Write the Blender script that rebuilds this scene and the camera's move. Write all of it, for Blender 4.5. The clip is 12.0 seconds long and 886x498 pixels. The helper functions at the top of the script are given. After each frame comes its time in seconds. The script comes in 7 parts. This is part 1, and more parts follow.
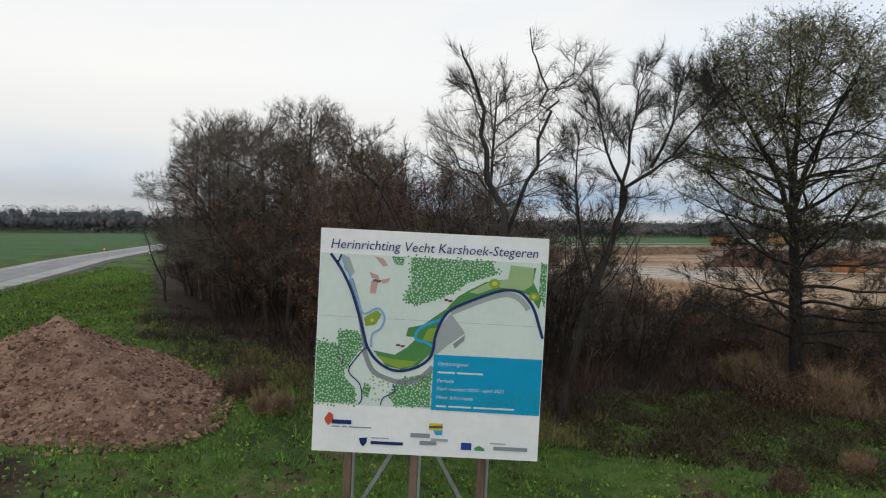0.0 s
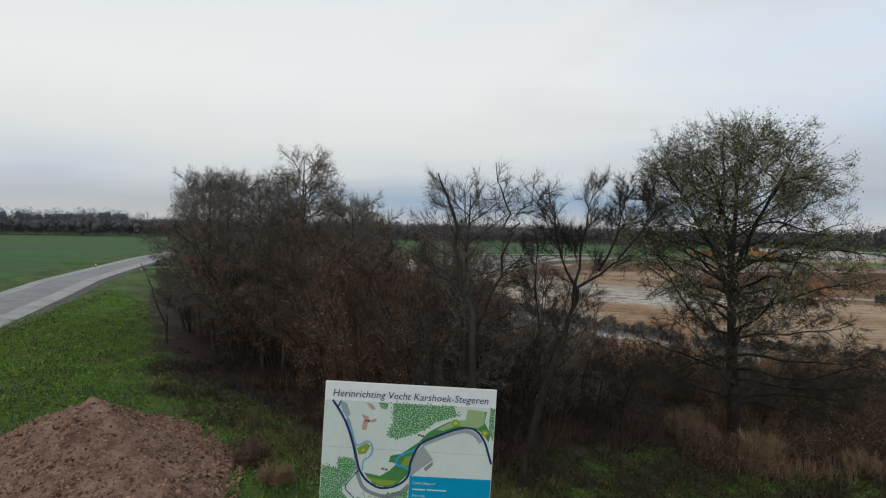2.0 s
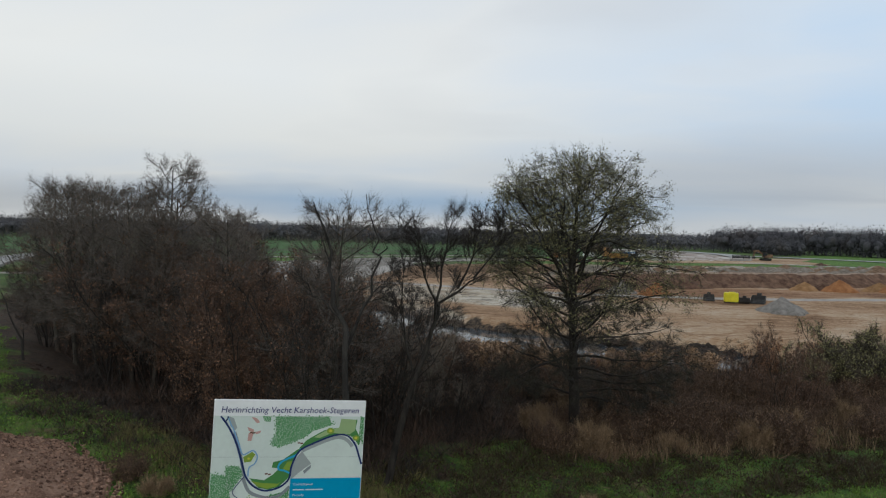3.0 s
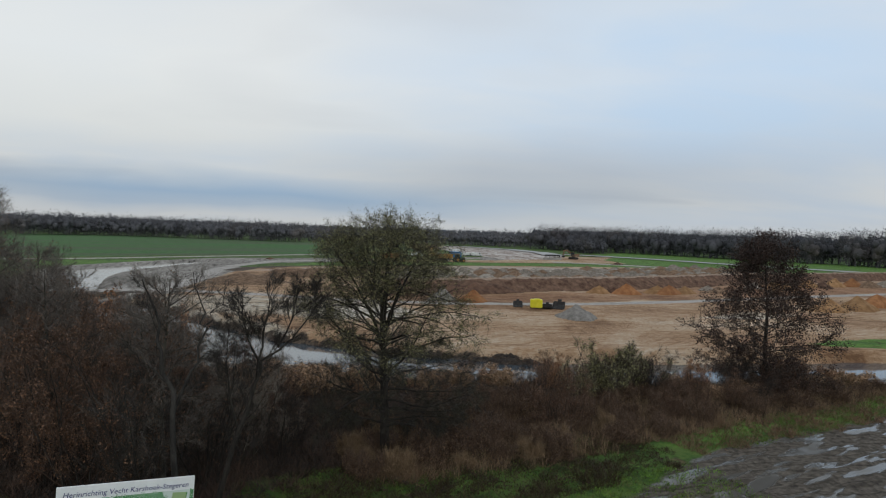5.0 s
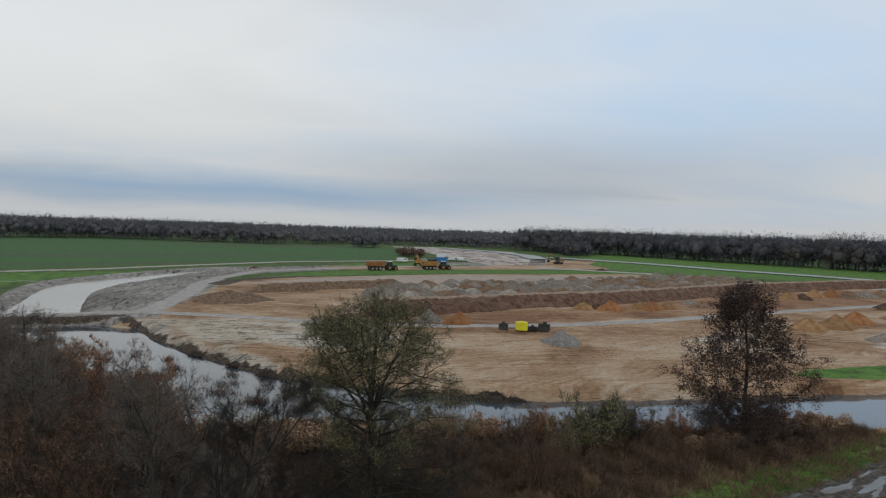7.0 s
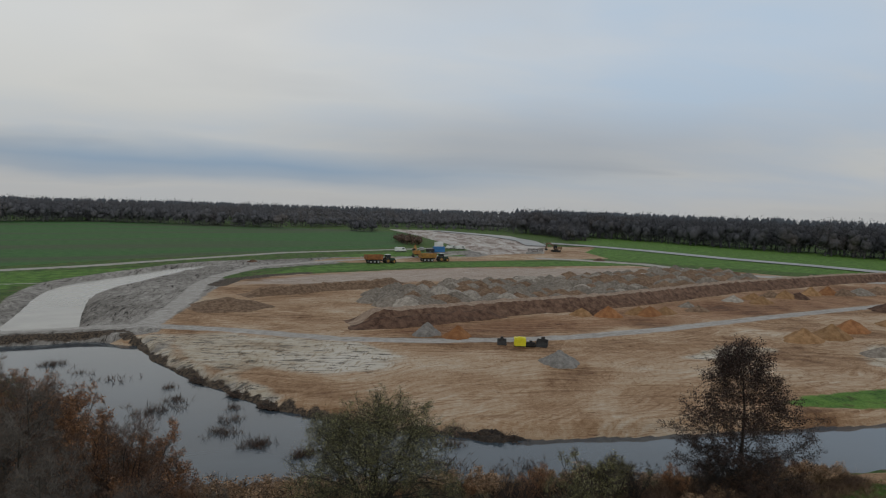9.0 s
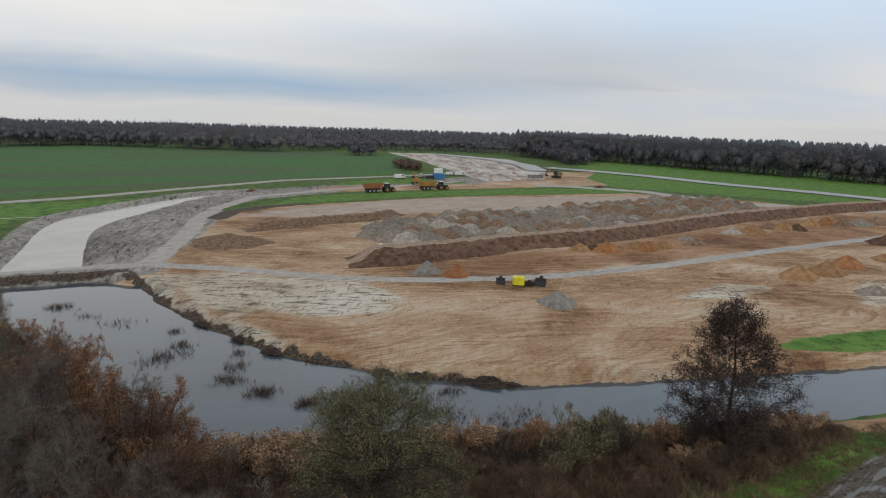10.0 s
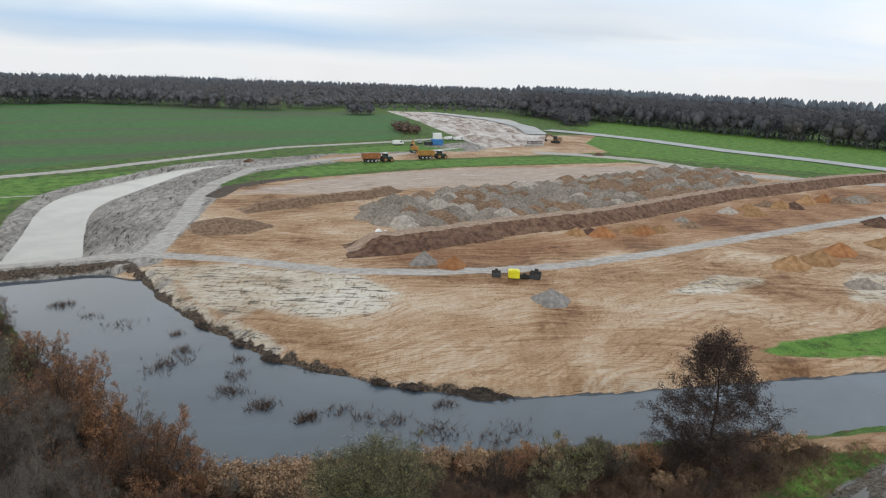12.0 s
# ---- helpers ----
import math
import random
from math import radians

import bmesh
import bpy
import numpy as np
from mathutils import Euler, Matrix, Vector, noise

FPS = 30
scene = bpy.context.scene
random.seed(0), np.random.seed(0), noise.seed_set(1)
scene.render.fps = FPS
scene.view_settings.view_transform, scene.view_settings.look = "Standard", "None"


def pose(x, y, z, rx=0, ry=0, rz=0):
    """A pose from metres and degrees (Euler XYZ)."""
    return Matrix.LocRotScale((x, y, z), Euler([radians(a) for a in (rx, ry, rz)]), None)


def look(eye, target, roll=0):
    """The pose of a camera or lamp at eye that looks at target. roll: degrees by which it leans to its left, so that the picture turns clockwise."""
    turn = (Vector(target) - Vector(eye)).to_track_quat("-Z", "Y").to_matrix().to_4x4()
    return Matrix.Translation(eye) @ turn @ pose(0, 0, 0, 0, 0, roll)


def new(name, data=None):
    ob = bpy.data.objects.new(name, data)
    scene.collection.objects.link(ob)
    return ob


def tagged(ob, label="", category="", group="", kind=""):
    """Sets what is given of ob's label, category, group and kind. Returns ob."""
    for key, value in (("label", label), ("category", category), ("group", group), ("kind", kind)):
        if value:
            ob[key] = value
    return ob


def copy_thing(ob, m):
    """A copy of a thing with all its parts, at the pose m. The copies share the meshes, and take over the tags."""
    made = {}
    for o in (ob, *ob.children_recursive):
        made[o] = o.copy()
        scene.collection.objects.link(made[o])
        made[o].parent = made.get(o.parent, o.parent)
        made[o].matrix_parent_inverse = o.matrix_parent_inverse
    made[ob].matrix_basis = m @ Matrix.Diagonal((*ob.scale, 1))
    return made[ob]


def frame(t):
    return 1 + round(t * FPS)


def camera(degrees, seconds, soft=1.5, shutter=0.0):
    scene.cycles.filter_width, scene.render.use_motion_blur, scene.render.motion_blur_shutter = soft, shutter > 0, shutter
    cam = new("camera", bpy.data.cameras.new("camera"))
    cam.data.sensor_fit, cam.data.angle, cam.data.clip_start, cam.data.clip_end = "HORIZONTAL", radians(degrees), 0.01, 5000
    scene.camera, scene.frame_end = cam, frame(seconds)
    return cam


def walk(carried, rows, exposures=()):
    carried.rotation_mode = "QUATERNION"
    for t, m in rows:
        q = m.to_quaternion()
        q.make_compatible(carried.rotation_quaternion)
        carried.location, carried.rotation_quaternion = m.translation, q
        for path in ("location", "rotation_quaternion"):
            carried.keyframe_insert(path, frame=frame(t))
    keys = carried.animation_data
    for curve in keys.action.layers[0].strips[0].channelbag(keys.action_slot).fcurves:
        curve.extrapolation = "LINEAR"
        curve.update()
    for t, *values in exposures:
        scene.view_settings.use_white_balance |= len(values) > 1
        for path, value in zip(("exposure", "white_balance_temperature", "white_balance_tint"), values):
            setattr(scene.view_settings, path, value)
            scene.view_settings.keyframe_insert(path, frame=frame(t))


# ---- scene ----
cam = camera(68.0, 12.0, soft=1.15)
METRES, EYE, TILT, LEAN, TURN = 30.0, 5.0, -1.8, -0.5, 0.0
ROWS = [
    (0.0, 0.0, 0.0, 0.0, 0.0, 0.0, -0.0),
    (0.5, 0.0018, -0.0209, 0.0149, -0.03, 0.1, -0.08),
    (1.0, 0.0034, -0.0417, 0.0371, -0.04, 0.15, -0.26),
    (1.5, 0.0053, -0.0647, 0.0611, -0.07, 0.2, -0.41),
    (2.0, 0.0062, -0.0909, 0.08, -1.14, 0.23, -0.57),
    (2.5, 0.0059, -0.1215, 0.0903, -7.58, 0.34, -0.57),
    (3.0, 0.0014, -0.1585, 0.1013, -12.21, 0.29, -0.51),
    (3.5, -0.0016, -0.1994, 0.1148, -20.82, 0.2, -0.42),
    (3.7, -0.003, -0.216, 0.12, -25.55, 0.18, -0.4),
    (5.3, -0.0195, -0.2795, 0.2035, -27.05, -0.2, -0.76),
    (5.5, -0.0209, -0.2811, 0.2151, -27.29, -0.22, -0.77),
    (6.0, -0.0233, -0.2847, 0.2461, -27.5, -0.28, -0.78),
    (6.5, -0.0252, -0.2854, 0.2776, -27.72, -0.35, -0.78),
    (7.0, -0.0266, -0.2851, 0.3187, -28.09, -0.47, -0.7),
    (7.2, -0.0272, -0.2846, 0.3365, -28.15, -0.52, -0.7),
    (8.8, -0.0335, -0.279, 0.503, -28.3, -0.85, -0.73),
    (9.0, -0.0338, -0.2779, 0.5232, -28.31, -2.67, -0.73),
    (9.5, -0.0328, -0.275, 0.5703, -28.32, -6.09, -0.72),
    (10.0, -0.0298, -0.2723, 0.6253, -28.33, -9.67, -0.67),
    (10.5, -0.0245, -0.2704, 0.6772, -28.34, -13.11, -0.76),
    (11.0, -0.0203, -0.2712, 0.7333, -28.34, -13.71, -0.81),
    (11.5, -0.0167, -0.2712, 0.7897, -28.33, -13.84, -0.86),
    (12.0, -0.0165, -0.2709, 0.8407, -28.34, -13.91, -0.92),
    ]
BASE = pose(0, 0, EYE, TILT, LEAN, TURN)
walk(cam, [(t, BASE @ pose(METRES * x, METRES * y, METRES * z, 90 + pitch, roll, yaw)) for t, x, y, z, yaw, pitch, roll in ROWS],
     exposures=[(0.0, -0.15, 6500, 10), (2.0, -0.34, 6380, 9), (2.5, -0.38, 6300, 8), (5.5, -0.42, 6280, 8), (7.0, -0.46, 6330, 9), (9.0, -0.74, 6480, 9), (9.5, -0.44, 6540, 9),
                (10.0, -0.22, 6560, 10), (10.5, 0.08, 6540, 10), (11.0, 0.26, 6450, 9), (12.0, 0.26, 6400, 9)])

# ---- world and sun ----
SUN_TURN, SUN_UP = 160.0, 18.0
sun_way = Vector((-math.sin(radians(SUN_TURN)) * math.cos(radians(SUN_UP)), math.cos(radians(SUN_TURN)) * math.cos(radians(SUN_UP)), math.sin(radians(SUN_UP))))


class Nodes:
    """A node tree with short calls: each returns an output socket."""

    def __init__(self, tree):
        self.tree = tree
        tree.nodes.clear()

    def add(self, kind, **values):
        node = self.tree.nodes.new(kind)
        for key, value in values.items():
            setattr(node, key, value)
        return node

    def put(self, socket, value):
        if isinstance(value, bpy.types.NodeSocket):
            self.tree.links.new(value, socket)
        elif isinstance(value, (tuple, list)) and len(value) == 3 and len(socket.default_value) == 4:
            socket.default_value = (*value, 1)
        else:
            socket.default_value = value

    def math(self, op, a, b=0.0, c=0.0, clamp=False):
        n = self.add("ShaderNodeMath", operation=op, use_clamp=clamp)
        for i, v in enumerate((a, b, c)):
            self.put(n.inputs[i], v)
        return n.outputs[0]

    def mix(self, f, a, b, blend="MIX"):
        n = self.add("ShaderNodeMix", data_type="RGBA", blend_type=blend)
        self.put(n.inputs[0], f), self.put(n.inputs[6], a), self.put(n.inputs[7], b)
        return n.outputs[2]

    def noise(self, vec, scale, detail=4.0, rough=0.6, distort=0.0):
        n = self.add("ShaderNodeTexNoise")
        self.put(n.inputs["Vector"], vec)
        for key, v in (("Scale", scale), ("Detail", detail), ("Roughness", rough), ("Distortion", distort)):
            n.inputs[key].default_value = v
        return n.outputs["Fac"]

    def ramp(self, f, *stops):
        n = self.add("ShaderNodeValToRGB")
        self.put(n.inputs[0], f)
        e = n.color_ramp.elements
        while len(e) < len(stops):
            e.new(0.5)
        for el, (at, col) in zip(e, stops):
            el.position, el.color = at, (*(col if isinstance(col, tuple) else (col, col, col)), 1)
        return n.outputs[0]

    def span(self, v, a, b, c=0.0, d=1.0):
        n = self.add("ShaderNodeMapRange")
        for i, x in enumerate((v, a, b, c, d)):
            self.put(n.inputs[i], x)
        return n.outputs[0]

    def stretch(self, vec, scale, turn=0.0):
        n = self.add("ShaderNodeMapping")
        self.put(n.inputs["Vector"], vec)
        n.inputs["Scale"].default_value = scale
        n.inputs["Rotation"].default_value = (0, 0, radians(turn))
        return n.outputs[0]

    def lay(self, vec, along, across, heading):
        """Coordinates drawn out along a compass heading on the plan, in degrees from the x axis."""
        return self.stretch(self.stretch(vec, (1, 1, 1), -heading), (along, across, 1.0))

    def warp(self, vec, scale, far):
        n = self.add("ShaderNodeTexNoise")
        self.put(n.inputs["Vector"], vec)
        n.inputs["Scale"].default_value, n.inputs["Detail"].default_value = scale, 2.0
        a = self.add("ShaderNodeVectorMath", operation="SUBTRACT")
        self.put(a.inputs[0], n.outputs["Color"])
        a.inputs[1].default_value = (0.5, 0.5, 0.5)
        b = self.add("ShaderNodeVectorMath", operation="MULTIPLY_ADD")
        self.put(b.inputs[0], a.outputs[0])
        b.inputs[1].default_value = (far, far, 0)
        self.put(b.inputs[2], vec)
        return b.outputs[0]

    def blend(self, f, a, b):
        """Two numbers mixed by a third."""
        return self.math("ADD", a, self.math("MULTIPLY", f, self.math("SUBTRACT", b, a)))

    def bump(self, height, strength, distance):
        n = self.add("ShaderNodeBump")
        n.inputs["Strength"].default_value, n.inputs["Distance"].default_value = strength, distance
        self.put(n.inputs["Height"], height)
        return n.outputs[0]


world = bpy.data.worlds.new("overcast_sky")
scene.world = world
world.use_nodes = True
w = Nodes(world.node_tree)
way = w.add("ShaderNodeTexCoord").outputs["Generated"]
sep = w.add("ShaderNodeSeparateXYZ")
w.put(sep.inputs[0], way)
up = w.math("MAXIMUM", sep.outputs[2], 0.0)
flat = w.math("ADD", up, 0.2)
plane = w.add("ShaderNodeCombineXYZ")
w.put(plane.inputs[0], w.math("DIVIDE", sep.outputs[0], flat))
w.put(plane.inputs[1], w.math("DIVIDE", sep.outputs[1], flat))
turned = w.lay(plane.outputs[0], 0.55, 1.0, -25)
cloud = w.noise(turned, 0.75, 4.0, 0.48, 0.4)
fine = w.noise(turned, 2.6, 4.0, 0.5, 0.3)
lump = w.math("ADD", w.math("MULTIPLY", cloud, 0.85), w.math("MULTIPLY", fine, 0.15))
cover = w.ramp(lump, (0.36, (0.66, 0.76, 0.90)), (0.46, (0.76, 0.81, 0.88)), (0.53, (0.84, 0.85, 0.86)), (0.62, (0.66, 0.68, 0.72)))
bearing = w.math("MULTIPLY", w.math("ARCTAN2", sep.outputs[0], sep.outputs[1]), 57.2958)
drift = w.math("MULTIPLY", w.math("SUBTRACT", w.noise(w.stretch(way, (1.5, 1.5, 5.0)), 1.6, 4.0, 0.5), 0.5), 0.06)
low = w.math("ADD", sep.outputs[2], drift)


def hump(v, a, b, c, d):
    """Rises from a to b, falls from c to d."""
    return w.math("MULTIPLY", w.span(v, a, b), w.span(v, d, c))


# thin bright cloud to the north-west, a blue gap to the east, a grey bank of cloud between
lit = w.mix(w.math("MULTIPLY", hump(bearing, -120, -30, -5, 50), w.math("MULTIPLY", hump(low, 0.05, 0.13, 0.2, 0.5), 0.85)), cover, (0.98, 0.97, 0.93))
lit = w.mix(w.math("MULTIPLY", hump(bearing, 12, 45, 80, 150), w.math("MULTIPLY", hump(low, 0.07, 0.15, 0.25, 0.5), w.ramp(fine, (0.36, 1.0), (0.62, 0.55)))), lit, (0.66, 0.80, 0.97))
lit = w.mix(w.math("MULTIPLY", hump(bearing, 10, 30, 40, 62), w.math("MULTIPLY", hump(low, 0.03, 0.06, 0.09, 0.15), 0.7)), lit, (0.56, 0.60, 0.67))
# a slate-blue band low in the north, and a pale warm rim on the horizon
lit = w.mix(w.math("MULTIPLY", hump(bearing, -90, -10, 18, 48), w.math("MULTIPLY", hump(low, 0.008, 0.026, 0.042, 0.078), 0.9)), lit, w.mix(w.span(bearing, -22, 0), (0.58, 0.60, 0.63), (0.36, 0.52, 0.73)))
rim = w.span(low, 0.045, 0.0)
lit = w.mix(w.math("MULTIPLY", rim, 0.8), lit, (0.77, 0.775, 0.78))
lit = w.mix(1.0, lit, w.ramp(up, (0.02, 0.95), (0.10, 1.0), (0.22, 1.18), (0.5, 1.22)), "MULTIPLY")
sky = w.add("ShaderNodeTexSky", sky_type="NISHITA", sun_disc=False, sun_elevation=radians(SUN_UP), sun_rotation=radians(-SUN_TURN))
total = w.mix(0.93, w.mix(1.0, sky.outputs[0], (0.1, 0.1, 0.1), "MULTIPLY"), lit)
back = w.add("ShaderNodeBackground")
w.put(back.inputs[0], total)
back.inputs[1].default_value = 1.0
w.tree.links.new(back.outputs[0], w.add("ShaderNodeOutputWorld").inputs[0])

sun = new("sun", bpy.data.lights.new("sun", "SUN"))
sun.data.energy, sun.data.angle, sun.data.color = 0.55, radians(40), (1.0, 0.97, 0.93)
sun.matrix_world = look((0, 0, 60), Vector((0, 0, 60)) - sun_way)


# ---- materials ----
def material(name, rough=0.85, spec=0.3, metal=0.0):
    m = bpy.data.materials.new(name)
    m.use_nodes = True
    n = Nodes(m.node_tree)
    b = n.add("ShaderNodeBsdfPrincipled")
    n.tree.links.new(b.outputs[0], n.add("ShaderNodeOutputMaterial").inputs[0])
    b.inputs["Roughness"].default_value, b.inputs["Metallic"].default_value = rough, metal
    b.inputs["Specular IOR Level"].default_value = spec
    return m, n, b


def mottled(name, dark, light, scale, rough=0.85, bump=0.3, depth=0.01, spec=0.3, metal=0.0, stretch=(1, 1, 1), vary=0.0):
    """A surface with two scales of grain between two colours; vary: how far each object's tone may drift."""
    m, n, b = material(name, rough, spec, metal)
    at = n.stretch(n.add("ShaderNodeTexCoord").outputs["Object"], stretch)
    big, small = n.noise(at, scale, 3.0), n.noise(at, scale * 9, 5.0, 0.7)
    f = n.math("ADD", n.math("MULTIPLY", big, 0.6), n.math("MULTIPLY", small, 0.4))
    col = n.ramp(f, (0.40, dark), (0.60, light))
    if vary:
        info = n.add("ShaderNodeObjectInfo").outputs["Random"]
        col = n.mix(1.0, col, n.ramp(info, (0.0, 1.0 - vary), (1.0, 1.0 + vary)), "MULTIPLY")
    n.put(b.inputs["Base Color"], col)
    if bump:
        n.put(b.inputs["Normal"], n.bump(small, bump, depth))
    return m


def leafy(name, dark, light, rough=0.6):
    """Leaves and blades: a tone of its own for every one of them."""
    m, n, b = material(name, rough, 0.25)
    one = n.add("ShaderNodeNewGeometry").outputs["Random Per Island"]
    n.put(b.inputs["Base Color"], n.ramp(one, (0.0, dark), (0.6, light), (1.0, tuple(min(1, c * 1.25) for c in light))))
    return m


BARK_DARK = mottled("bark_alder", (0.012, 0.010, 0.009), (0.042, 0.036, 0.029), 6, 0.9, 0.6, 0.02, stretch=(1, 1, 0.3))
BARK_GREY = mottled("bark_grey", (0.025, 0.022, 0.018), (0.085, 0.075, 0.06), 6, 0.9, 0.6, 0.02, stretch=(1, 1, 0.3))
BARK_DEAD = mottled("bark_dead", (0.016, 0.014, 0.013), (0.055, 0.05, 0.045), 6, 0.9, 0.6, 0.02, stretch=(1, 1, 0.3))
TWIG_GREY = leafy("twig_grey", (0.026, 0.022, 0.018), (0.075, 0.062, 0.05))
TWIG_OLIVE = leafy("twig_olive", (0.022, 0.021, 0.013), (0.070, 0.066, 0.038))
TWIG_RED = leafy("twig_russet", (0.024, 0.016, 0.012), (0.100, 0.063, 0.044))
TWIG_ASH = leafy("twig_ash", (0.045, 0.039, 0.033), (0.135, 0.115, 0.096))
TWIG_DARK = leafy("twig_dark", (0.013, 0.011, 0.01), (0.036, 0.03, 0.025))
TWIG_PALE = leafy("twig_pale", (0.10, 0.084, 0.068), (0.25, 0.215, 0.175))
LEAF_OLIVE = leafy("leaf_olive", (0.075, 0.070, 0.030), (0.25, 0.235, 0.105))
LEAF_BROWN = leafy("leaf_brown", (0.019, 0.012, 0.010), (0.056, 0.033, 0.025))
LEAF_RUSSET = leafy("leaf_russet", (0.058, 0.032, 0.020), (0.18, 0.098, 0.056))
LEAF_RUST = leafy("leaf_rust", (0.12, 0.054, 0.026), (0.38, 0.19, 0.088))
LEAF_STRAW = leafy("leaf_straw", (0.09, 0.056, 0.033), (0.37, 0.24, 0.138))
REED = leafy("reed_straw", (0.10, 0.065, 0.036), (0.30, 0.21, 0.125))
REED_BROWN = leafy("reed_brown", (0.058, 0.038, 0.025), (0.20, 0.128, 0.076))
REED_DARK = leafy("reed_dark", (0.016, 0.013, 0.007), (0.058, 0.043, 0.02))
GRASS = leafy("grass_blade", (0.034, 0.06, 0.01), (0.115, 0.175, 0.032))
GRASS_BRIGHT = leafy("grass_fresh", (0.05, 0.1, 0.012), (0.165, 0.3, 0.038))
GRASS_DRY = leafy("grass_dry", (0.10, 0.09, 0.03), (0.20, 0.17, 0.07))


def rounded(pts, times=1):
    """A closed outline with its corners cut."""
    for _ in range(times):
        q = np.array(pts, float)
        nxt = np.roll(q, -1, 0)
        pts = [tuple(v) for v in np.stack([q * 0.75 + nxt * 0.25, q * 0.25 + nxt * 0.75], 1).reshape(-1, 2)]
    return pts


# ---- plan of the site: outlines in metres ----
RIVER_FAR = [(-13, 100), (4, 99), (7, 81), (12, 68), (15, 60), (21, 53), (25, 48), (30, 45), (35, 42), (40, 40), (46, 38), (53, 36), (64, 33), (78, 29.5), (110, 22), (170, 8), (300, -30)]
RIVER_NEAR = [(300, -42), (170, -4), (110, 9), (78, 18), (65, 21.5), (55, 24.5), (45, 28), (34, 31.5), (27, 34.5), (20, 37.5), (12, 38), (4, 41), (0, 47), (-4, 58), (-9, 75), (-15, 100)]
RIVER = rounded(RIVER_FAR + RIVER_NEAR)
CHANNEL = rounded([(-14.2, 107.4), (-14.1, 107.8), (-12, 126), (-10.5, 149), (-6, 165), (3, 175), (17, 192), (28, 203), (46, 209), (46, 207), (28, 196), (18, 180), (8, 163), (2, 153), (-1, 142), (-2, 127), (-2.6, 107.8), (-2.6, 107.4)], 2)
SITE = [(4, 100), (7, 81), (12, 68), (15, 60), (21, 53), (25, 48), (35, 42), (46, 38), (64, 33), (73, 30), (80, 28.5), (78, 31.5), (70, 34.5), (68.5, 35.5), (78, 36.4), (91, 35), (130, 28), (240, 20), (270, 80), (240, 112), (216, 120), (202, 150), (176, 174), (104, 178), (43, 168), (25, 155), (20, 140), (14, 122), (7, 108)]
PALE_SAND = [(7, 97), (19, 93), (34, 82), (36, 72), (31, 66), (23, 68), (17, 73), (13, 71), (10, 80)]
GREY_MUD = [(-3, 105), (-1, 142), (2, 153), (8, 162), (18, 179), (26, 193), (38, 206), (60, 214), (98, 226), (150, 246), (207, 268), (190, 236), (150, 205), (100, 199), (76, 199), (43, 184), (28, 165), (30, 158), (22, 140), (16, 122), (9, 105)]
VERGE_GREEN = [(24, 16.5), (30, 15.6), (40, 16), (56, 18.2), (60, 20), (48, 19.7), (36, 18.7), (26, 18.2)]
GREEN_STRIP = [(33, 163), (56, 187), (78, 194), (137, 195), (186, 188), (178, 175), (127, 180), (84, 180), (49, 172)]
GREEN_RIGHT = [(67.3, 37.2), (72, 37.8), (78, 37.0), (90.4, 35.7), (130, 29), (135, 17), (90, 27), (78, 31), (73, 32.6), (70.5, 33.6), (68.3, 35.6)]
WET_EDGE = [(4.5, 97), (10.5, 95), (9.2, 83), (12.0, 73), (15.5, 66), (17.5, 60), (14.5, 59), (10, 70), (6, 82)]
ORANGE = [(37, 87), (60, 80), (100, 78), (170, 82), (240, 92), (240, 112), (150, 105), (100, 95), (69, 92), (50, 91)]
FAR_BED = [(195, 440), (232, 430), (252, 365), (215, 275), (181, 233), (145, 222), (157, 273), (178, 353)]
SITE_TWO = [(62, 203), (75, 216), (107, 217), (135, 215), (146, 224), (181, 233), (207, 268), (236, 262), (206, 202), (186, 201), (149, 199), (101, 198), (76, 198)]
YARD_GREEN = [(77, 221), (88, 232), (108, 238), (119, 237), (134, 222), (132, 217), (115, 219.5), (101, 220), (80, 218.5)]
FIELD = [(-40, 40), (-51, 80), (-58, 108), (-70, 150), (-66, 194), (-21, 201), (7, 216), (43, 234), (92, 255), (118, 262), (150, 300), (190, 400), (120, 448), (53, 485), (-8, 516), (-43, 480), (-150, 470), (-330, 400), (-330, 60), (-150, 20)]
ROAD = [(-15, -20), (-19, 5), (-26, 28), (-32.5, 48), (-36.5, 60), (-41, 73), (-45, 88), (-50, 107), (-56, 130), (-61, 155), (-62, 176), (-55, 188), (-30, 190)]
THICKET = [(-20, 42), (-15, 33), (-11, 25.5), (-6, 21.5), (-4, 18), (-2.5, 15.5), (3, 15.2), (5, 18), (8, 19.5), (16, 18.8), (26, 19), (36, 19.4), (48, 20.2), (54, 21.2), (44, 28), (34, 31), (20, 37), (12, 38), (4, 41), (0, 47), (-4, 58), (-9, 75), (-14, 90), (-24, 84), (-27, 62)]
MUD_PATCH = [(17, 11), (18.5, 12.2), (23, 14), (29, 15.7), (38, 15.6), (46, 16.5), (56, 17.5), (75, 14), (75, 4), (50, 8), (38, 6), (24, 7)]
BARE_PATCH = [(-13, 6), (-9.5, 11.2), (-6.5, 10.5), (-5.5, 8.5), (-8, 4)]
SHORE_MUD = [(53, 23.5), (62, 21), (78, 17), (78, 12.5), (60, 17), (53, 20.5)]
LEFT_GREEN = [(-60, 183), (-20, 185), (13, 192), (-7, 170), (-14, 160), (-18, 150), (-17, 138), (-40, 122)]
FAR_MEADOW = [(188, 194), (205, 232), (238, 262), (262, 308), (335, 350), (356, 268), (372, 187), (400, 80), (290, 60), (262, 100), (228, 140), (208, 166)]
PALE_TWO = [(73, 57), (88, 61), (94, 56), (80, 53)]
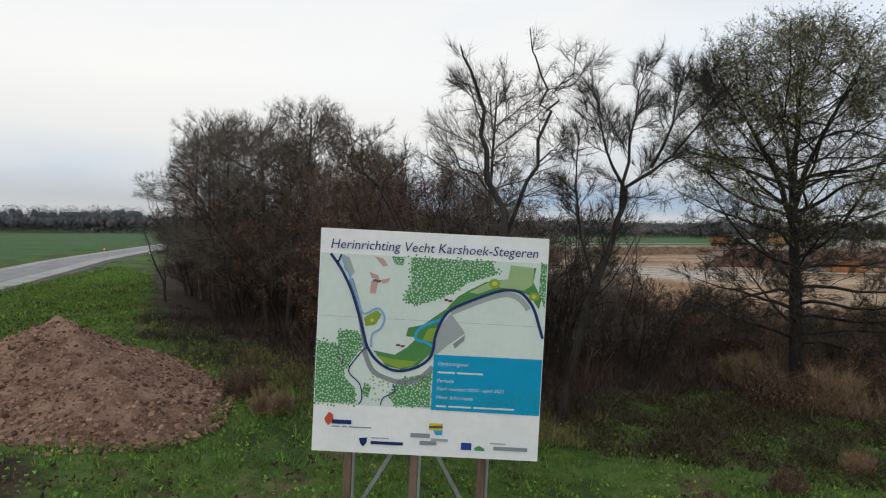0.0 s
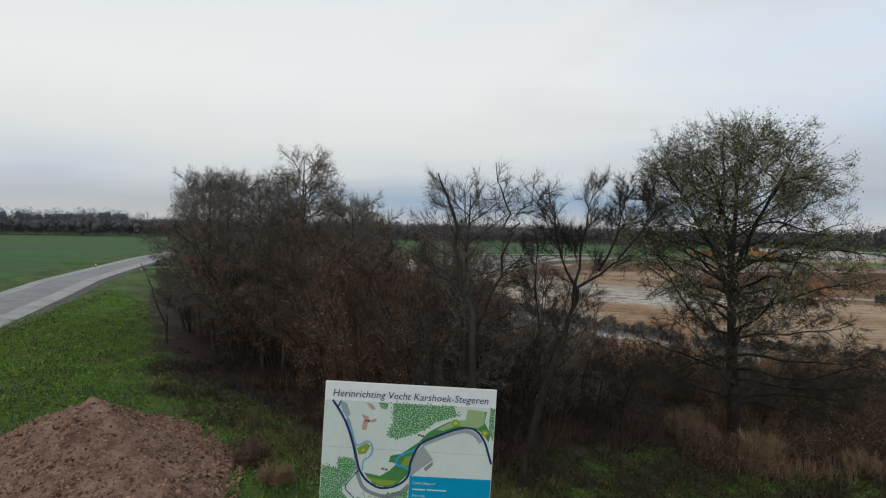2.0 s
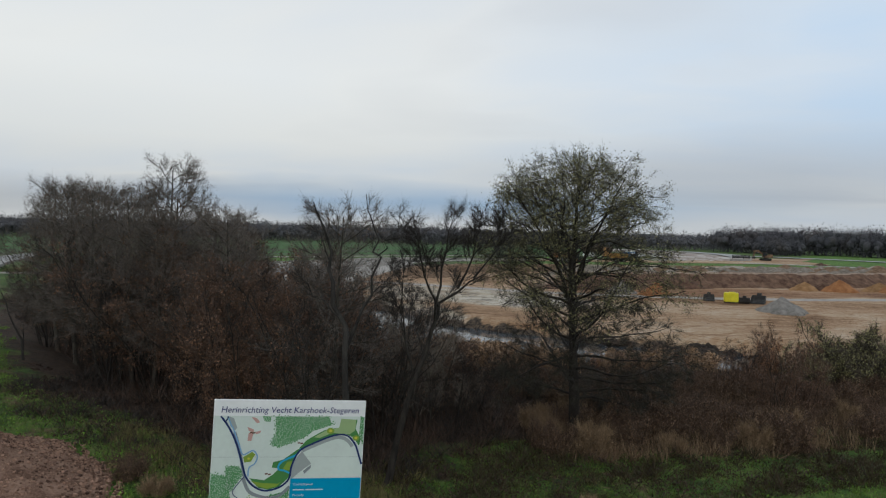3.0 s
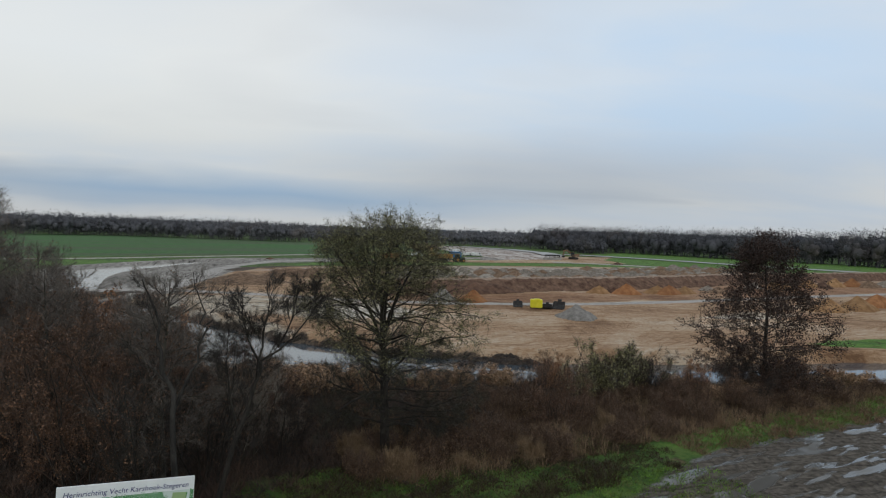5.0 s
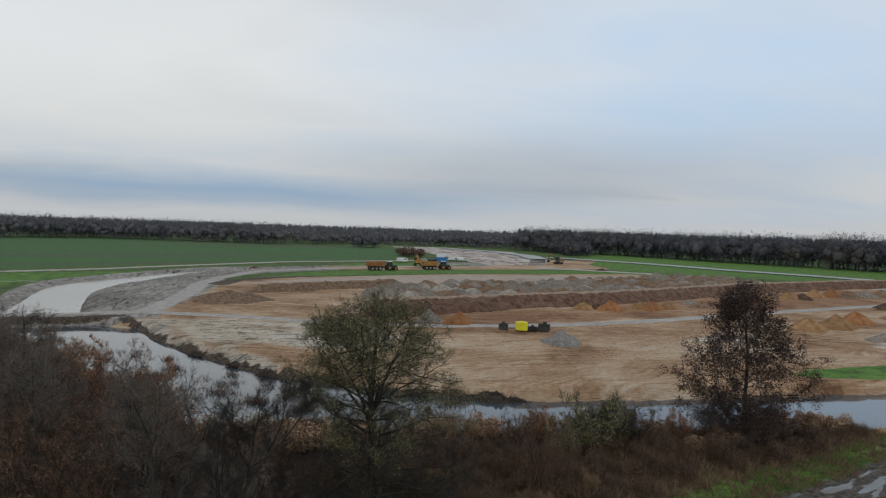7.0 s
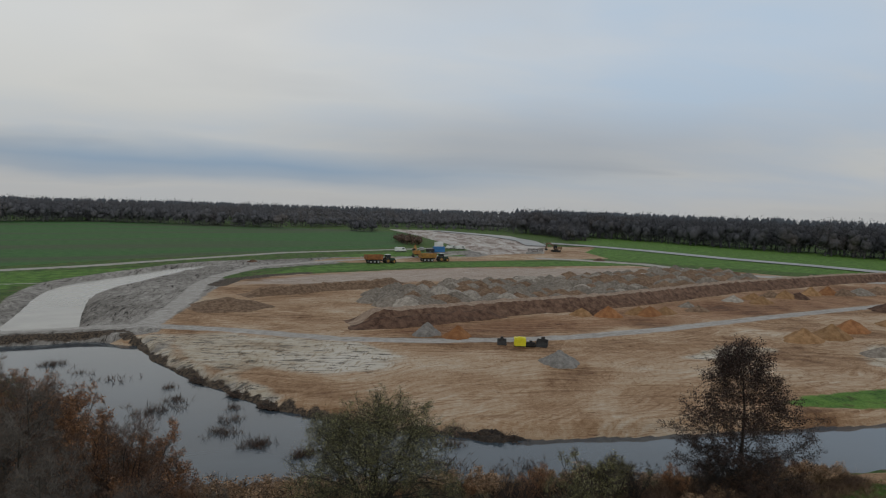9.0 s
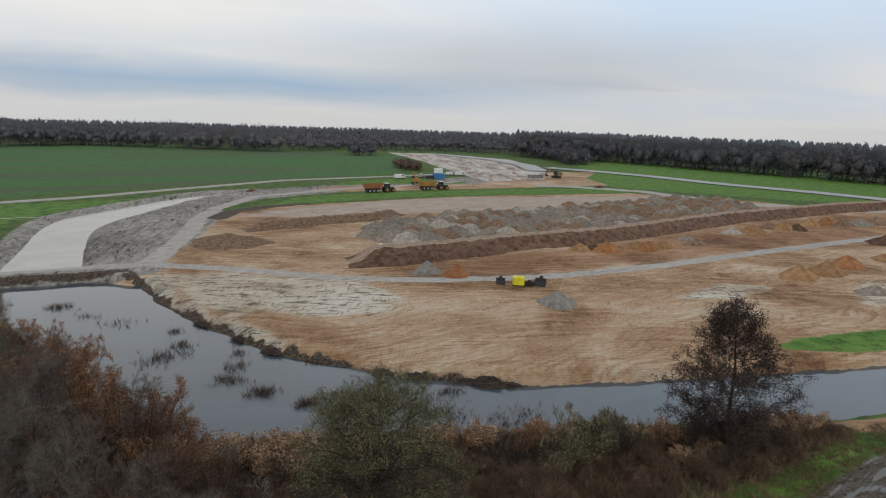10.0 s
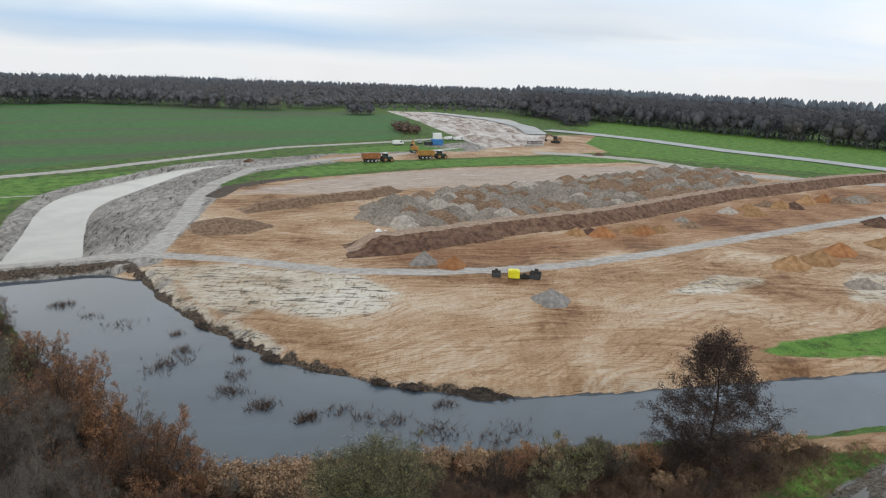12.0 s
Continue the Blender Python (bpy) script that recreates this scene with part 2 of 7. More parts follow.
PALE_THREE = [(95, 44), (112, 53), (138, 47), (130, 38), (102, 40)]
HAUL = [(-60, 108), (-13, 104.5), (-4, 105), (7, 103.5), (18, 96.5), (32, 84.5), (44, 79), (57, 75.5), (68, 74), (87, 74), (112, 76), (143, 78), (171, 79), (260, 82)]
LOOP = [(7, 104), (16, 130), (21, 150), (28, 167), (43, 190), (76, 206), (98, 211), (130, 224)]
FARM_TRACK = [(-62, 190), (-20, 190), (-1, 198), (22, 213), (65, 239), (116, 251), (150, 262)]
RIGHT_TRACK = [(160, 205), (173, 196), (187, 178), (191, 153), (197, 136), (225, 112)]
NORTH_SAND = [(30, 152), (45, 163), (82, 173), (100, 176), (143, 169), (190, 164), (194, 146), (159, 141), (118, 140), (84, 147), (53, 145)]


def gap_to_line(p, pts):
    """Distance of each point of p (n x 2) to a polyline; far points get a rough large one."""
    a = np.array(pts, float)
    lo, hi = a.min(0) - 30, a.max(0) + 30
    near = ((p > lo) & (p < hi)).all(1)
    if not near.all():
        out = np.full(len(p), 1e3)
        if near.any():
            out[near] = gap_to_line(p[near], pts)
        return out
    best = np.full(len(p), 1e9)
    for a, b in zip(pts[:-1], pts[1:]):
        a, b = np.array(a, float), np.array(b, float)
        s = np.clip(((p - a) @ (b - a)) / ((b - a) @ (b - a) + 1e-9), 0, 1)
        best = np.minimum(best, np.hypot(*(p - a - s[:, None] * (b - a)).T))
    return best


def gap_to_area(p, pts):
    """Signed distance to an outline, below zero inside."""
    d = gap_to_line(p, pts + pts[:1])
    inside = np.zeros(len(p), bool)
    if not (d < 999).any():
        return d
    for (ax, ay), (bx, by) in zip(pts, pts[1:] + pts[:1]):
        if ay != by:
            inside ^= ((ay > p[:, 1]) != (by > p[:, 1])) & (p[:, 0] < (bx - ax) * (p[:, 1] - ay) / (by - ay) + ax)
    return np.where(inside, -d, d)


def ease(v, a, b):
    s = np.clip((v - a) / (b - a), 0, 1)
    return s * s * (3 - 2 * s)


def lumps(p, scale, seed=0.0):
    """Smooth rolling noise between -1 and 1 for many points at once."""
    r = np.random.RandomState(int(seed * 10) + 7)
    out = np.zeros(len(p))
    for i in range(7):
        a, f, ph = r.uniform(0, 6.3), (0.6 + 0.35 * i) / scale, r.uniform(0, 6.3)
        out += np.sin((p[:, 0] * math.cos(a) + p[:, 1] * math.sin(a)) * 6.28 * f + ph + 1.7 * np.sin((p[:, 0] * math.sin(a * 1.3) + p[:, 1] * math.cos(a * 1.3)) * 2.1 * f)) / (1 + 0.3 * i)
    return out / 3.2


def dike(p):
    """The low bank that carries the road: highest in the west, sinking into the thicket."""
    up = np.interp(p[:, 0], (-60, -25, -16, -4.5, 2, 9), (0.9, 1.1, 1.5, 1.1, 0.5, 0.0))
    return up * ease(gap_to_area(p, THICKET), -9, 1) * np.where(p[:, 0] > -28, ease(p[:, 1], 95, 60), ease(p[:, 1], 95, 60) + (1 - ease(p[:, 1], 95, 60)) * ease(p[:, 0], -28, -36) * ease(p[:, 1], 250, 170))


def ground_height(p):
    """Height of the ground at points p (n x 2)."""
    h = 0.07 * lumps(p, 9, 1) + 0.03 * lumps(p, 2.3, 2)
    near = (p[:, 0] < 12) & (p[:, 0] > -200) & (p[:, 1] > -60) & (p[:, 1] < 260)
    h[near] += dike(p[near])
    if len(p[near]):
        on = ease(gap_to_line(p[near], ROAD), 6, 3.6)
        h[near] = h[near] * (1 - on) + on * dike(p[near])
    site = ease(gap_to_area(p, SITE), 1, -2)
    h += site * (0.10 * lumps(p, 14, 3) + 0.05 * lumps(p, 1.6, 4))
    mud = ease(gap_to_area(p, GREY_MUD), 1, -2)
    h += mud * (0.22 * lumps(p, 5, 5) + 0.10 * lumps(p, 1.9, 6))
    tyres = ease(gap_to_area(p, MUD_PATCH), 0.5, -1)
    h += tyres * 0.09 * np.sin(p[:, 1] * 4.4 - p[:, 0] * 0.5 + 0.8 * lumps(p, 9, 8))
    for line, wide in ((HAUL, 2.2), (LOOP, 2.2), (FARM_TRACK, 2.0)):
        on = ease(gap_to_line(p, line), wide + 1.2, wide)
        h = h * (1 - on) + on * (0.12 + 0.02 * lumps(p, 1.5, 9))
    wobble = 0.5 * lumps(p, 6, 11)
    s = gap_to_area(p, RIVER)
    wide = np.where(p[:, 1] > 52 - 0.25 * p[:, 0] + 6, 2.2, 1.6)
    wide = np.where(gap_to_line(p, RIVER_NEAR) < gap_to_line(p, RIVER_FAR), 4.0, wide)
    s2 = s + wobble
    h = np.where(s2 > 0, -1.1 + (h + 1.1) * ease(s2, -0.6, wide), -1.1 - np.minimum(-s2 * 0.3, 1.0) - 0.02)
    s = gap_to_area(p, CHANNEL)
    h = np.where(s > 0, -0.8 + (h + 0.8) * ease(s, -0.8, 2.6), np.minimum(h, -0.8 - np.minimum(-s * 0.4, 1.0)))
    far = np.hypot(p[:, 0], p[:, 1])
    return h - np.maximum(far - 900, 0) * 0.035


def axis(*runs):
    out = []
    for a, b, step in runs:
        out += list(np.arange(a, b, step))
    return np.array(out + [runs[-1][1]])


def mesh_of(name, verts, faces, mats, smooth=True):
    me = bpy.data.meshes.new(name)
    me.from_pydata(verts, [], faces)
    for m in mats if isinstance(mats, (list, tuple)) else [mats]:
        me.materials.append(m)
    if smooth:
        me.polygons.foreach_set("use_smooth", np.ones(len(me.polygons), bool))
    me.update()
    return me


def grid_mesh(name, xs, ys, mat):
    gx, gy = np.meshgrid(xs, ys)
    p = np.stack([gx.ravel(), gy.ravel()], 1)
    z = ground_height(p)
    nx, ny = len(xs), len(ys)
    i = (np.arange(ny - 1)[:, None] * nx + np.arange(nx - 1)[None]).ravel()
    me = mesh_of(name, np.column_stack([p, z]), np.stack([i, i + 1, i + nx + 1, i + nx], 1).tolist(), mat)
    return me, p


def ground_material():
    m, n, b = material("ground_cover", 0.9, 0.25)
    at = n.add("ShaderNodeTexCoord").outputs["Object"]

    def zone(name, ragged=0.8, gain=4.0, scale=0.6):
        a = n.add("ShaderNodeAttribute", attribute_name=name)
        edge = n.noise(at, scale, 5.0, 0.65)
        v = n.math("ADD", a.outputs["Fac"], n.math("MULTIPLY", n.math("SUBTRACT", edge, 0.5), ragged))
        return n.math("ADD", n.math("MULTIPLY", n.math("SUBTRACT", v, 0.5), gain), 0.5, clamp=True)

    mid, small = n.noise(at, 0.35, 4.0), n.noise(at, 3.0, 6.0, 0.7)
    tiny = n.noise(at, 11.0, 5.0, 0.75)
    two = n.math("ADD", n.math("MULTIPLY", mid, 0.55), n.math("MULTIPLY", small, 0.45))
    bent, swung = n.warp(at, 0.05, 10.0), n.warp(at, 0.03, 6.0)

    def ruts(heading, often, thin):
        """Families of curved wheel marks: level lines of a drawn-out noise."""
        v = n.noise(n.lay(swung, 0.007, 0.07, heading), 1.0, 1.5, 0.5)
        return n.span(n.math("ABSOLUTE", n.math("SINE", n.math("MULTIPLY", v, often))), thin, 0.0)

    def times(colour, f, dark):
        return n.mix(f, colour, n.mix(1.0, colour, dark, "MULTIPLY"))

    # rough meadow grass with dry patches and bare earth
    col = n.ramp(two, (0.40, (0.022, 0.046, 0.008)), (0.5, (0.052, 0.105, 0.016)), (0.60, (0.095, 0.14, 0.03)))
    col = n.mix(n.span(n.noise(at, 0.3, 6.0, 0.75), 0.55, 0.63), col, n.ramp(small, (0.4, (0.05, 0.034, 0.018)), (0.6, (0.15, 0.11, 0.06))))
    # winter crop, thin in sweeps
    crop = n.ramp(two, (0.40, (0.030, 0.090, 0.022)), (0.60, (0.058, 0.142, 0.034)))
    sweep = n.noise(n.lay(at, 0.09, 1.0, 8), 0.035, 5.0, 0.6)
    crop = n.mix(n.math("MULTIPLY", n.span(sweep, 0.48, 0.60), 0.8), crop, n.ramp(small, (0.4, (0.052, 0.062, 0.034)), (0.6, (0.088, 0.092, 0.054))))
    col = n.mix(zone("field", 0.3, 6), col, crop)
    # leaf litter under the bushes
    litter = n.ramp(n.math("ADD", n.math("MULTIPLY", small, 0.6), n.math("MULTIPLY", tiny, 0.4)), (0.4, (0.016, 0.011, 0.008)), (0.6, (0.062, 0.037, 0.022)))
    col = n.mix(zone("litter", 1.3, 3, 0.5), col, litter)
    # driven sand: patches, long scrapes and wheel marks
    patch = n.noise(bent, 0.045, 6.0, 0.62, 0.5)
    where = n.span(n.noise(at, 0.045, 3.0, 0.6), 0.45, 0.55)
    long = n.blend(where, n.noise(n.lay(bent, 0.09, 0.9, -24), 1.0, 6.0, 0.68), n.noise(n.lay(bent, 0.12, 1.2, 8), 1.0, 6.0, 0.68))
    across = n.noise(n.lay(bent, 0.35, 1.7, 58), 1.0, 3.0, 0.6)
    scrape = n.math("ADD", n.math("MULTIPLY", long, 0.8), n.math("MULTIPLY", across, 0.2))
    mixed = n.math("ADD", n.math("ADD", n.math("MULTIPLY", patch, 0.45), n.math("MULTIPLY", scrape, 0.42)), n.math("MULTIPLY", small, 0.13))
    sand = n.ramp(mixed, (0.41, (0.140, 0.074, 0.036)), (0.455, (0.258, 0.153, 0.081)), (0.50, (0.345, 0.226, 0.133)), (0.54, (0.425, 0.310, 0.203)), (0.59, (0.48, 0.395, 0.298)))
    r1, r2, r3 = ruts(-22, 150, 0.5), ruts(15, 170, 0.45), ruts(62, 190, 0.4)
    sand = times(sand, n.math("MULTIPLY", r1, where), (0.64, 0.56, 0.49))
    sand = times(sand, n.math("MULTIPLY", r2, n.math("SUBTRACT", 1.0, where)), (0.72, 0.64, 0.57))
    sand = times(sand, n.math("MULTIPLY", r3, n.span(n.noise(at, 0.06, 2.0), 0.54, 0.62)), (0.74, 0.67, 0.60))
    broken = n.noise(n.lay(swung, 0.35, 1.25, -22), 1.0, 6.0, 0.72, 0.5)
    clods = n.math("MULTIPLY", n.span(broken, 0.40, 0.33), n.span(n.noise(at, 0.08, 3.0), 0.48, 0.6))
    sand = times(sand, clods, (0.42, 0.36, 0.32))
    col = n.mix(zone("sand", 0.5, 6), col, sand)
    rust = n.ramp(mixed, (0.41, (0.095, 0.044, 0.022)), (0.47, (0.215, 0.107, 0.052)), (0.53, (0.305, 0.172, 0.092)), (0.59, (0.41, 0.28, 0.178)))
    rust = times(times(rust, n.math("MAXIMUM", r1, n.math("MULTIPLY", r3, where)), (0.72, 0.66, 0.6)), clods, (0.45, 0.40, 0.36))
    col = n.mix(n.math("MULTIPLY", zone("orange", 1.2, 2.5, 0.12), 0.9), col, rust)
    # washed, pinkish sand on the far side
    wash = n.ramp(n.math("ADD", n.math("MULTIPLY", long, 0.7), n.math("MULTIPLY", small, 0.3)), (0.38, (0.22, 0.168, 0.13)), (0.48, (0.35, 0.285, 0.235)), (0.6, (0.46, 0.40, 0.345)))
    col = n.mix(n.math("MULTIPLY", zone("wash", 1.2, 2.5, 0.15), 0.9), col, times(wash, r1, (0.76, 0.70, 0.65)))
    # pale sand broken by dark wet clods
    pale = n.ramp(mixed, (0.40, (0.27, 0.195, 0.125)), (0.47, (0.41, 0.345, 0.255)), (0.54, (0.50, 0.45, 0.37)), (0.62, (0.56, 0.52, 0.45)))
    pale = n.mix(n.span(broken, 0.475, 0.40), pale, n.ramp(small, (0.4, (0.05, 0.045, 0.036)), (0.6, (0.16, 0.14, 0.115))))
    pale = times(pale, n.span(across, 0.44, 0.36), (0.66, 0.60, 0.54))
    col = n.mix(zone("pale", 1.3, 3.5, 0.16), col, pale)
    # grey clay, churned
    churn = n.noise(n.lay(bent, 0.28, 1.1, 72), 0.9, 6.0, 0.72, 0.8)
    clay = n.ramp(n.math("ADD", n.math("MULTIPLY", churn, 0.65), n.math("MULTIPLY", patch, 0.35)), (0.38, (0.06, 0.053, 0.045)), (0.45, (0.165, 0.15, 0.13)), (0.53, (0.26, 0.24, 0.213)), (0.60, (0.35, 0.33, 0.295)))
    clay = times(clay, n.math("MAXIMUM", n.span(churn, 0.42, 0.36), n.math("MULTIPLY", r3, 0.6)), (0.38, 0.36, 0.34))
    col = n.mix(zone("clay", 0.9, 4, 0.3), col, clay)
    # washed pale bed of the far river
    bed = n.ramp(n.noise(n.lay(bent, 0.22, 1.0, 62), 0.16, 6.0, 0.7, 1.0), (0.4, (0.20, 0.15, 0.12)), (0.49, (0.36, 0.31, 0.27)), (0.6, (0.50, 0.47, 0.43)))
    col = n.mix(zone("bed", 0.6, 5, 0.2), col, bed)
    # grass left standing
    lush = n.ramp(two, (0.40, (0.034, 0.080, 0.010)), (0.5, (0.078, 0.168, 0.022)), (0.60, (0.125, 0.215, 0.04)))
    lush = times(lush, n.span(n.noise(at, 0.5, 5.0, 0.7), 0.55, 0.63), (0.7, 0.5, 0.6))
    col = n.mix(zone("green", 0.8, 5, 0.35), col, lush)
    # driven tracks
    rolled = n.math("ADD", n.math("MULTIPLY", n.noise(at, 0.9, 6.0, 0.7), 0.5), n.math("MULTIPLY", scrape, 0.5))
    track = n.ramp(rolled, (0.40, (0.27, 0.25, 0.225)), (0.5, (0.355, 0.332, 0.30)), (0.60, (0.44, 0.415, 0.38)))
    col = n.mix(zone("track", 1.0, 3.5, 0.35), col, times(track, r1, (0.76, 0.74, 0.72)))
    # dug, dark bank edge
    col = n.mix(zone("bank", 1.5, 4, 0.8), col, n.ramp(small, (0.42, (0.022, 0.018, 0.014)), (0.58, (0.11, 0.08, 0.055))))
    # wet mud with standing water
    wet = zone("mud", 0.9, 5, 0.5)
    pool = n.math("MULTIPLY", wet, n.span(n.noise(n.lay(at, 0.3, 1.4, 8), 0.9, 3.0, 0.5), 0.53, 0.56))
    col = n.mix(wet, col, times(n.ramp(small, (0.38, (0.04, 0.033, 0.025)), (0.62, (0.135, 0.115, 0.092))), r1, (0.5, 0.48, 0.45)))
    col = n.mix(pool, col, (0.10, 0.095, 0.085))
    n.put(b.inputs["Base Color"], col)
    n.put(b.inputs["Roughness"], n.math("SUBTRACT", 0.92, n.math("MULTIPLY", pool, 0.85)))
    rough_ground = n.math("ADD", n.math("MULTIPLY", small, 0.7), n.math("MULTIPLY", tiny, 0.3))
    relief = n.math("ADD", n.math("ADD", rough_ground, n.math("MULTIPLY", scrape, 0.8)), n.math("MULTIPLY", n.math("ADD", r1, r2), -0.15))
    n.put(b.inputs["Normal"], n.bump(n.math("MULTIPLY", relief, n.math("SUBTRACT", 1.0, pool)), 0.55, 0.16))
    return m


def water_material(name, deep, rough, ripple):
    m, n, b = material(name, rough, 0.5)
    at = n.add("ShaderNodeTexCoord").outputs["Object"]
    f = n.noise(at, 0.06, 4.0, 0.6, 1.0)
    n.put(b.inputs["Base Color"], n.ramp(f, (0.35, deep), (0.65, tuple(c * 1.35 for c in deep))))
    waves = n.math("ADD", n.noise(n.stretch(at, (0.6, 1.6, 1), 15), 1.6, 3.0), n.math("MULTIPLY", n.noise(at, 6.0, 2.0), 0.3))
    n.put(b.inputs["Normal"], n.bump(waves, ripple, 0.02))
    return m


# ---- ground ----
xs = axis((-4200, -1200, 300), (-1200, -360, 60), (-360, -90, 10), (-90, -30, 3), (-30, 82, 0.56), (82, 240, 1.4), (240, 420, 6), (420, 1200, 60), (1200, 4200, 300))
ys = axis((-4200, -600, 300), (-600, -60, 30), (-60, 0, 3), (0, 112, 0.56), (112, 262, 1.5), (262, 560, 8), (560, 1300, 60), (1300, 4200, 300))
ground_mesh, gp = grid_mesh("ground", xs, ys, ground_material())
ground = tagged(new("ground", ground_mesh), "wet winter ground of grass, ochre sand and grey clay", "ground", kind="structure")


def zone(name, value):
    a = ground_mesh.attributes.new(name, "FLOAT", "POINT")
    a.data.foreach_set("value", value.astype(np.float32))


def inside(pts, soft=1.0):
    return ease(gap_to_area(gp, pts), soft, -soft)


zone("field", inside(FIELD, 1.5))
zone("litter", np.maximum(ease(gap_to_area(gp, THICKET) + 1.6 * lumps(gp, 6.0, 61) + 0.8 * lumps(gp, 2.0, 62), 3.0, -3.0), inside(BARE_PATCH, 1.2)))
far_bank = ease(gap_to_line(gp, RIVER_FAR[1:14]), 4.0, 2.0)
dam = ease(gap_to_line(gp, [(-40, 102), (-14, 101.5), (5, 101)]), 4.5, 3.0)
zone("sand", np.maximum.reduce([inside(SITE, 0.8), inside(SITE_TWO, 1.5), far_bank, inside(SHORE_MUD, 1.0), ease(gap_to_line(gp, RIVER_FAR[11:15]), 5.0, 3.5)]))
zone("orange", inside(ORANGE, 8.0))
zone("pale", np.maximum.reduce([inside(PALE_SAND, 5.0), inside(PALE_TWO, 3.0), 0.9 * inside(PALE_THREE, 5.0), 0.8 * inside(WET_EDGE, 2.0)]))
zone("clay", np.maximum.reduce([inside(GREY_MUD, 2.0) * (1 - 0.8 * inside(SITE_TWO, 4.0)), ease(gap_to_area(gp, CHANNEL), 5.0, 2.5), dam, 0.45 * inside(WET_EDGE, 1.5)]))
zone("bed", inside(FAR_BED, 4.0))
zone("green", np.maximum.reduce([inside(GREEN_STRIP, 2.0), inside(YARD_GREEN, 1.5), inside(GREEN_RIGHT, 2.0), 0.62 * inside(VERGE_GREEN, 1.6), inside(LEFT_GREEN, 1.5), inside(FAR_MEADOW, 3.0)]))
tracks = np.minimum.reduce([gap_to_line(gp, HAUL) - 1.6, gap_to_line(gp, LOOP) - 1.9, gap_to_line(gp, FARM_TRACK) - 2.2, gap_to_line(gp, RIGHT_TRACK) - 4.0, gap_to_line(gp, [(-60, 164), (-18, 161.4), (-11.5, 161.7)]) - 0.6])
zone("track", ease(tracks, 1.2, -1.2))
dug = np.minimum(np.minimum(gap_to_line(gp, RIVER_FAR[1:8]) - 0.5, gap_to_line(gp, RIVER_FAR[1:6]) - 0.7 - 0.9 * lumps(gp, 2.5, 13)), gap_to_line(gp, [(-14, 101.2), (3, 100.6)]) - 0.9)
dug = np.minimum(dug, gap_to_line(gp, [(25, 150), (31, 161), (42, 168), (52, 171)]) - 2.2)
zone("bank", ease(dug, 0.8, -0.8))
zone("wash", inside(NORTH_SAND, 6.0))
zone("mud", inside(MUD_PATCH, 1.0))


def sheet(name, pts, z, mat, label):
    bm = bmesh.new()
    bm.faces.new([bm.verts.new((x, y, z)) for x, y in pts])
    bmesh.ops.triangulate(bm, faces=bm.faces[:])
    me = bpy.data.meshes.new(name)
    bm.to_mesh(me), bm.free()
    me.materials.append(mat)
    return tagged(new(name, me), label, "water", kind="structure")


def widened(pts, by):
    c = []
    for i, (x, y) in enumerate(pts):
        (ax, ay), (bx, by2) = pts[i - 1], pts[(i + 1) % len(pts)]
        t = Vector((bx - ax, by2 - ay)).normalized()
        c.append((x - t.y * by, y + t.x * by))
    return c


def ribbon(pts, wide):
    """The outline of a strip of even width along a line."""
    left, right = [], []
    for i, (x, y) in enumerate(pts):
        a, b = pts[max(i - 1, 0)], pts[min(i + 1, len(pts) - 1)]
        t = Vector((b[0] - a[0], b[1] - a[1])).normalized()
        left.append((x - t.y * wide / 2, y + t.x * wide / 2)), right.append((x + t.y * wide / 2, y - t.x * wide / 2))
    return left + right[::-1]


RIVER_WATER = water_material("river_water", (0.042, 0.056, 0.068), 0.06, 0.12)
SILT_WATER = water_material("silt_water", (0.205, 0.196, 0.168), 0.2, 0.05)
sheet("river_water", widened(RIVER, 1.5), -1.1, RIVER_WATER, "calm grey river water reflecting the overcast sky")
sheet("channel_water", widened(CHANNEL, 1.0), -0.8, SILT_WATER, "milky silt-laden water in a newly dug channel")
# far water: the pale base colour stands in for reflected sky
SKY_TINTED_WATER = water_material("sky_tinted_water", (0.22, 0.212, 0.195), 0.4, 0.3)
sheet("far_canal_water", ribbon([(228, 292), (240, 268), (249, 238), (254, 192), (265, 158), (269, 130), (274, 60)], 12), 0.3, SKY_TINTED_WATER, "canal water crossing distant meadows, sky reflection in its pale colour")
sheet("far_river_water", ribbon([(224, 420), (236, 360), (226, 310), (205, 270)], 12), 0.4, SKY_TINTED_WATER, "shallow water in the distant dug river bed")


# ---- trees: grown limb by limb ----
def tube_mesh(name, limbs, mat, sides):
    """One mesh of tapered tubes along lists of (points, radii)."""
    vs, fs, base = [], [], 0
    ring = np.arange(sides) * 2 * math.pi / sides
    cs, sn = np.cos(ring), np.sin(ring)
    for pts, rad in limbs:
        p, r = np.asarray(pts, float), np.asarray(rad, float)
        t = np.gradient(p, axis=0)
        t /= np.linalg.norm(t, axis=1)[:, None] + 1e-9
        side = np.cross(t, (0.31, 0.17, 0.93) if abs(t[0, 2]) < 0.8 else (0.9, 0.3, 0.1))
        side /= np.linalg.norm(side, axis=1)[:, None] + 1e-9
        other = np.cross(t, side)
        v = p[:, None] + r[:, None, None] * (cs[None, :, None] * side[:, None] + sn[None, :, None] * other[:, None])
        vs.append(v.reshape(-1, 3))
        n = len(p)
        i = np.arange(n - 1)[:, None] * sides + np.arange(sides)[None]
        j = np.arange(n - 1)[:, None] * sides + (np.arange(sides)[None] + 1) % sides
        fs.append((np.stack([i, j, j + sides, i + sides], -1).reshape(-1, 4)) + base)
        base += n * sides
    return mesh_of(name, np.concatenate(vs), np.concatenate(fs).tolist(), mat)


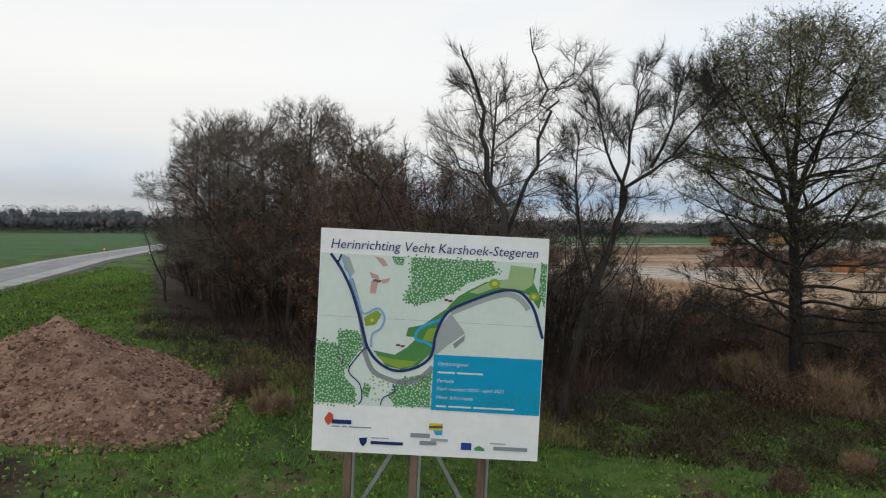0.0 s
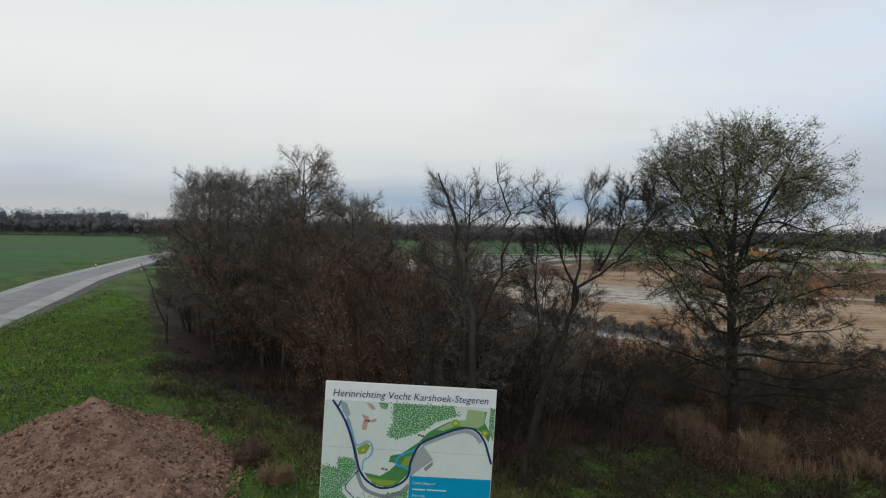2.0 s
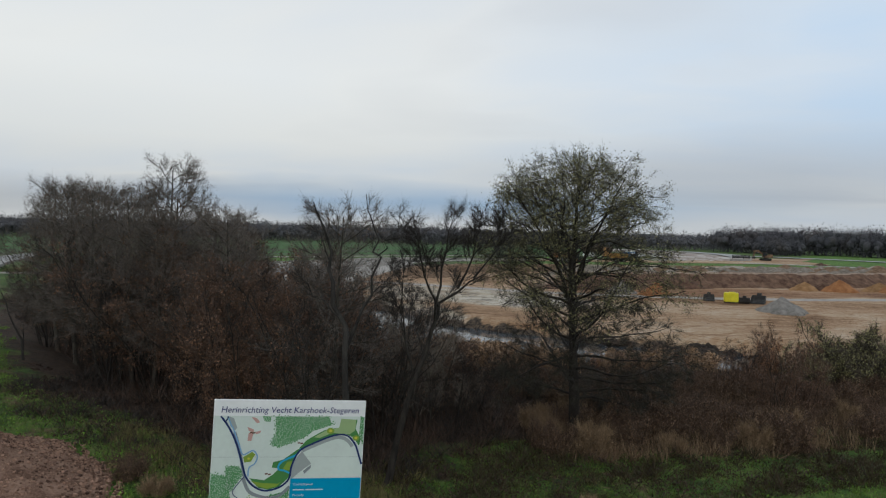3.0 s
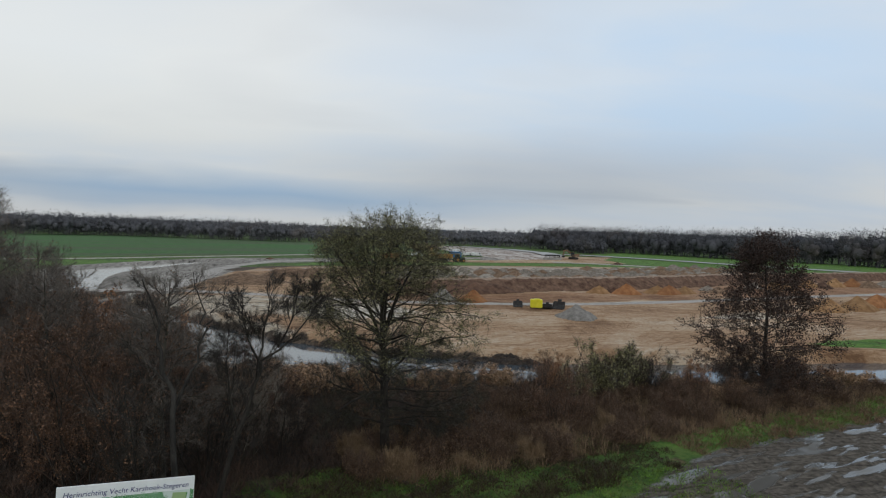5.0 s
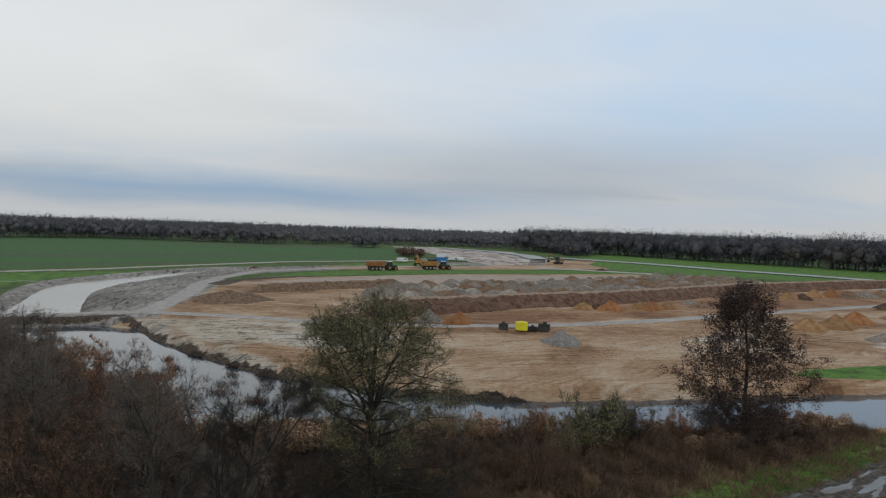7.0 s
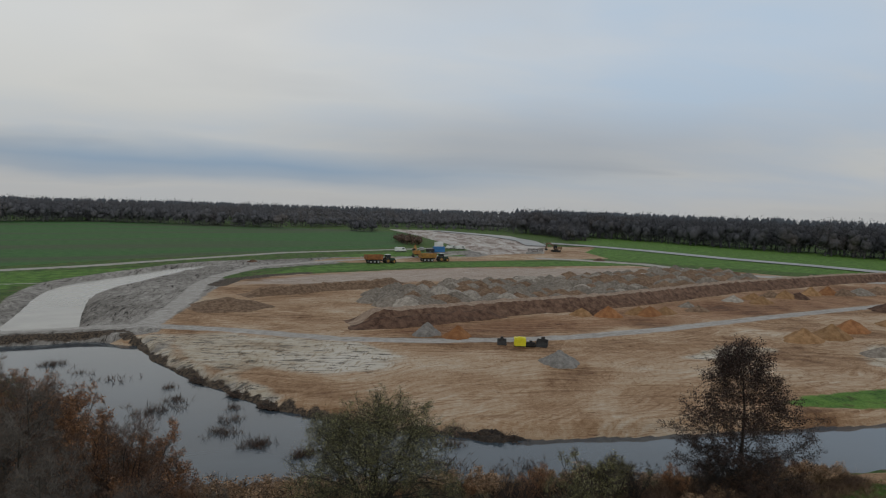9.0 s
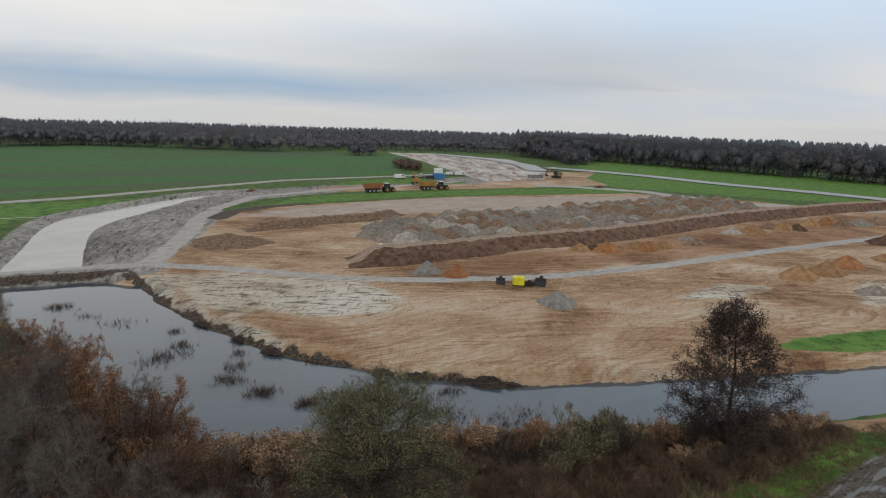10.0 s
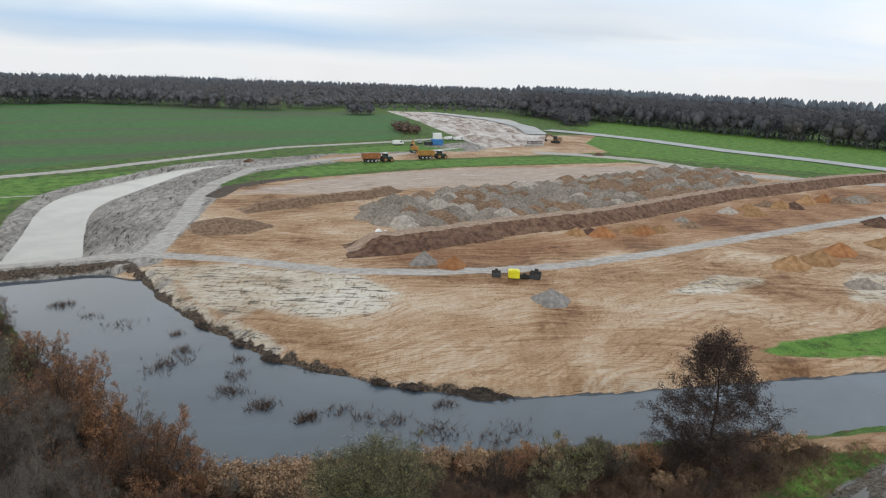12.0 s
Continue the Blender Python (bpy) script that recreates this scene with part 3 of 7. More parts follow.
def flake_mesh(name, places, sizes, mat, rng, long=1.6, hang=0.0):
    """Many small leaves, each a pointed sliver turned its own way."""
    p, s = np.asarray(places, float), np.asarray(sizes, float)[:, None]
    n = len(p)
    a = rng.normal(size=(n, 3))
    a[:, 2] -= hang
    a /= np.linalg.norm(a, axis=1)[:, None]
    b = np.cross(a, rng.normal(size=(n, 3)))
    b /= np.linalg.norm(b, axis=1)[:, None] + 1e-9
    c = np.cross(a, b)
    v = np.stack([p - b * s * 0.5, p + a * s * long + c * s * 0.2, p + b * s * 0.5 + a * s * 0.3], 1).reshape(-1, 3)
    return mesh_of(name, v, (np.arange(n)[:, None] * 3 + np.arange(3)[None]).tolist(), mat, smooth=False)


def bend(v, rng, amount):
    v = v + rng.normal(size=3) * amount
    return v / math.sqrt(v @ v)


def stem(start, way, length, r0, r1, rng, steps, wander, rise):
    pts, d = [np.array(start, float)], np.array(way, float)
    lift = np.array((0, 0, rise))
    for _ in range(steps):
        d = bend(d + lift, rng, wander)
        pts.append(pts[-1] + d * (length / steps))
    return np.array(pts), np.linspace(r0, r1, steps + 1)


def offshoots(limb, rng, count, lo, hi, angle, length, r, steps, wander, rise, up=0.0, taper=0.5):
    """Side branches of one limb: shorter toward its tip."""
    pts, rad = limb
    out = []
    for k in range(count):
        s = lo + (hi - lo) * (k + rng.uniform(0, 1)) / count
        f = s * (len(pts) - 1)
        i = min(int(f), len(pts) - 2)
        t = pts[i + 1] - pts[i]
        at = pts[i] + t * (f - i)
        t = t / math.sqrt(t @ t)
        q = rng.normal(size=3)
        q = q - t * (q @ t)
        q /= math.sqrt(q @ q)
        a = radians(angle) * rng.uniform(0.7, 1.25)
        d = t * math.cos(a) + q * math.sin(a)
        d[2] += up
        d /= math.sqrt(d @ d)
        ln = length * rng.uniform(0.6, 1.15) * (1 - taper * (s - lo) / max(hi - lo, 0.01))
        here = rad[i] * 0.75
        out.append(stem(at, d, ln, min(r, here), min(r, here) * 0.35, rng, steps, wander, rise))
    return out


def along(limbs, rng, count, lo=0.15):
    """Random places on limbs, and the way each limb runs there."""
    a = np.concatenate([p[:-1] for p, _ in limbs])
    b = np.concatenate([p[1:] for p, _ in limbs])
    far = np.concatenate([np.linspace(0, 1, len(p) - 1) for p, _ in limbs])
    w = np.linalg.norm(b - a, axis=1) * (far >= lo)
    i = rng.choice(len(a), count, p=w / w.sum())
    d = (b - a)[i]
    at = a[i] + d * rng.uniform(0, 1, (count, 1))
    return at, d / (np.linalg.norm(d, axis=1)[:, None] + 1e-9)


def spray_mesh(name, limbs, mat, rng, count, length, width, fan=0.7, up=0.25):
    """Fine twigs: thin tapered slivers fanning out from the limbs."""
    at, d = along(limbs, rng, count)
    d = d + rng.normal(size=d.shape) * fan
    d[:, 2] += up
    d /= np.linalg.norm(d, axis=1)[:, None]
    t = np.cross(d, rng.normal(size=d.shape))
    t /= np.linalg.norm(t, axis=1)[:, None] + 1e-9
    ln = length * rng.uniform(0.4, 1.2, (count, 1))
    v = np.stack([at - t * width / 2, at + t * width / 2, at + d * ln], 1).reshape(-1, 3)
    return mesh_of(name, v, np.arange(count * 3).reshape(-1, 3).tolist(), mat, smooth=False)


def empty(name):
    return new(name)


def part(name, me, parent, label="", mat=None):
    """One mesh object under a thing or a part."""
    if isinstance(me, bmesh.types.BMesh):
        bm, me = me, bpy.data.meshes.new(name)
        bm.to_mesh(me), bm.free()
    if mat:
        me.materials.append(mat)
    ob = new(name, me)
    ob.parent = parent
    if label:
        ob["label"] = label
    return ob


def leaves_on(limbs, rng, count, size, mat, spread=0.12, hang=0.0):
    at, _ = along(limbs, rng, count, 0.3)
    return flake_mesh("foliage", at + rng.normal(size=at.shape) * spread, rng.uniform(0.6, 1.3, count) * size, mat, rng, 1.6, hang)


def fuzz(name, me, parent):
    return tagged(part(name, me, parent), kind="stuff")


def alder(seed, height, reach, bark, twig_mat, spray_mat, leaf_mat, leaf_size, leaves, sprays, limbs_n=34, thick=0.24, crown_from=0.2, droop=0.0, dome=1.0, fine=True):
    """A single trunk with level limbs, fine twigs and the leaves that are left."""
    rng = np.random.RandomState(seed)
    root = empty("alder_tree")
    trunk = stem((0, 0, -0.3), (-0.055, 0.0, 1), height * 0.95, thick, 0.02, rng, 16, 0.035, 0.05)
    trunk[1][0] *= 1.5
    limbs, branches, twigs = [], [], []
    for k in range(limbs_n):
        s = crown_from + (0.97 - crown_from) * (k / limbs_n) ** 1.15
        f = s * 16
        i = min(int(f), 15)
        at = trunk[0][i] + (trunk[0][i + 1] - trunk[0][i]) * (f - i)
        turn = k * 2.4 + rng.uniform(-0.4, 0.4)
        u = (s - crown_from) / (1 - crown_from)
        wide = reach * float(np.interp(u, (0, 0.12, 0.35, 0.6, 0.85, 1), (0.8, 1.0, 1.0, 0.55 + 0.27 * dome, 0.3 + 0.28 * dome, 0.16 + 0.14 * dome))) * rng.uniform(0.8, 1.1)
        tilt = 0.08 - droop + 0.8 * u
        d = np.array((math.cos(turn), math.sin(turn), tilt))
        d /= np.linalg.norm(d)
        limbs.append(stem(at, d, wide * math.sqrt(1 + tilt * tilt * 0.4), max(0.022, thick * 0.24 * (1 - 0.7 * u)), 0.012, rng, 8, 0.11, 0.02 - droop * 0.03))
    for lb in limbs:
        branches += offshoots(lb, rng, 9, 0.2, 1.0, 44, reach * 0.42, 0.018, 4, 0.15, 0.03)
    for br in branches:
        twigs += offshoots(br, rng, 3, 0.2, 1.0, 40, reach * 0.2, 0.008, 2, 0.18, 0.02)
    part("trunk", tube_mesh("trunk", [trunk], bark, 10), root)
    for lb in limbs:
        part("limb", tube_mesh("limb", [lb], bark, 6), root)
    fuzz("crown", tube_mesh("crown", branches + (twigs if fine else []), twig_mat, 3), root)
    fuzz("spray", spray_mesh("spray", branches + twigs, spray_mat, rng, sprays, 0.46, 0.010), root)
    fuzz("foliage", leaves_on(twigs + branches, rng, leaves, leaf_size, leaf_mat, 0.16), root)
    return root


def domed_alder(seed, height, bark, twig_mat, spray_mat, leaf_mat, leaf_size, leaves, sprays):
    """A trunk that divides half-way up; level lower limbs, and a blunt dome of fine leafy twigs."""
    rng = np.random.RandomState(seed)
    root = empty("alder_tree")

    def reach(z):
        return float(np.interp(z / height, (0.15, 0.3, 0.45, 0.6, 0.72, 0.85, 0.95, 1.0), (3.8, 5.0, 5.6, 5.2, 4.3, 3.4, 2.3, 0.9)))

    trunk = stem((0, 0, -0.3), (-0.03, 0.0, 1), height * 0.66, 0.25, 0.10, rng, 14, 0.03, 0.05)
    trunk[1][0] *= 1.5
    leaders, limbs, branches, twigs = [], [], [], []
    for k, (s, lean) in enumerate(((0.66, 0.16), (0.74, 0.42), (0.82, 0.36), (0.9, 0.30), (1.0, 0.12))):
        f = s * 14
        i = min(int(f), 13)
        a = k * 2.5 + 0.4
        d = np.array((math.cos(a) * lean, math.sin(a) * lean, 1.0))
        at = trunk[0][i] + (trunk[0][i + 1] - trunk[0][i]) * (f - i)
        leaders.append(stem(at, d / np.linalg.norm(d), (height * rng.uniform(0.93, 1.0) - at[2]) * 1.06, 0.10, 0.012, rng, 9, 0.07, 0.02))

    def limb_from(line, s, turn, tilt, r0):
        f = s * (len(line[0]) - 1)
        i = min(int(f), len(line[0]) - 2)
        at = line[0][i] + (line[0][i + 1] - line[0][i]) * (f - i)
        d = np.array((math.cos(turn), math.sin(turn), tilt))
        out = math.hypot(at[0], at[1])
        facing = (at[0] * d[0] + at[1] * d[1]) / max(out, 0.1)
        span_ = max(0.5, reach(min(at[2] + tilt * 2.0, height)) * rng.uniform(0.8, 1.02) - facing * min(out, 2.5))
        limbs.append(stem(at, d / np.linalg.norm(d), span_ * math.sqrt(1 + tilt * tilt * 0.5), min(r0, line[1][i] * 0.6), 0.010, rng, 8, 0.14, -0.004))

    for k in range(30):
        s = 0.24 + 0.74 * k / 30
        limb_from(trunk, s, k * 2.4 + rng.uniform(-0.4, 0.4), 0.02 + 0.5 * s * rng.uniform(0.5, 1.2), 0.062)
    for q, lead in enumerate(leaders):
        for k in range(11):
            limb_from(lead, 0.12 + 0.86 * k / 11, k * 2.4 + q + rng.uniform(-0.4, 0.4), rng.uniform(0.15, 0.75), 0.035)
    for lb in limbs:
        branches += offshoots(lb, rng, 12 if lb[0][0][2] < height * 0.5 else 9, 0.2, 1.0, 46, 1.55, 0.015, 5, 0.18, -0.02)
    for br in branches + leaders:
        twigs += offshoots(br, rng, 5, 0.2, 1.0, 44, 0.75, 0.007, 3, 0.2, -0.03)
    part("trunk", tube_mesh("trunk", [trunk], bark, 10), root)
    for lb in leaders + limbs:
        part("limb", tube_mesh("limb", [lb], bark, 6), root)
    fuzz("crown", tube_mesh("crown", branches + twigs, twig_mat, 3), root)
    fuzz("spray", spray_mesh("spray", twigs, spray_mat, rng, sprays, 0.36, 0.008, 0.8, 0.0), root)
    fuzz("spray", spray_mesh("spray", [t for t in twigs if t[0][0][2] < height * 0.5], twig_mat, rng, 30000, 0.5, 0.008, 0.7, 0.0), root)
    outer = [t for t in twigs if t[0][-1][2] > height * 0.42 and math.hypot(t[0][-1][0], t[0][-1][1]) > 0.55 * reach(t[0][-1][2]) * (1.0 if t[0][-1][2] < height * 0.75 else 0.2)]
    fuzz("foliage", leaves_on(outer, rng, leaves, leaf_size, leaf_mat, 0.14, 0.5), root)
    return root


def shrub(name, seed, height, spread, stems, bark, twig_mat, leaf_mat, leaf_size, leaves, sprays, r0=0.05, fan=0.7, up=0.25, twig_long=0.5):
    """Many stems from one foot, with a haze of twigs."""
    rng = np.random.RandomState(seed)
    root = empty(name)
    st, br, tw = [], [], []
    for k in range(stems):
        a, o = k * 2.4 + rng.uniform(-0.5, 0.5), rng.uniform(0, 0.6)
        out = rng.uniform(0.1, 1.0) * spread / height
        d = np.array((math.cos(a) * out, math.sin(a) * out, 1.0))
        d /= np.linalg.norm(d)
        st.append(stem((math.cos(a) * o, math.sin(a) * o, -0.2), d, height * rng.uniform(0.55, 1.05), r0 * rng.uniform(0.5, 1.2), 0.01, rng, 8, 0.11, 0.05))
    for s in st:
        br += offshoots(s, rng, 9, 0.15, 0.97, 42, height * 0.30, 0.017, 4, 0.15, 0.06, 0.05)
    for b in br:
        tw += offshoots(b, rng, 4, 0.2, 1.0, 36, height * 0.13, 0.008, 2, 0.16, 0.05, 0.1)
    for s in st:
        part("stem", tube_mesh("stem", [s], bark, 5), root)
    fuzz("crown", tube_mesh("crown", br, twig_mat, 3), root)
    fuzz("spray", spray_mesh("spray", br + tw + tw, twig_mat, rng, int(sprays * 1.8), twig_long, 0.0125, fan, up), root)
    if leaves:
        fuzz("foliage", leaves_on(tw, rng, leaves, leaf_size, leaf_mat), root)
    return root


def guided_tree(name, seed, lines, bark, twig_mat, sprays, sub, long):
    """A tree whose main limbs follow given bends; twigs grow by themselves."""
    rng = np.random.RandomState(seed)
    root = empty(name)
    limbs = []
    for k, (pts, r0, r1) in enumerate(lines):
        p = np.array(pts, float)
        fine = []
        for i in range(len(p) - 1):
            for s in (0.0, 0.5):
                fine.append(p[i] + (p[i + 1] - p[i]) * s + rng.normal(size=3) * (0.0 if i == 0 and s == 0 else 0.06))
        fine.append(p[-1])
        limbs.append((np.array(fine), np.linspace(r0, r1, len(fine)) * (0.85 if k == 0 else 0.7)))
        part("trunk" if k == 0 else "limb", tube_mesh("limb", limbs[-1:], bark, 8 if k == 0 else 6), root)
    br, tw = [], []
    for lb in limbs:
        br += offshoots(lb, rng, sub, 0.3, 1.0, 46, long, 0.012, 5, 0.2, 0.05, 0.1)
    for b in br:
        tw += offshoots(b, rng, 5, 0.2, 1.0, 42, long * 0.45, 0.006, 3, 0.2, 0.05)
    fuzz("crown", tube_mesh("crown", br + tw, twig_mat, 3), root)
    if sprays:
        fuzz("spray", spray_mesh("spray", br + tw, twig_mat, rng, sprays, 0.4, 0.0065, 0.6, 0.3), root)
    return root


def height_at(x, y):
    return float(ground_height(np.array([[x, y]], float))[0])


def stand(ob, x, y, turn=0.0, scale=1.0, sink=0.05):
    ob.location, ob.rotation_euler, ob.scale = (x, y, height_at(x, y) - sink), (0, 0, turn), (scale,) * 3
    return ob


big_alder = domed_alder(11, 11.1, BARK_DARK, TWIG_DARK, TWIG_OLIVE, LEAF_OLIVE, 0.042, 32000, 80000)
stand(tagged(big_alder, "tall alder with a broad crown of olive leaf tips", "tree"), 11.3, 20.8, 0.6)
brown_alder = alder(23, 11.4, 5.0, BARK_DARK, TWIG_DARK, TWIG_DARK, LEAF_BROWN, 0.080, 40000, 24000, 52, 0.2, 0.10, 0.05, -0.1)
stand(tagged(brown_alder, "dark alder holding brown withered leaves on the river bank", "tree"), 41.6, 23.3, 2.0)

dead_tree = guided_tree("dead_tree", 41, [
    ([(1.5, 14.3, 0.3), (1.45, 14.3, 2.5), (1.35, 14.3, 4.8), (1.2, 14.3, 5.6), (0.86, 14.4, 6.7), (0.82, 14.4, 7.6), (0.6, 14.5, 8.5), (0.35, 14.5, 9.0)], 0.14, 0.018),
    ([(1.35, 14.3, 4.8), (1.7, 14.2, 5.6), (2.0, 14.1, 6.4), (2.15, 14.0, 7.4), (2.1, 14.0, 7.9), (1.9, 14.0, 8.6), (1.8, 14.0, 9.25)], 0.075, 0.014),
    ([(2.15, 14.0, 7.5), (2.42, 14.0, 8.0), (2.62, 14.0, 8.25), (2.78, 14.0, 9.0)], 0.035, 0.01),
    ([(2.62, 14.0, 8.22), (2.9, 14.0, 8.3), (3.08, 14.0, 8.5)], 0.022, 0.008),
    ([(2.0, 14.1, 6.4), (2.3, 14.1, 6.7), (2.5, 14.1, 6.9)], 0.03, 0.008),
    ([(0.84, 14.4, 7.3), (0.6, 14.4, 7.8), (0.5, 14.5, 8.2)], 0.028, 0.008),
    ([(1.15, 14.3, 5.7), (0.7, 14.3, 6.1), (0.2, 14.3, 6.6), (-0.15, 14.3, 7.1)], 0.04, 0.008)], BARK_DEAD, TWIG_DARK, 2600, 7, 0.75)
tagged(dead_tree, "half-dead forked tree with bare crooked limbs", "tree")
leaning_tree = guided_tree("leaning_tree", 42, [
    ([(2.6, 15.05, 0.3), (2.77, 15.09, 1.07), (3.08, 15.09, 2.38), (3.62, 15.17, 3.77), (4.08, 15.25, 5.31), (4.31, 15.32, 6.00), (4.85, 15.40, 6.46), (5.62, 15.48, 6.85)], 0.15, 0.025),
    ([(4.12, 15.25, 5.46), (4.24, 15.25, 6.54), (4.39, 15.32, 7.62), (4.70, 15.40, 8.77)], 0.07, 0.012),
    ([(4.24, 15.32, 5.92), (3.77, 15.25, 6.85), (3.54, 15.25, 7.93)], 0.06, 0.012),
    ([(4.85, 15.40, 6.46), (5.31, 15.48, 7.46), (5.62, 15.55, 8.62)], 0.06, 0.012),
    ([(5.39, 15.48, 6.77), (6.08, 15.55, 7.62), (6.47, 15.63, 8.39)], 0.05, 0.012),
    ([(3.54, 15.17, 3.61), (3.23, 15.32, 4.85), (3.08, 15.40, 6.08), (3.16, 15.40, 7.16)], 0.06, 0.012)], BARK_DARK, TWIG_DARK, 18000, 13, 1.15)
tagged(leaning_tree, "leaning dark bare tree with fine upright twigs", "tree")

snag = guided_tree("dead_sapling", 43, [
    ([(-13.4, 32, 0.6), (-13.7, 32, 2.2), (-14.1, 32, 3.6), (-14.7, 32, 5.0)], 0.09, 0.015),
    ([(-13.55, 32, 1.6), (-13.6, 32, 3.0), (-13.3, 32, 4.4)], 0.05, 0.012)], BARK_DEAD, TWIG_DARK, 0, 4, 0.7)
tagged(snag, "thin dark dead sapling leaning at the thicket edge", "tree")

G = "thicket shrubs"
KINDS = [
    tagged(shrub("bare_shrub", 31, 9.0, 4.2, 9, BARK_GREY, TWIG_GREY, LEAF_OLIVE, 0.05, 0, 5600, 0.06), "tall bare grey willow shrub in the thicket", "shrub", G),
    tagged(shrub("bare_shrub", 32, 7.6, 4.0, 9, BARK_DARK, TWIG_RED, LEAF_RUSSET, 0.055, 5600, 4300), "russet-brown bare shrub with a few withered leaves", "shrub", G),
    tagged(shrub("bare_shrub", 33, 7.2, 3.8, 9, BARK_DARK, TWIG_DARK, LEAF_RUSSET, 0.055, 1200, 4500), "dense dark leafless shrub in the thicket", "shrub", G),
    tagged(shrub("leafy_shrub", 34, 4.8, 2.9, 9, BARK_DARK, TWIG_RED, LEAF_RUST, 0.085, 4000, 2600), "shrub holding rust-orange autumn leaves", "shrub", G),
    tagged(shrub("leafy_shrub", 35, 4.0, 2.8, 10, BARK_GREY, TWIG_GREY, LEAF_OLIVE, 0.07, 3600, 3800), "low olive-green willow shrub by the water", "shrub", G),
    tagged(shrub("bare_shrub", 36, 5.6, 3.2, 8, BARK_GREY, TWIG_PALE, LEAF_BROWN, 0.05, 300, 4200), "pale grey bare shrub in the thicket", "shrub", G),
]
rng = np.random.RandomState(5)
used = set()


def plant(kind, x, y, scale, turn=None):
    turn = rng.uniform(0, 6.28) if turn is None else turn
    if kind not in used:
        used.add(kind)
        return stand(KINDS[kind], x, y, turn, scale)
    return stand(copy_thing(KINDS[kind], Matrix.Identity(4)), x, y, turn, scale)


def scatter(area, n, apart, seed):
    """Random places inside an outline, kept apart."""
    r = np.random.RandomState(seed)
    lo, hi = np.min(area, 0), np.max(area, 0)
    p = r.uniform(lo, hi, (n * 40, 2))
    p = p[gap_to_area(p, area) < 0]
    out = []
    for q in p:
        if all((q[0] - a) ** 2 + (q[1] - b) ** 2 > apart * apart for a, b in out):
            out.append((float(q[0]), float(q[1])))
            if len(out) == n:
                break
    return out


WEST = [(-14.2, 41), (-11.2, 33.5), (-7.8, 27.5), (-4.8, 23), (-3, 22), (-2, 30), (-3, 40), (-7, 52), (-14, 56), (-19, 56)]
MIDDLE = [(-3.5, 19), (-2, 16.5), (2.5, 16.2), (4.5, 20.5), (8, 22), (9, 26), (9, 33), (3, 38.5), (-2, 44), (-3, 40), (-2, 30)]
NORTH = [(-20, 58), (-14, 57), (-6, 52), (-3, 47), (-5.5, 58), (-10.5, 75), (-15, 88), (-21, 84)]
for x, y in scatter(WEST, 40, 2.4, 3):
    plant(rng.choice(6, p=(0.24, 0.42, 0.28, 0.0, 0.0, 0.06) if y < 38 else (0.06, 0.30, 0.02, 0.46, 0.06, 0.10)), x, y, rng.uniform(0.8, 1.05))
for x, y in scatter(MIDDLE, 33, 2.3, 4):
    low = 0.42 if x > 5.5 or x > 3 and y > 29 else 0.62 if x > 3 and y > 24 else 0.84 if y > 30 else 0.95
    plant(rng.choice(6, p=(0.0, 0.50, 0.38, 0.0, 0.0, 0.12) if y < 30 else (0.0, 0.34, 0.20, 0.36, 0.02, 0.08)), x, y, rng.uniform(0.85, 1.1) * low)
for x, y, kind, s in ((-14.5, 78, 3, 0.9), (-11.5, 71, 1, 0.7), (-7.0, 66, 3, 0.95), (-5.4, 62.5, 2, 0.6), (-4.4, 59, 3, 1.05), (-3.4, 55.4, 3, 0.95), (-2.6, 52, 3, 1.15), (-2.4, 50, 5, 0.7), (-1.4, 48, 3, 0.9), (0.2, 45.4, 5, 0.95), (2.2, 43, 0, 0.46), (3.4, 41.6, 5, 0.75), (-4.5, 50, 1, 0.85), (-1, 44, 3, 1.15), (1.8, 40.3, 3, 1.05), (4, 39.4, 3, 0.8), (-7.5, 66.5, 4, 0.7), (-10.5, 62, 4, 1.3), (-9, 57, 4, 1.4)):
    plant(kind, x, y, s)
for x, y in scatter(NORTH, 24, 2.9, 6):
    plant(rng.choice(6, p=(0.02, 0.26, 0.02, 0.46, 0.14, 0.10)), x, y, rng.uniform(0.7, 0.95) * (0.8 if x > -9 else 1.0))
KINDS.append(tagged(alder(51, 10.0, 2.9, BARK_GREY, TWIG_ASH, TWIG_ASH, LEAF_RUSSET, 0.05, 700, 15000, 30, 0.13, 0.28, 0.0, 0.8, False), "slender bare tree rising out of the thicket", "tree", "thicket trees"))
KINDS[6].name = "bare_tree"
for x, y, s in ((-5.5, 27.5, 1.0), (-7.6, 28.6, 0.98), (-3.2, 24.8, 0.88), (-7.8, 40.3, 1.3), (-9.6, 38.6, 1.05), (-13.6, 37, 1.02), (-11.4, 33, 1.0), (-9.8, 31, 0.98), (-15, 42, 1.05), (-4.6, 31, 0.95), (-2.4, 28, 0.86), (0.6, 24.5, 0.76), (-6.4, 27, 0.85), (-11, 37, 1.05), (-4, 37, 0.95), (1.3, 17.4, 0.9)):
    plant(6, x, y, s)
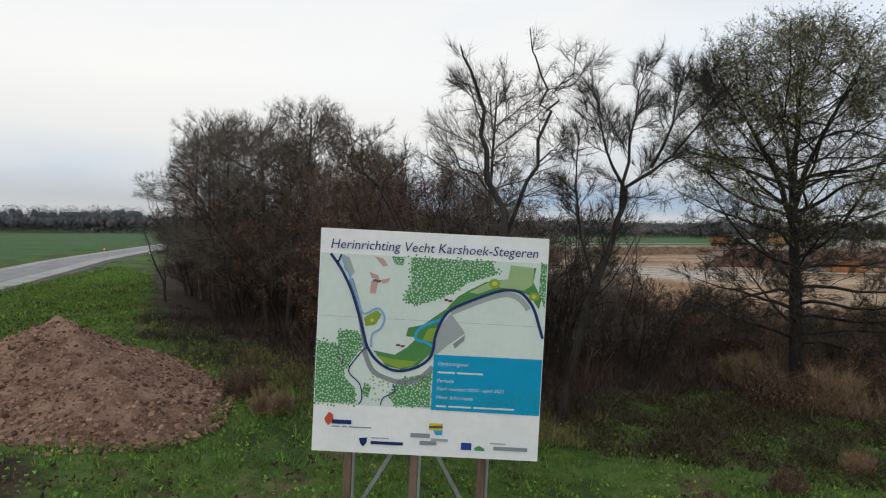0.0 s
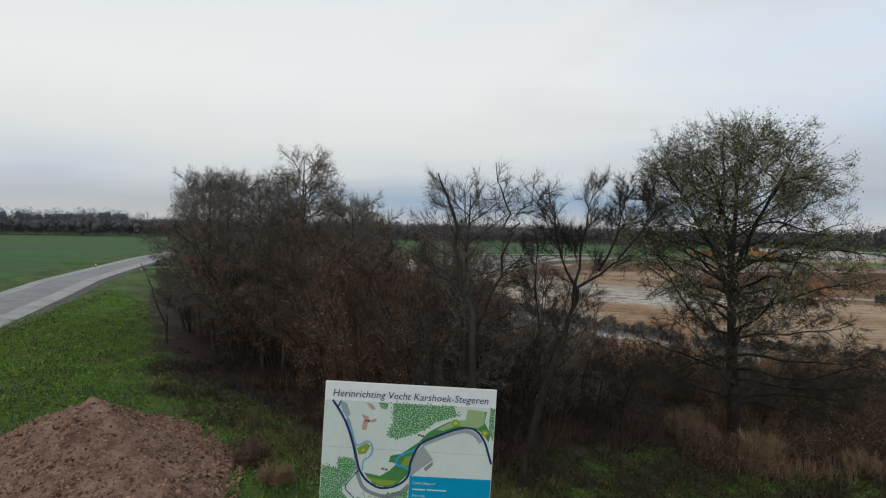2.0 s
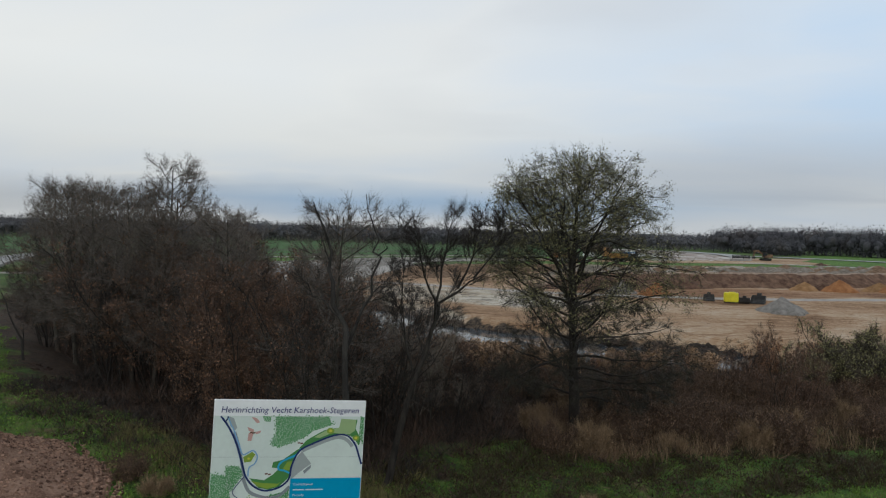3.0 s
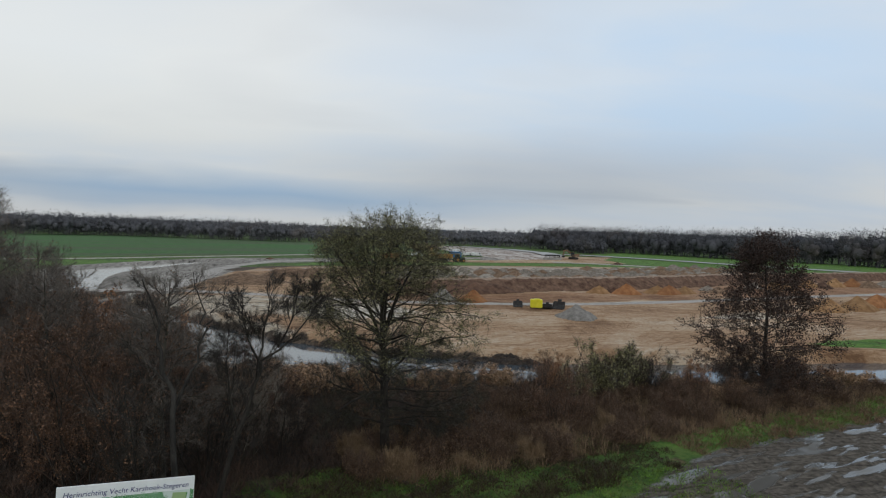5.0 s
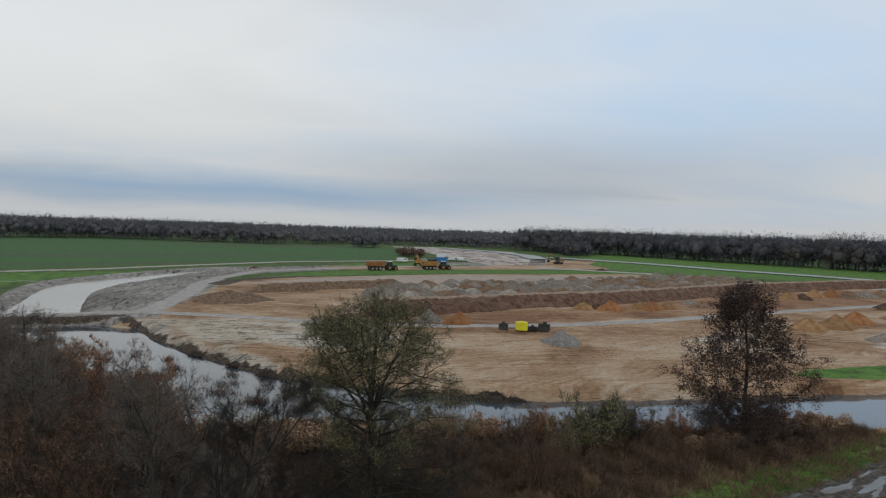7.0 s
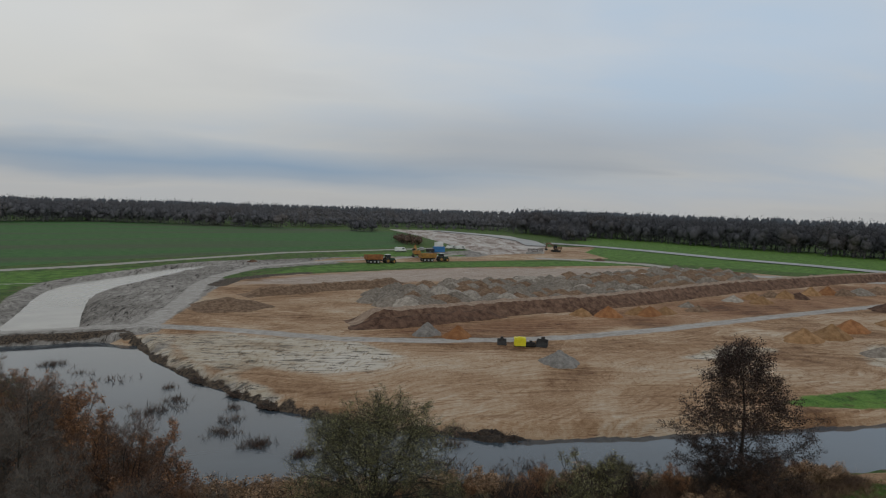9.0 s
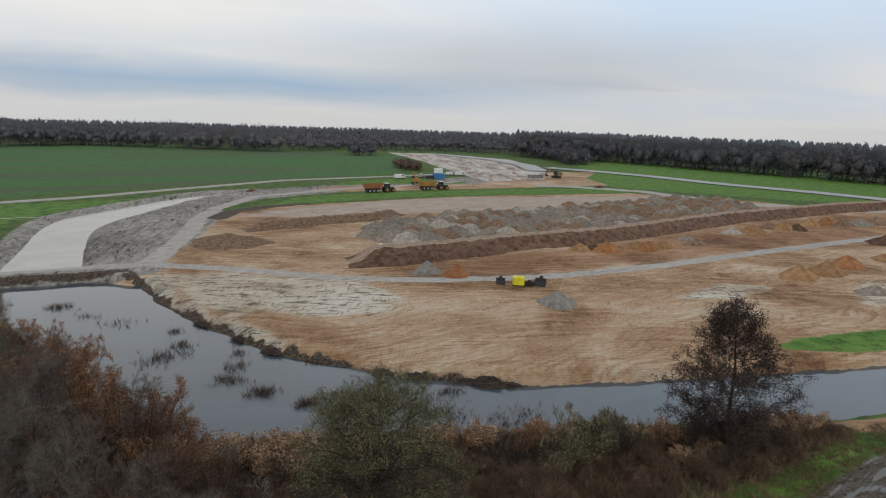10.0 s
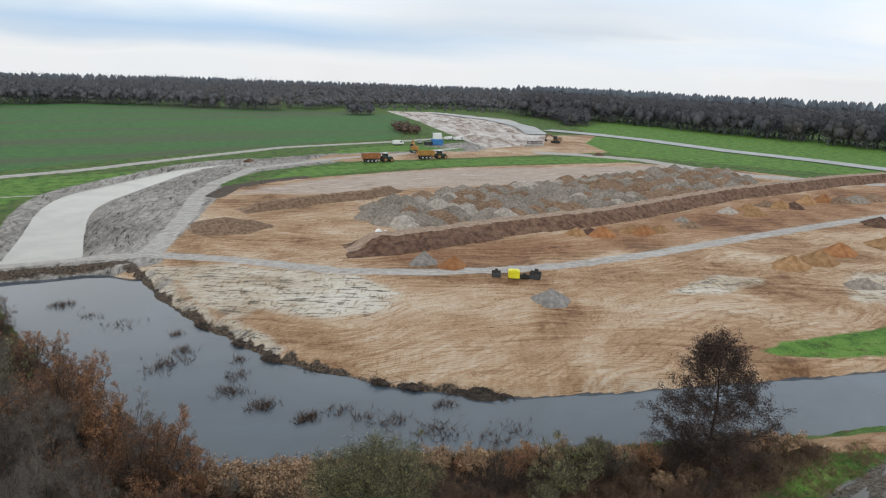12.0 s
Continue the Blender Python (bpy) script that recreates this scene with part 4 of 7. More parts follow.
for x, y, kind, s in ((8.0, 24, 2, 0.42), (13.6, 23.6, 2, 0.24), (15.6, 22.8, 1, 0.22), (18.4, 22.4, 2, 0.2), (21, 20.6, 1, 0.6), (23, 21.2, 1, 0.45), (10.0, 26, 1, 0.32), (6.2, 20.6, 2, 0.5), (7.0, 26.5, 1, 0.5), (20, 25.5, 1, 0.22), (14, 26, 2, 0.22), (16, 28, 2, 0.26), (19, 30, 1, 0.24), (22, 25, 1, 0.32), (24.5, 27.5, 2, 0.45), (28.2, 25.2, 4, 1.05), (31, 26.6, 4, 1.15), (26, 24.5, 4, 0.8), (33.5, 27, 4, 0.85), (32.5, 25, 2, 0.5), (26.5, 29, 3, 0.55), (39.6, 24.0, 2, 0.5), (43.2, 23.4, 2, 0.48), (41, 25.2, 2, 0.45), (41.2, 22.4, 2, 0.42), (42.4, 24.6, 2, 0.45), (38.4, 23.4, 2, 0.4), (37, 25.5, 3, 0.5), (37.5, 20.4, 2, 0.4), (40.2, 20.8, 1, 0.4), (42.4, 21.2, 2, 0.38), (35, 20.6, 1, 0.36), (32.4, 20.8, 1, 0.34), (29.4, 20.4, 1, 0.32), (45.5, 24, 3, 0.45), (14, 32, 3, 0.22), (18, 33, 3, 0.2), (10, 35, 3, 0.25), (7, 37, 3, 0.3), (23, 31.5, 3, 0.28), (29, 30, 3, 0.3), (48.5, 23.5, 3, 0.35), (-14.5, 38, 2, 0.8), (-16, 43, 0, 0.9)):
    plant(kind, x, y, s)


straw = tagged(shrub("withered_reed_clump", 37, 2.3, 2.0, 12, BARK_GREY, TWIG_RED, LEAF_STRAW, 0.105, 3200, 700, 0.02), "domed clump of straw-brown withered reeds on the shore", "reeds", "withered reed clumps")
for k, (x, y, s) in enumerate(((7, 38.3, 1.05), (9.3, 37, 1.0), (11.5, 36.2, 1.15), (14, 35.6, 0.95), (16.5, 34.6, 0.9), (5, 39.3, 0.9), (8, 36, 1.2), (10.2, 35.2, 1.25), (12.6, 34.6, 1.2), (6.2, 36.8, 1.1), (14.8, 33.8, 1.0), (9.0, 34, 1.15), (11.4, 33.2, 1.15), (22, 33.2, 0.9), (24.4, 31.8, 1.0), (29, 30.4, 0.95), (31.2, 29.3, 1.05), (34, 28.2, 0.85), (20, 33.5, 0.8), (36.3, 27, 0.8), (45.2, 25, 0.9), (47.4, 23.8, 0.95), (49.4, 22.9, 0.95), (51.4, 22.2, 0.8), (43.5, 22.5, 0.8), (39, 22.6, 0.85), (36.5, 23, 0.75))):
    stand(straw if k == 0 else copy_thing(straw, Matrix.Identity(4)), x, y, k * 1.7, s).scale.z *= 0.68


herb_clump = tagged(shrub("withered_herb_clump", 38, 1.5, 1.5, 12, BARK_DARK, TWIG_RED, REED_BROWN, 0.042, 4200, 1800, 0.012), "low clump of brown withered herbs on the bank", "herbs", "withered herb clumps")
pale_clump = tagged(shrub("dry_grass_tussock", 39, 1.1, 0.9, 14, BARK_GREY, REED, REED, 0.06, 900, 2600, 0.010, 0.35, 0.5, 0.55), "tussock of pale straw-coloured dry grass", "grass tussock", "dry grass tussocks")
BANK_FRONT = [(9, 18.2), (13, 17.4), (18, 17.4), (26, 18.2), (38, 18.9), (52, 20.4), (50, 23), (40, 25), (28, 27), (20, 30), (12, 28), (10, 23)]
for k, (x, y) in enumerate(scatter(BANK_FRONT, 95, 1.15, 21)):
    proto = pale_clump if k % 4 == 1 and y < 23 else herb_clump
    size = 0.6 + 0.45 * ((k * 0.618) % 1)
    stand(proto if k in (0, 1) else copy_thing(proto, Matrix.Identity(4)), x, y, k * 1.3, size)


# ---- low growth: undergrowth, reeds, grass ----
def blades(name, area, count, tall, width, mat, seed, label, category, fan=0.35, keep_out=(), clump=0.0, per=1, ragged=0.9):
    """A cover of thin tapered blades over an outline, gathered in tufts."""
    r = np.random.RandomState(seed)
    lo, hi = np.min(area, 0), np.max(area, 0)
    p = r.uniform(lo, hi, (int(count * 3.5), 2))
    ok = gap_to_area(p, area) < ragged * lumps(p, 2.5, seed + 3)
    for k in keep_out:
        ok &= gap_to_area(p, k) > 0
    if clump:
        ok &= lumps(p, clump, seed) > r.uniform(-0.9, 0.5, len(p))
    p = p[ok][:count]
    z = ground_height(p)
    keep = z > -1.15
    p, z = p[keep], z[keep]
    c = np.column_stack([p, z - 0.03]).repeat(per, 0)
    n = len(c)
    c[:, :2] += r.normal(size=(n, 2)) * 0.07
    d = r.normal(size=(n, 3)) * fan
    d[:, 2] = 1
    d /= np.linalg.norm(d, axis=1)[:, None]
    t = np.cross(d, r.normal(size=(n, 3)))
    t /= np.linalg.norm(t, axis=1)[:, None]
    swell = np.clip(0.75 + 0.55 * lumps(c[:, :2], 2.2, seed + 1) + 0.3 * lumps(c[:, :2], 0.9, seed + 2), 0.2, 1.5)
    ln = tall * r.uniform(0.35, 1.15, (n, 1)) * swell[:, None]
    v = np.stack([c - t * width / 2, c + t * width / 2, c + d * ln], 1).reshape(-1, 3)
    me = mesh_of(name, v, np.arange(n * 3).reshape(-1, 3).tolist(), mat, smooth=False)
    return tagged(new(name, me), label, category, kind="stuff")


SCRUB = [(-15, 41), (-11.5, 33), (-8, 26.5), (-4.5, 22), (-3.2, 18)] + THICKET[5:]
EAST_BANK = [(8.5, 19.0), (16, 18.6), (26, 18.8), (36, 19.2), (48, 20.0), (54, 21.2), (44, 28), (34, 31), (20, 37), (12, 38), (8.5, 39)]
blades("undergrowth", SCRUB, 18000, 1.6, 0.018, TWIG_RED, 1, "brown tangle of dead stems and brambles under the shrubs", "undergrowth", 0.7, keep_out=(EAST_BANK,), per=4)
blades("undergrowth", SCRUB, 16000, 1.3, 0.03, TWIG_DARK, 2, "dark tangle of brambles under the shrubs", "undergrowth", 0.9, keep_out=(EAST_BANK,), per=4)
blades("undergrowth", EAST_BANK, 9000, 0.75, 0.022, TWIG_RED, 21, "low brown tangle of dead stems on the river bank", "undergrowth", 0.8, per=4)
blades("undergrowth", EAST_BANK, 9000, 0.65, 0.03, TWIG_DARK, 22, "low dark tangle of brambles on the river bank", "undergrowth", 0.9, per=4)
FRONT = [(9, 17.6), (12, 16.6), (18, 16.6), (26, 17.8), (34, 18.2), (42, 18.9), (54, 20.3), (52, 23.5), (40, 26), (26, 27), (15, 27), (10, 23)]
blades("reed_bed", FRONT, 3600, 1.0, 0.016, REED, 3, "straw-coloured dead reeds along the bank", "reeds", 0.25, clump=3.2, per=7)
blades("reed_bed", FRONT, 8000, 0.7, 0.03, REED_BROWN, 4, "brown withered reeds and tall herbs", "reeds", 0.9, clump=3.0, per=6)
SHORE = [(52, 24), (44, 27.5), (34, 31), (20, 36.5), (12, 37.5), (4, 40.5), (0, 46), (-3, 47), (1, 39), (8, 34), (18, 31), (32, 27), (48, 22.5)]
blades("reed_bed", SHORE, 3000, 1.2, 0.04, LEAF_STRAW, 5, "dense straw-brown withered reeds on the shore", "reeds", 0.4, clump=3.5, per=6)
MEADOW = [(-24, 26), (-16, 5), (-6, 4), (10, 4), (24, 6), (25, 14), (14, 17.5), (8, 19), (5, 18.2), (3, 15.4), (-2.5, 15.6), (-4, 18), (-6, 21.5), (-11, 25.5), (-15, 33), (-20, 42), (-27, 44)]
blades("grass", MEADOW, 22000, 0.22, 0.02, GRASS, 6, "short wet green grass beside the road", "grass", 0.5, keep_out=(BARE_PATCH,), per=5)
blades("grass", MEADOW, 9000, 0.26, 0.022, GRASS_BRIGHT, 9, "fresh bright green grass tufts", "grass", 0.6, keep_out=(BARE_PATCH, [(2, 17), (3.5, 13.2), (8, 12.4), (14, 13), (24, 14.8), (26, 20), (16, 20.5), (8, 19.8)]), clump=1.4, per=6)
blades("grass", MEADOW, 5000, 0.32, 0.012, GRASS_DRY, 7, "dry yellow grass tussocks", "grass", 0.5, clump=4.0, per=6)


def weeds(name, area, count, size, tall, mat, seed, label, clump, keep_out=()):
    """Broad-leaved weeds: loose leaves heaped in low clumps."""
    r = np.random.RandomState(seed)
    p = r.uniform(np.min(area, 0), np.max(area, 0), (count * 5, 2))
    for k in keep_out:
        p = p[gap_to_area(p, k) > 1.2 * lumps(p, 2.0, seed + 5)]
    dense = lumps(p, clump, seed) + 0.5 * lumps(p, clump * 0.35, seed + 1)
    p, dense = p[(gap_to_area(p, area) < 0) & (dense > 0.12)][:count], None
    up = np.clip(lumps(p, clump, seed) + 0.5 * lumps(p, clump * 0.35, seed + 1), 0, 1)
    z = ground_height(p) + r.uniform(0, 1, len(p)) * tall * up
    me = flake_mesh(name, np.column_stack([p, z]), r.uniform(0.5, 1.3, len(p)) * size, mat, r, 1.3, -0.3)
    return tagged(new(name, me), label, "weeds", kind="stuff")


for k, (x, y, size) in enumerate(((-2.6, 9.2, 0.24), (2.6, 9.6, 0.3), (4.4, 10.6, 0.34), (-3.6, 13.8, 0.5), (-4.4, 14.9, 0.5), (6.4, 12.0, 0.34), (8.6, 13.4, 0.42))):
    stand(copy_thing(herb_clump if k % 3 else pale_clump, Matrix.Identity(4)), x, y, k * 2.1, size)
WEST_VERGE = [(-31, 62), (-25, 30), (-16, 14), (-13, 12), (-11.5, 20), (-13, 27), (-16, 36), (-23, 52)]
blades("grass", WEST_VERGE, 9000, 0.26, 0.03, GRASS_BRIGHT, 41, "fresh green grass on the road bank", "grass", 0.6, clump=3.0, per=5)
weeds("weeds", WEST_VERGE, 16000, 0.07, 0.35, GRASS_BRIGHT, 42, "bright green weeds on the road bank", 2.2)
weeds("weeds", WEST_VERGE, 7000, 0.07, 0.3, LEAF_BROWN, 43, "brown withered weeds on the road bank", 2.8)
HERBS = [(2, 17), (3.5, 13.2), (8, 12.4), (14, 13), (24, 14.8), (26, 20), (16, 20.5), (8, 19.8)]
weeds("weeds", MEADOW, 34000, 0.05, 0.3, GRASS_BRIGHT, 31, "bright green nettles and weeds in the grass", 1.6, (HERBS,))
weeds("weeds", HERBS, 7000, 0.05, 0.3, GRASS, 35, "green weeds among withered herbs", 1.8)
weeds("weeds", HERBS, 9000, 0.06, 0.4, LEAF_BROWN, 36, "brown withered weeds before the thicket", 1.5)
weeds("weeds", MEADOW, 26000, 0.055, 0.4, GRASS, 32, "dull green weeds in the grass", 2.0, (HERBS,))
weeds("weeds", MEADOW, 12000, 0.06, 0.3, LEAF_BROWN, 33, "brown withered leaves lying in the grass", 2.4)
weeds("leaf_litter", [(-13, 31), (-8, 21.5), (-5, 19), (-3.4, 20), (-6, 25), (-10, 32)], 5000, 0.07, 0.1, LEAF_BROWN, 34, "reddish fallen leaves at the thicket edge", 3.0)
blades("withered_herbs", HERBS, 6500, 0.5, 0.03, REED_DARK, 15, "brown withered herbs in the grass before the thicket", "herbs", 1.1, clump=3.0, per=5)
blades("withered_herbs", [(-6, 20), (-5, 15.5), (0, 13), (4, 14), (4, 16), (-2.5, 16.5), (-4, 19)], 2200, 0.5, 0.016, GRASS_DRY, 16, "yellowing herbs and tussocks beside the thicket", "herbs", 0.6, clump=2.5, per=5)
VERGE = [(26, 15), (40, 15.5), (58, 18), (58, 20.4), (44, 19.4), (26, 18.4)]
blades("grass", VERGE, 5000, 0.25, 0.024, GRASS, 8, "short green grass along a muddy track", "grass", 0.5, per=4)
blades("withered_herbs", VERGE, 2600, 0.55, 0.03, REED_BROWN, 18, "brown withered herbs beside the muddy track", "herbs", 0.8, clump=2.5, per=5)
BRAMBLES = [(-12.2, 27), (-9.6, 21.5), (-7.4, 18.6), (-5.6, 16.8), (-3.2, 15.4), (-3, 19), (-6, 23), (-10, 30)]
blades("undergrowth", BRAMBLES, 2000, 0.5, 0.025, TWIG_DARK, 19, "dark bramble tangle at the thicket edge", "undergrowth", 1.0, clump=2.5, per=5)
blades("undergrowth", BRAMBLES, 1400, 0.45, 0.025, TWIG_RED, 20, "brown dead bramble stems at the thicket edge", "undergrowth", 1.0, clump=2.5, per=4)


# ---- far woods ----
PHI = (1 + 5 ** 0.5) / 2
KNOB = np.array([(-1, PHI, 0), (1, PHI, 0), (-1, -PHI, 0), (1, -PHI, 0), (0, -1, PHI), (0, 1, PHI), (0, -1, -PHI), (0, 1, -PHI), (PHI, 0, -1), (PHI, 0, 1), (-PHI, 0, -1), (-PHI, 0, 1)]) / math.hypot(1, PHI)
KNOB_FACES = np.array([(0, 11, 5), (0, 5, 1), (0, 1, 7), (0, 7, 10), (0, 10, 11), (1, 5, 9), (5, 11, 4), (11, 10, 2), (10, 7, 6), (7, 1, 8), (3, 9, 4), (3, 4, 2), (3, 2, 6), (3, 6, 8), (3, 8, 9), (4, 9, 5), (2, 4, 11), (6, 2, 10), (8, 6, 7), (9, 8, 1)])


def woods(name, places, tall, mat, seed, label, n=40, low=0.12, knobs=8):
    """A belt of bare crowns: a trunk, a crown of uneven clumps and a fringe of twigs for each tree, one mesh."""
    r = np.random.RandomState(seed)
    p = np.asarray(places, float)
    k = len(p)
    z = ground_height(p) - 0.3
    h = tall * r.uniform(0.88, 1.0, k) * (1 + 0.10 * lumps(p, 80, seed))
    wide = h * r.uniform(0.30, 0.5, k)
    mid = np.stack([p[:, 0], p[:, 1], z + h * (0.5 + low / 2)], 1)[:, None]
    size = np.stack([wide, wide, h * (0.5 - low / 2)], 1)[:, None]
    q = r.normal(size=(k, knobs, 3))
    q /= np.linalg.norm(q, axis=2)[..., None]
    at = mid + q * r.uniform(0.0, 0.5, (k, knobs, 1)) * size
    big = wide[:, None] * r.uniform(0.2, 0.36, (k, knobs))
    v1 = at[:, :, None] + KNOB[None, None] * big[:, :, None, None] * r.uniform(0.75, 1.25, (k, knobs, 12, 1)) * (1, 1, 1.2)
    f1 = (np.arange(k * knobs)[:, None, None] * 12 + KNOB_FACES[None]).reshape(-1, 3)
    d = r.normal(size=(k, n, 3))
    d /= np.linalg.norm(d, axis=2)[..., None]
    lobes = 1 + 0.16 * np.sin(5 * d[..., :1] + 4 * d[..., 1:2] + r.uniform(0, 6.3, (k, 1, 1))) + 0.12 * np.sin(9 * d[..., 1:2] - 7 * d[..., 2:] + r.uniform(0, 6.3, (k, 1, 1)))
    root = mid + np.sign(d) * np.abs(d) ** 0.8 * size * lobes * r.uniform(0.2, 1.0, (k, n, 1)) ** 0.5
    d = d + r.normal(size=d.shape) * 0.8 + (0, 0, 0.3)
    d /= np.linalg.norm(d, axis=2)[..., None]
    t = np.cross(d, r.normal(size=d.shape))
    t /= np.linalg.norm(t, axis=2)[..., None]
    ln = (r.uniform(0.03, 0.075, (k, n)) * h[:, None] * (300 / n) ** 0.4)[..., None]
    hair = np.stack([root - t * ln * 0.26, root + t * ln * 0.26, root + d * ln], 2).reshape(-1, 3)
    w2, zero = 0.014 * h, np.zeros(k)
    foot = np.stack([p[:, 0], p[:, 1], z], 1)
    tr = np.stack([foot - np.stack([w2, -w2, zero], 1), foot + np.stack([w2, -w2, zero], 1), foot + np.stack([zero, zero, h * 0.85], 1)], 1).reshape(-1, 3)
    v1 = v1.reshape(-1, 3)
    rest = np.concatenate([hair, tr])
    f = np.concatenate([f1, np.arange(len(rest)).reshape(-1, 3) + len(v1)])
    return tagged(new(name, mesh_of(name, np.concatenate([v1, rest]), f.tolist(), mat)), label, "woodland", kind="stuff")


def pines(name, places, tall, mat, seed, label):
    """Far conifers: three ragged skirts of needles on each stem, one mesh."""
    r = np.random.RandomState(seed)
    p = np.asarray(places, float)
    k, sides, tiers = len(p), 7, 3
    z = ground_height(p) - 0.3
    h = tall * r.uniform(0.91, 1.02, k) * (1 + 0.08 * lumps(p, 60, seed))
    a = np.arange(sides) * 2 * math.pi / sides
    vs, fs, base = [], [], 0
    for tier in range(tiers):
        rad = (h * (0.32 - 0.06 * tier))[:, None] * r.uniform(0.6, 1.25, (k, sides))
        lo, hi = h * (0.12 + 0.27 * tier), h * min(0.62 + 0.2 * tier, 1.0)
        ring = np.stack([p[:, :1] + rad * np.cos(a), p[:, 1:] + rad * np.sin(a), (z + lo)[:, None] + r.uniform(-0.05, 0.05, (k, sides)) * h[:, None]], 2)
        tip = np.column_stack([p, z + hi])[:, None]
        vs.append(np.concatenate([ring, tip], 1).reshape(-1, 3))
        o = base + np.arange(k)[:, None] * (sides + 1)
        i = np.arange(sides)
        fs.append(np.stack([o + i, o + (i + 1) % sides, np.repeat(o + sides, sides, 1)], 2).reshape(-1, 3))
        base += k * (sides + 1)
    return tagged(new(name, mesh_of(name, np.concatenate(vs), np.concatenate(fs).tolist(), mat, smooth=False)), label, "woodland", kind="stuff")


def belt(edge, rows, spacing, seed):
    r = np.random.RandomState(seed)
    out = []
    for (ax, ay), (bx, by) in zip(edge[:-1], edge[1:]):
        run = math.hypot(bx - ax, by - ay)
        for k in range(max(1, int(run / spacing))):
            for row in range(rows):
                s = (k + r.uniform(0, 1)) * spacing / run
                o = row * spacing * 1.2 + r.uniform(-1.5, 1.5)
                out.append((ax + (bx - ax) * s - (by - ay) / run * o, ay + (by - ay) * s + (bx - ax) / run * o))
    return out


def fill(area, spacing, seed):
    r = np.random.RandomState(seed)
    (ax, ay), (bx, by) = np.min(area, 0), np.max(area, 0)
    gx, gy = np.meshgrid(np.arange(ax, bx, spacing), np.arange(ay, by, spacing))
    p = np.stack([gx.ravel(), gy.ravel()], 1) + r.uniform(-0.5, 0.5, (gx.size, 2)) * spacing
    return p[gap_to_area(p, area) < 0]


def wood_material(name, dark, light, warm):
    """Winter woods far off: a tone for each clump, some crowns warmer; dark and light carry the haze."""
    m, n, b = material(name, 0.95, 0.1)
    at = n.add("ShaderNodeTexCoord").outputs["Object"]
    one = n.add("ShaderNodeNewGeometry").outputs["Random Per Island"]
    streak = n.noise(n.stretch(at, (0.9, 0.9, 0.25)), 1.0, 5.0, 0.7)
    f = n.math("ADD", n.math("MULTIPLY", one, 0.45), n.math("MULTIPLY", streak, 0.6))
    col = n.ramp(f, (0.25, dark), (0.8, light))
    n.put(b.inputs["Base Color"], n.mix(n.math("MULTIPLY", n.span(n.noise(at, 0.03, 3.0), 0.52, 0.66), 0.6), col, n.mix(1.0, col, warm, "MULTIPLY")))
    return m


# distance haze is painted in: these base colours are lifted toward blue-grey
WOOD_BROWN_HAZED = wood_material("far_wood_brown_hazed", (0.088, 0.090, 0.100), (0.132, 0.130, 0.138), (1.25, 1.05, 0.85))
WOOD_EDGE_HAZED = wood_material("wood_edge_hazed", (0.066, 0.068, 0.077), (0.099, 0.099, 0.107), (1.3, 1.05, 0.8))
WOOD_PINE_HAZED = wood_material("far_wood_pine_hazed", (0.085, 0.098, 0.115), (0.135, 0.152, 0.17), (0.9, 1.0, 1.0))
LEFT_EDGE = [(-420, 360), (-330, 410), (-150, 470), (-43, 482), (-8, 518), (53, 486), (120, 450)]
RIGHT_EDGE = [(300, 420), (338, 356), (349, 310), (357, 268), (367, 220), (374, 187), (402, 100), (432, 0), (450, -120)]
woods("far_woods", belt(LEFT_EDGE[::-1], 3, 7, 1) + belt(LEFT_EDGE, 2, 7, 1), 15, WOOD_BROWN_HAZED, 1, "distant belt of bare brown woodland behind the field, haze in its colour", 330, 0.0, 8)
woods("far_woods", belt(RIGHT_EDGE, 1, 6, 2) + belt(RIGHT_EDGE[::-1], 4, 7, 3), 19, WOOD_EDGE_HAZED, 2, "distant bare woodland edge behind green meadow", 560, 0.0, 9)
woods("far_woods", belt([(262, 320), (275, 314), (292, 340), (298, 385)], 3, 5, 3), 11, WOOD_EDGE_HAZED, 3, "clump of bare trees where the canal bends", 320, 0.0, 10)
woods("far_woods", belt([(150, 402), (174, 398)], 3, 5, 4), 10.5, WOOD_EDGE_HAZED, 4, "clump of bare trees at the field corner", 320, 0.0, 10)
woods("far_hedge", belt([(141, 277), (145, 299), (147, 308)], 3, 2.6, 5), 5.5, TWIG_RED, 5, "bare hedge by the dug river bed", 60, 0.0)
woods("far_woods", belt([(120, 455), (190, 508), (290, 475), (305, 425)][::-1], 3, 7, 9), 11, WOOD_BROWN_HAZED, 9, "bare woodland edge beyond the dug river bed", 160, 0.0, 9)
woods("far_hedge", belt([(190, 452), (240, 440), (285, 420)], 2, 7, 6), 4.5, WOOD_BROWN_HAZED, 6, "low scrub along a distant ditch", 40, 0.0)
woods("far_woods", fill([(-520, 500), (-150, 510), (-8, 545), (60, 510), (130, 470), (180, 500), (330, 450), (380, 360), (395, 250), (430, 100), (480, -120), (700, -120), (640, 300), (480, 640), (100, 760), (-300, 720), (-560, 640)], 14, 7), 14.5, WOOD_BROWN_HAZED, 7, "bare brown woodland stretching into the distance, haze in its colour", 110, 0.0, 5)
pines("far_pine_woods", belt([(-640, 640), (-300, 740), (100, 780), (490, 660)][::-1], 6, 7, 8), 13.8, WOOD_PINE_HAZED, 8, "far dark pine woods along the horizon, haze in their colour")
pines("far_pine_woods", belt([(480, 660), (640, 310), (700, -140)][::-1], 6, 7, 10), 18, WOOD_PINE_HAZED, 10, "far dark pine woods along the horizon, haze in their colour")
woods("far_woods", belt([(-292, 436), (-215, 462)], 2, 9, 12), 19, WOOD_PINE_HAZED, 12, "row of tall bare trees beyond the field", 420, 0.3, 8)


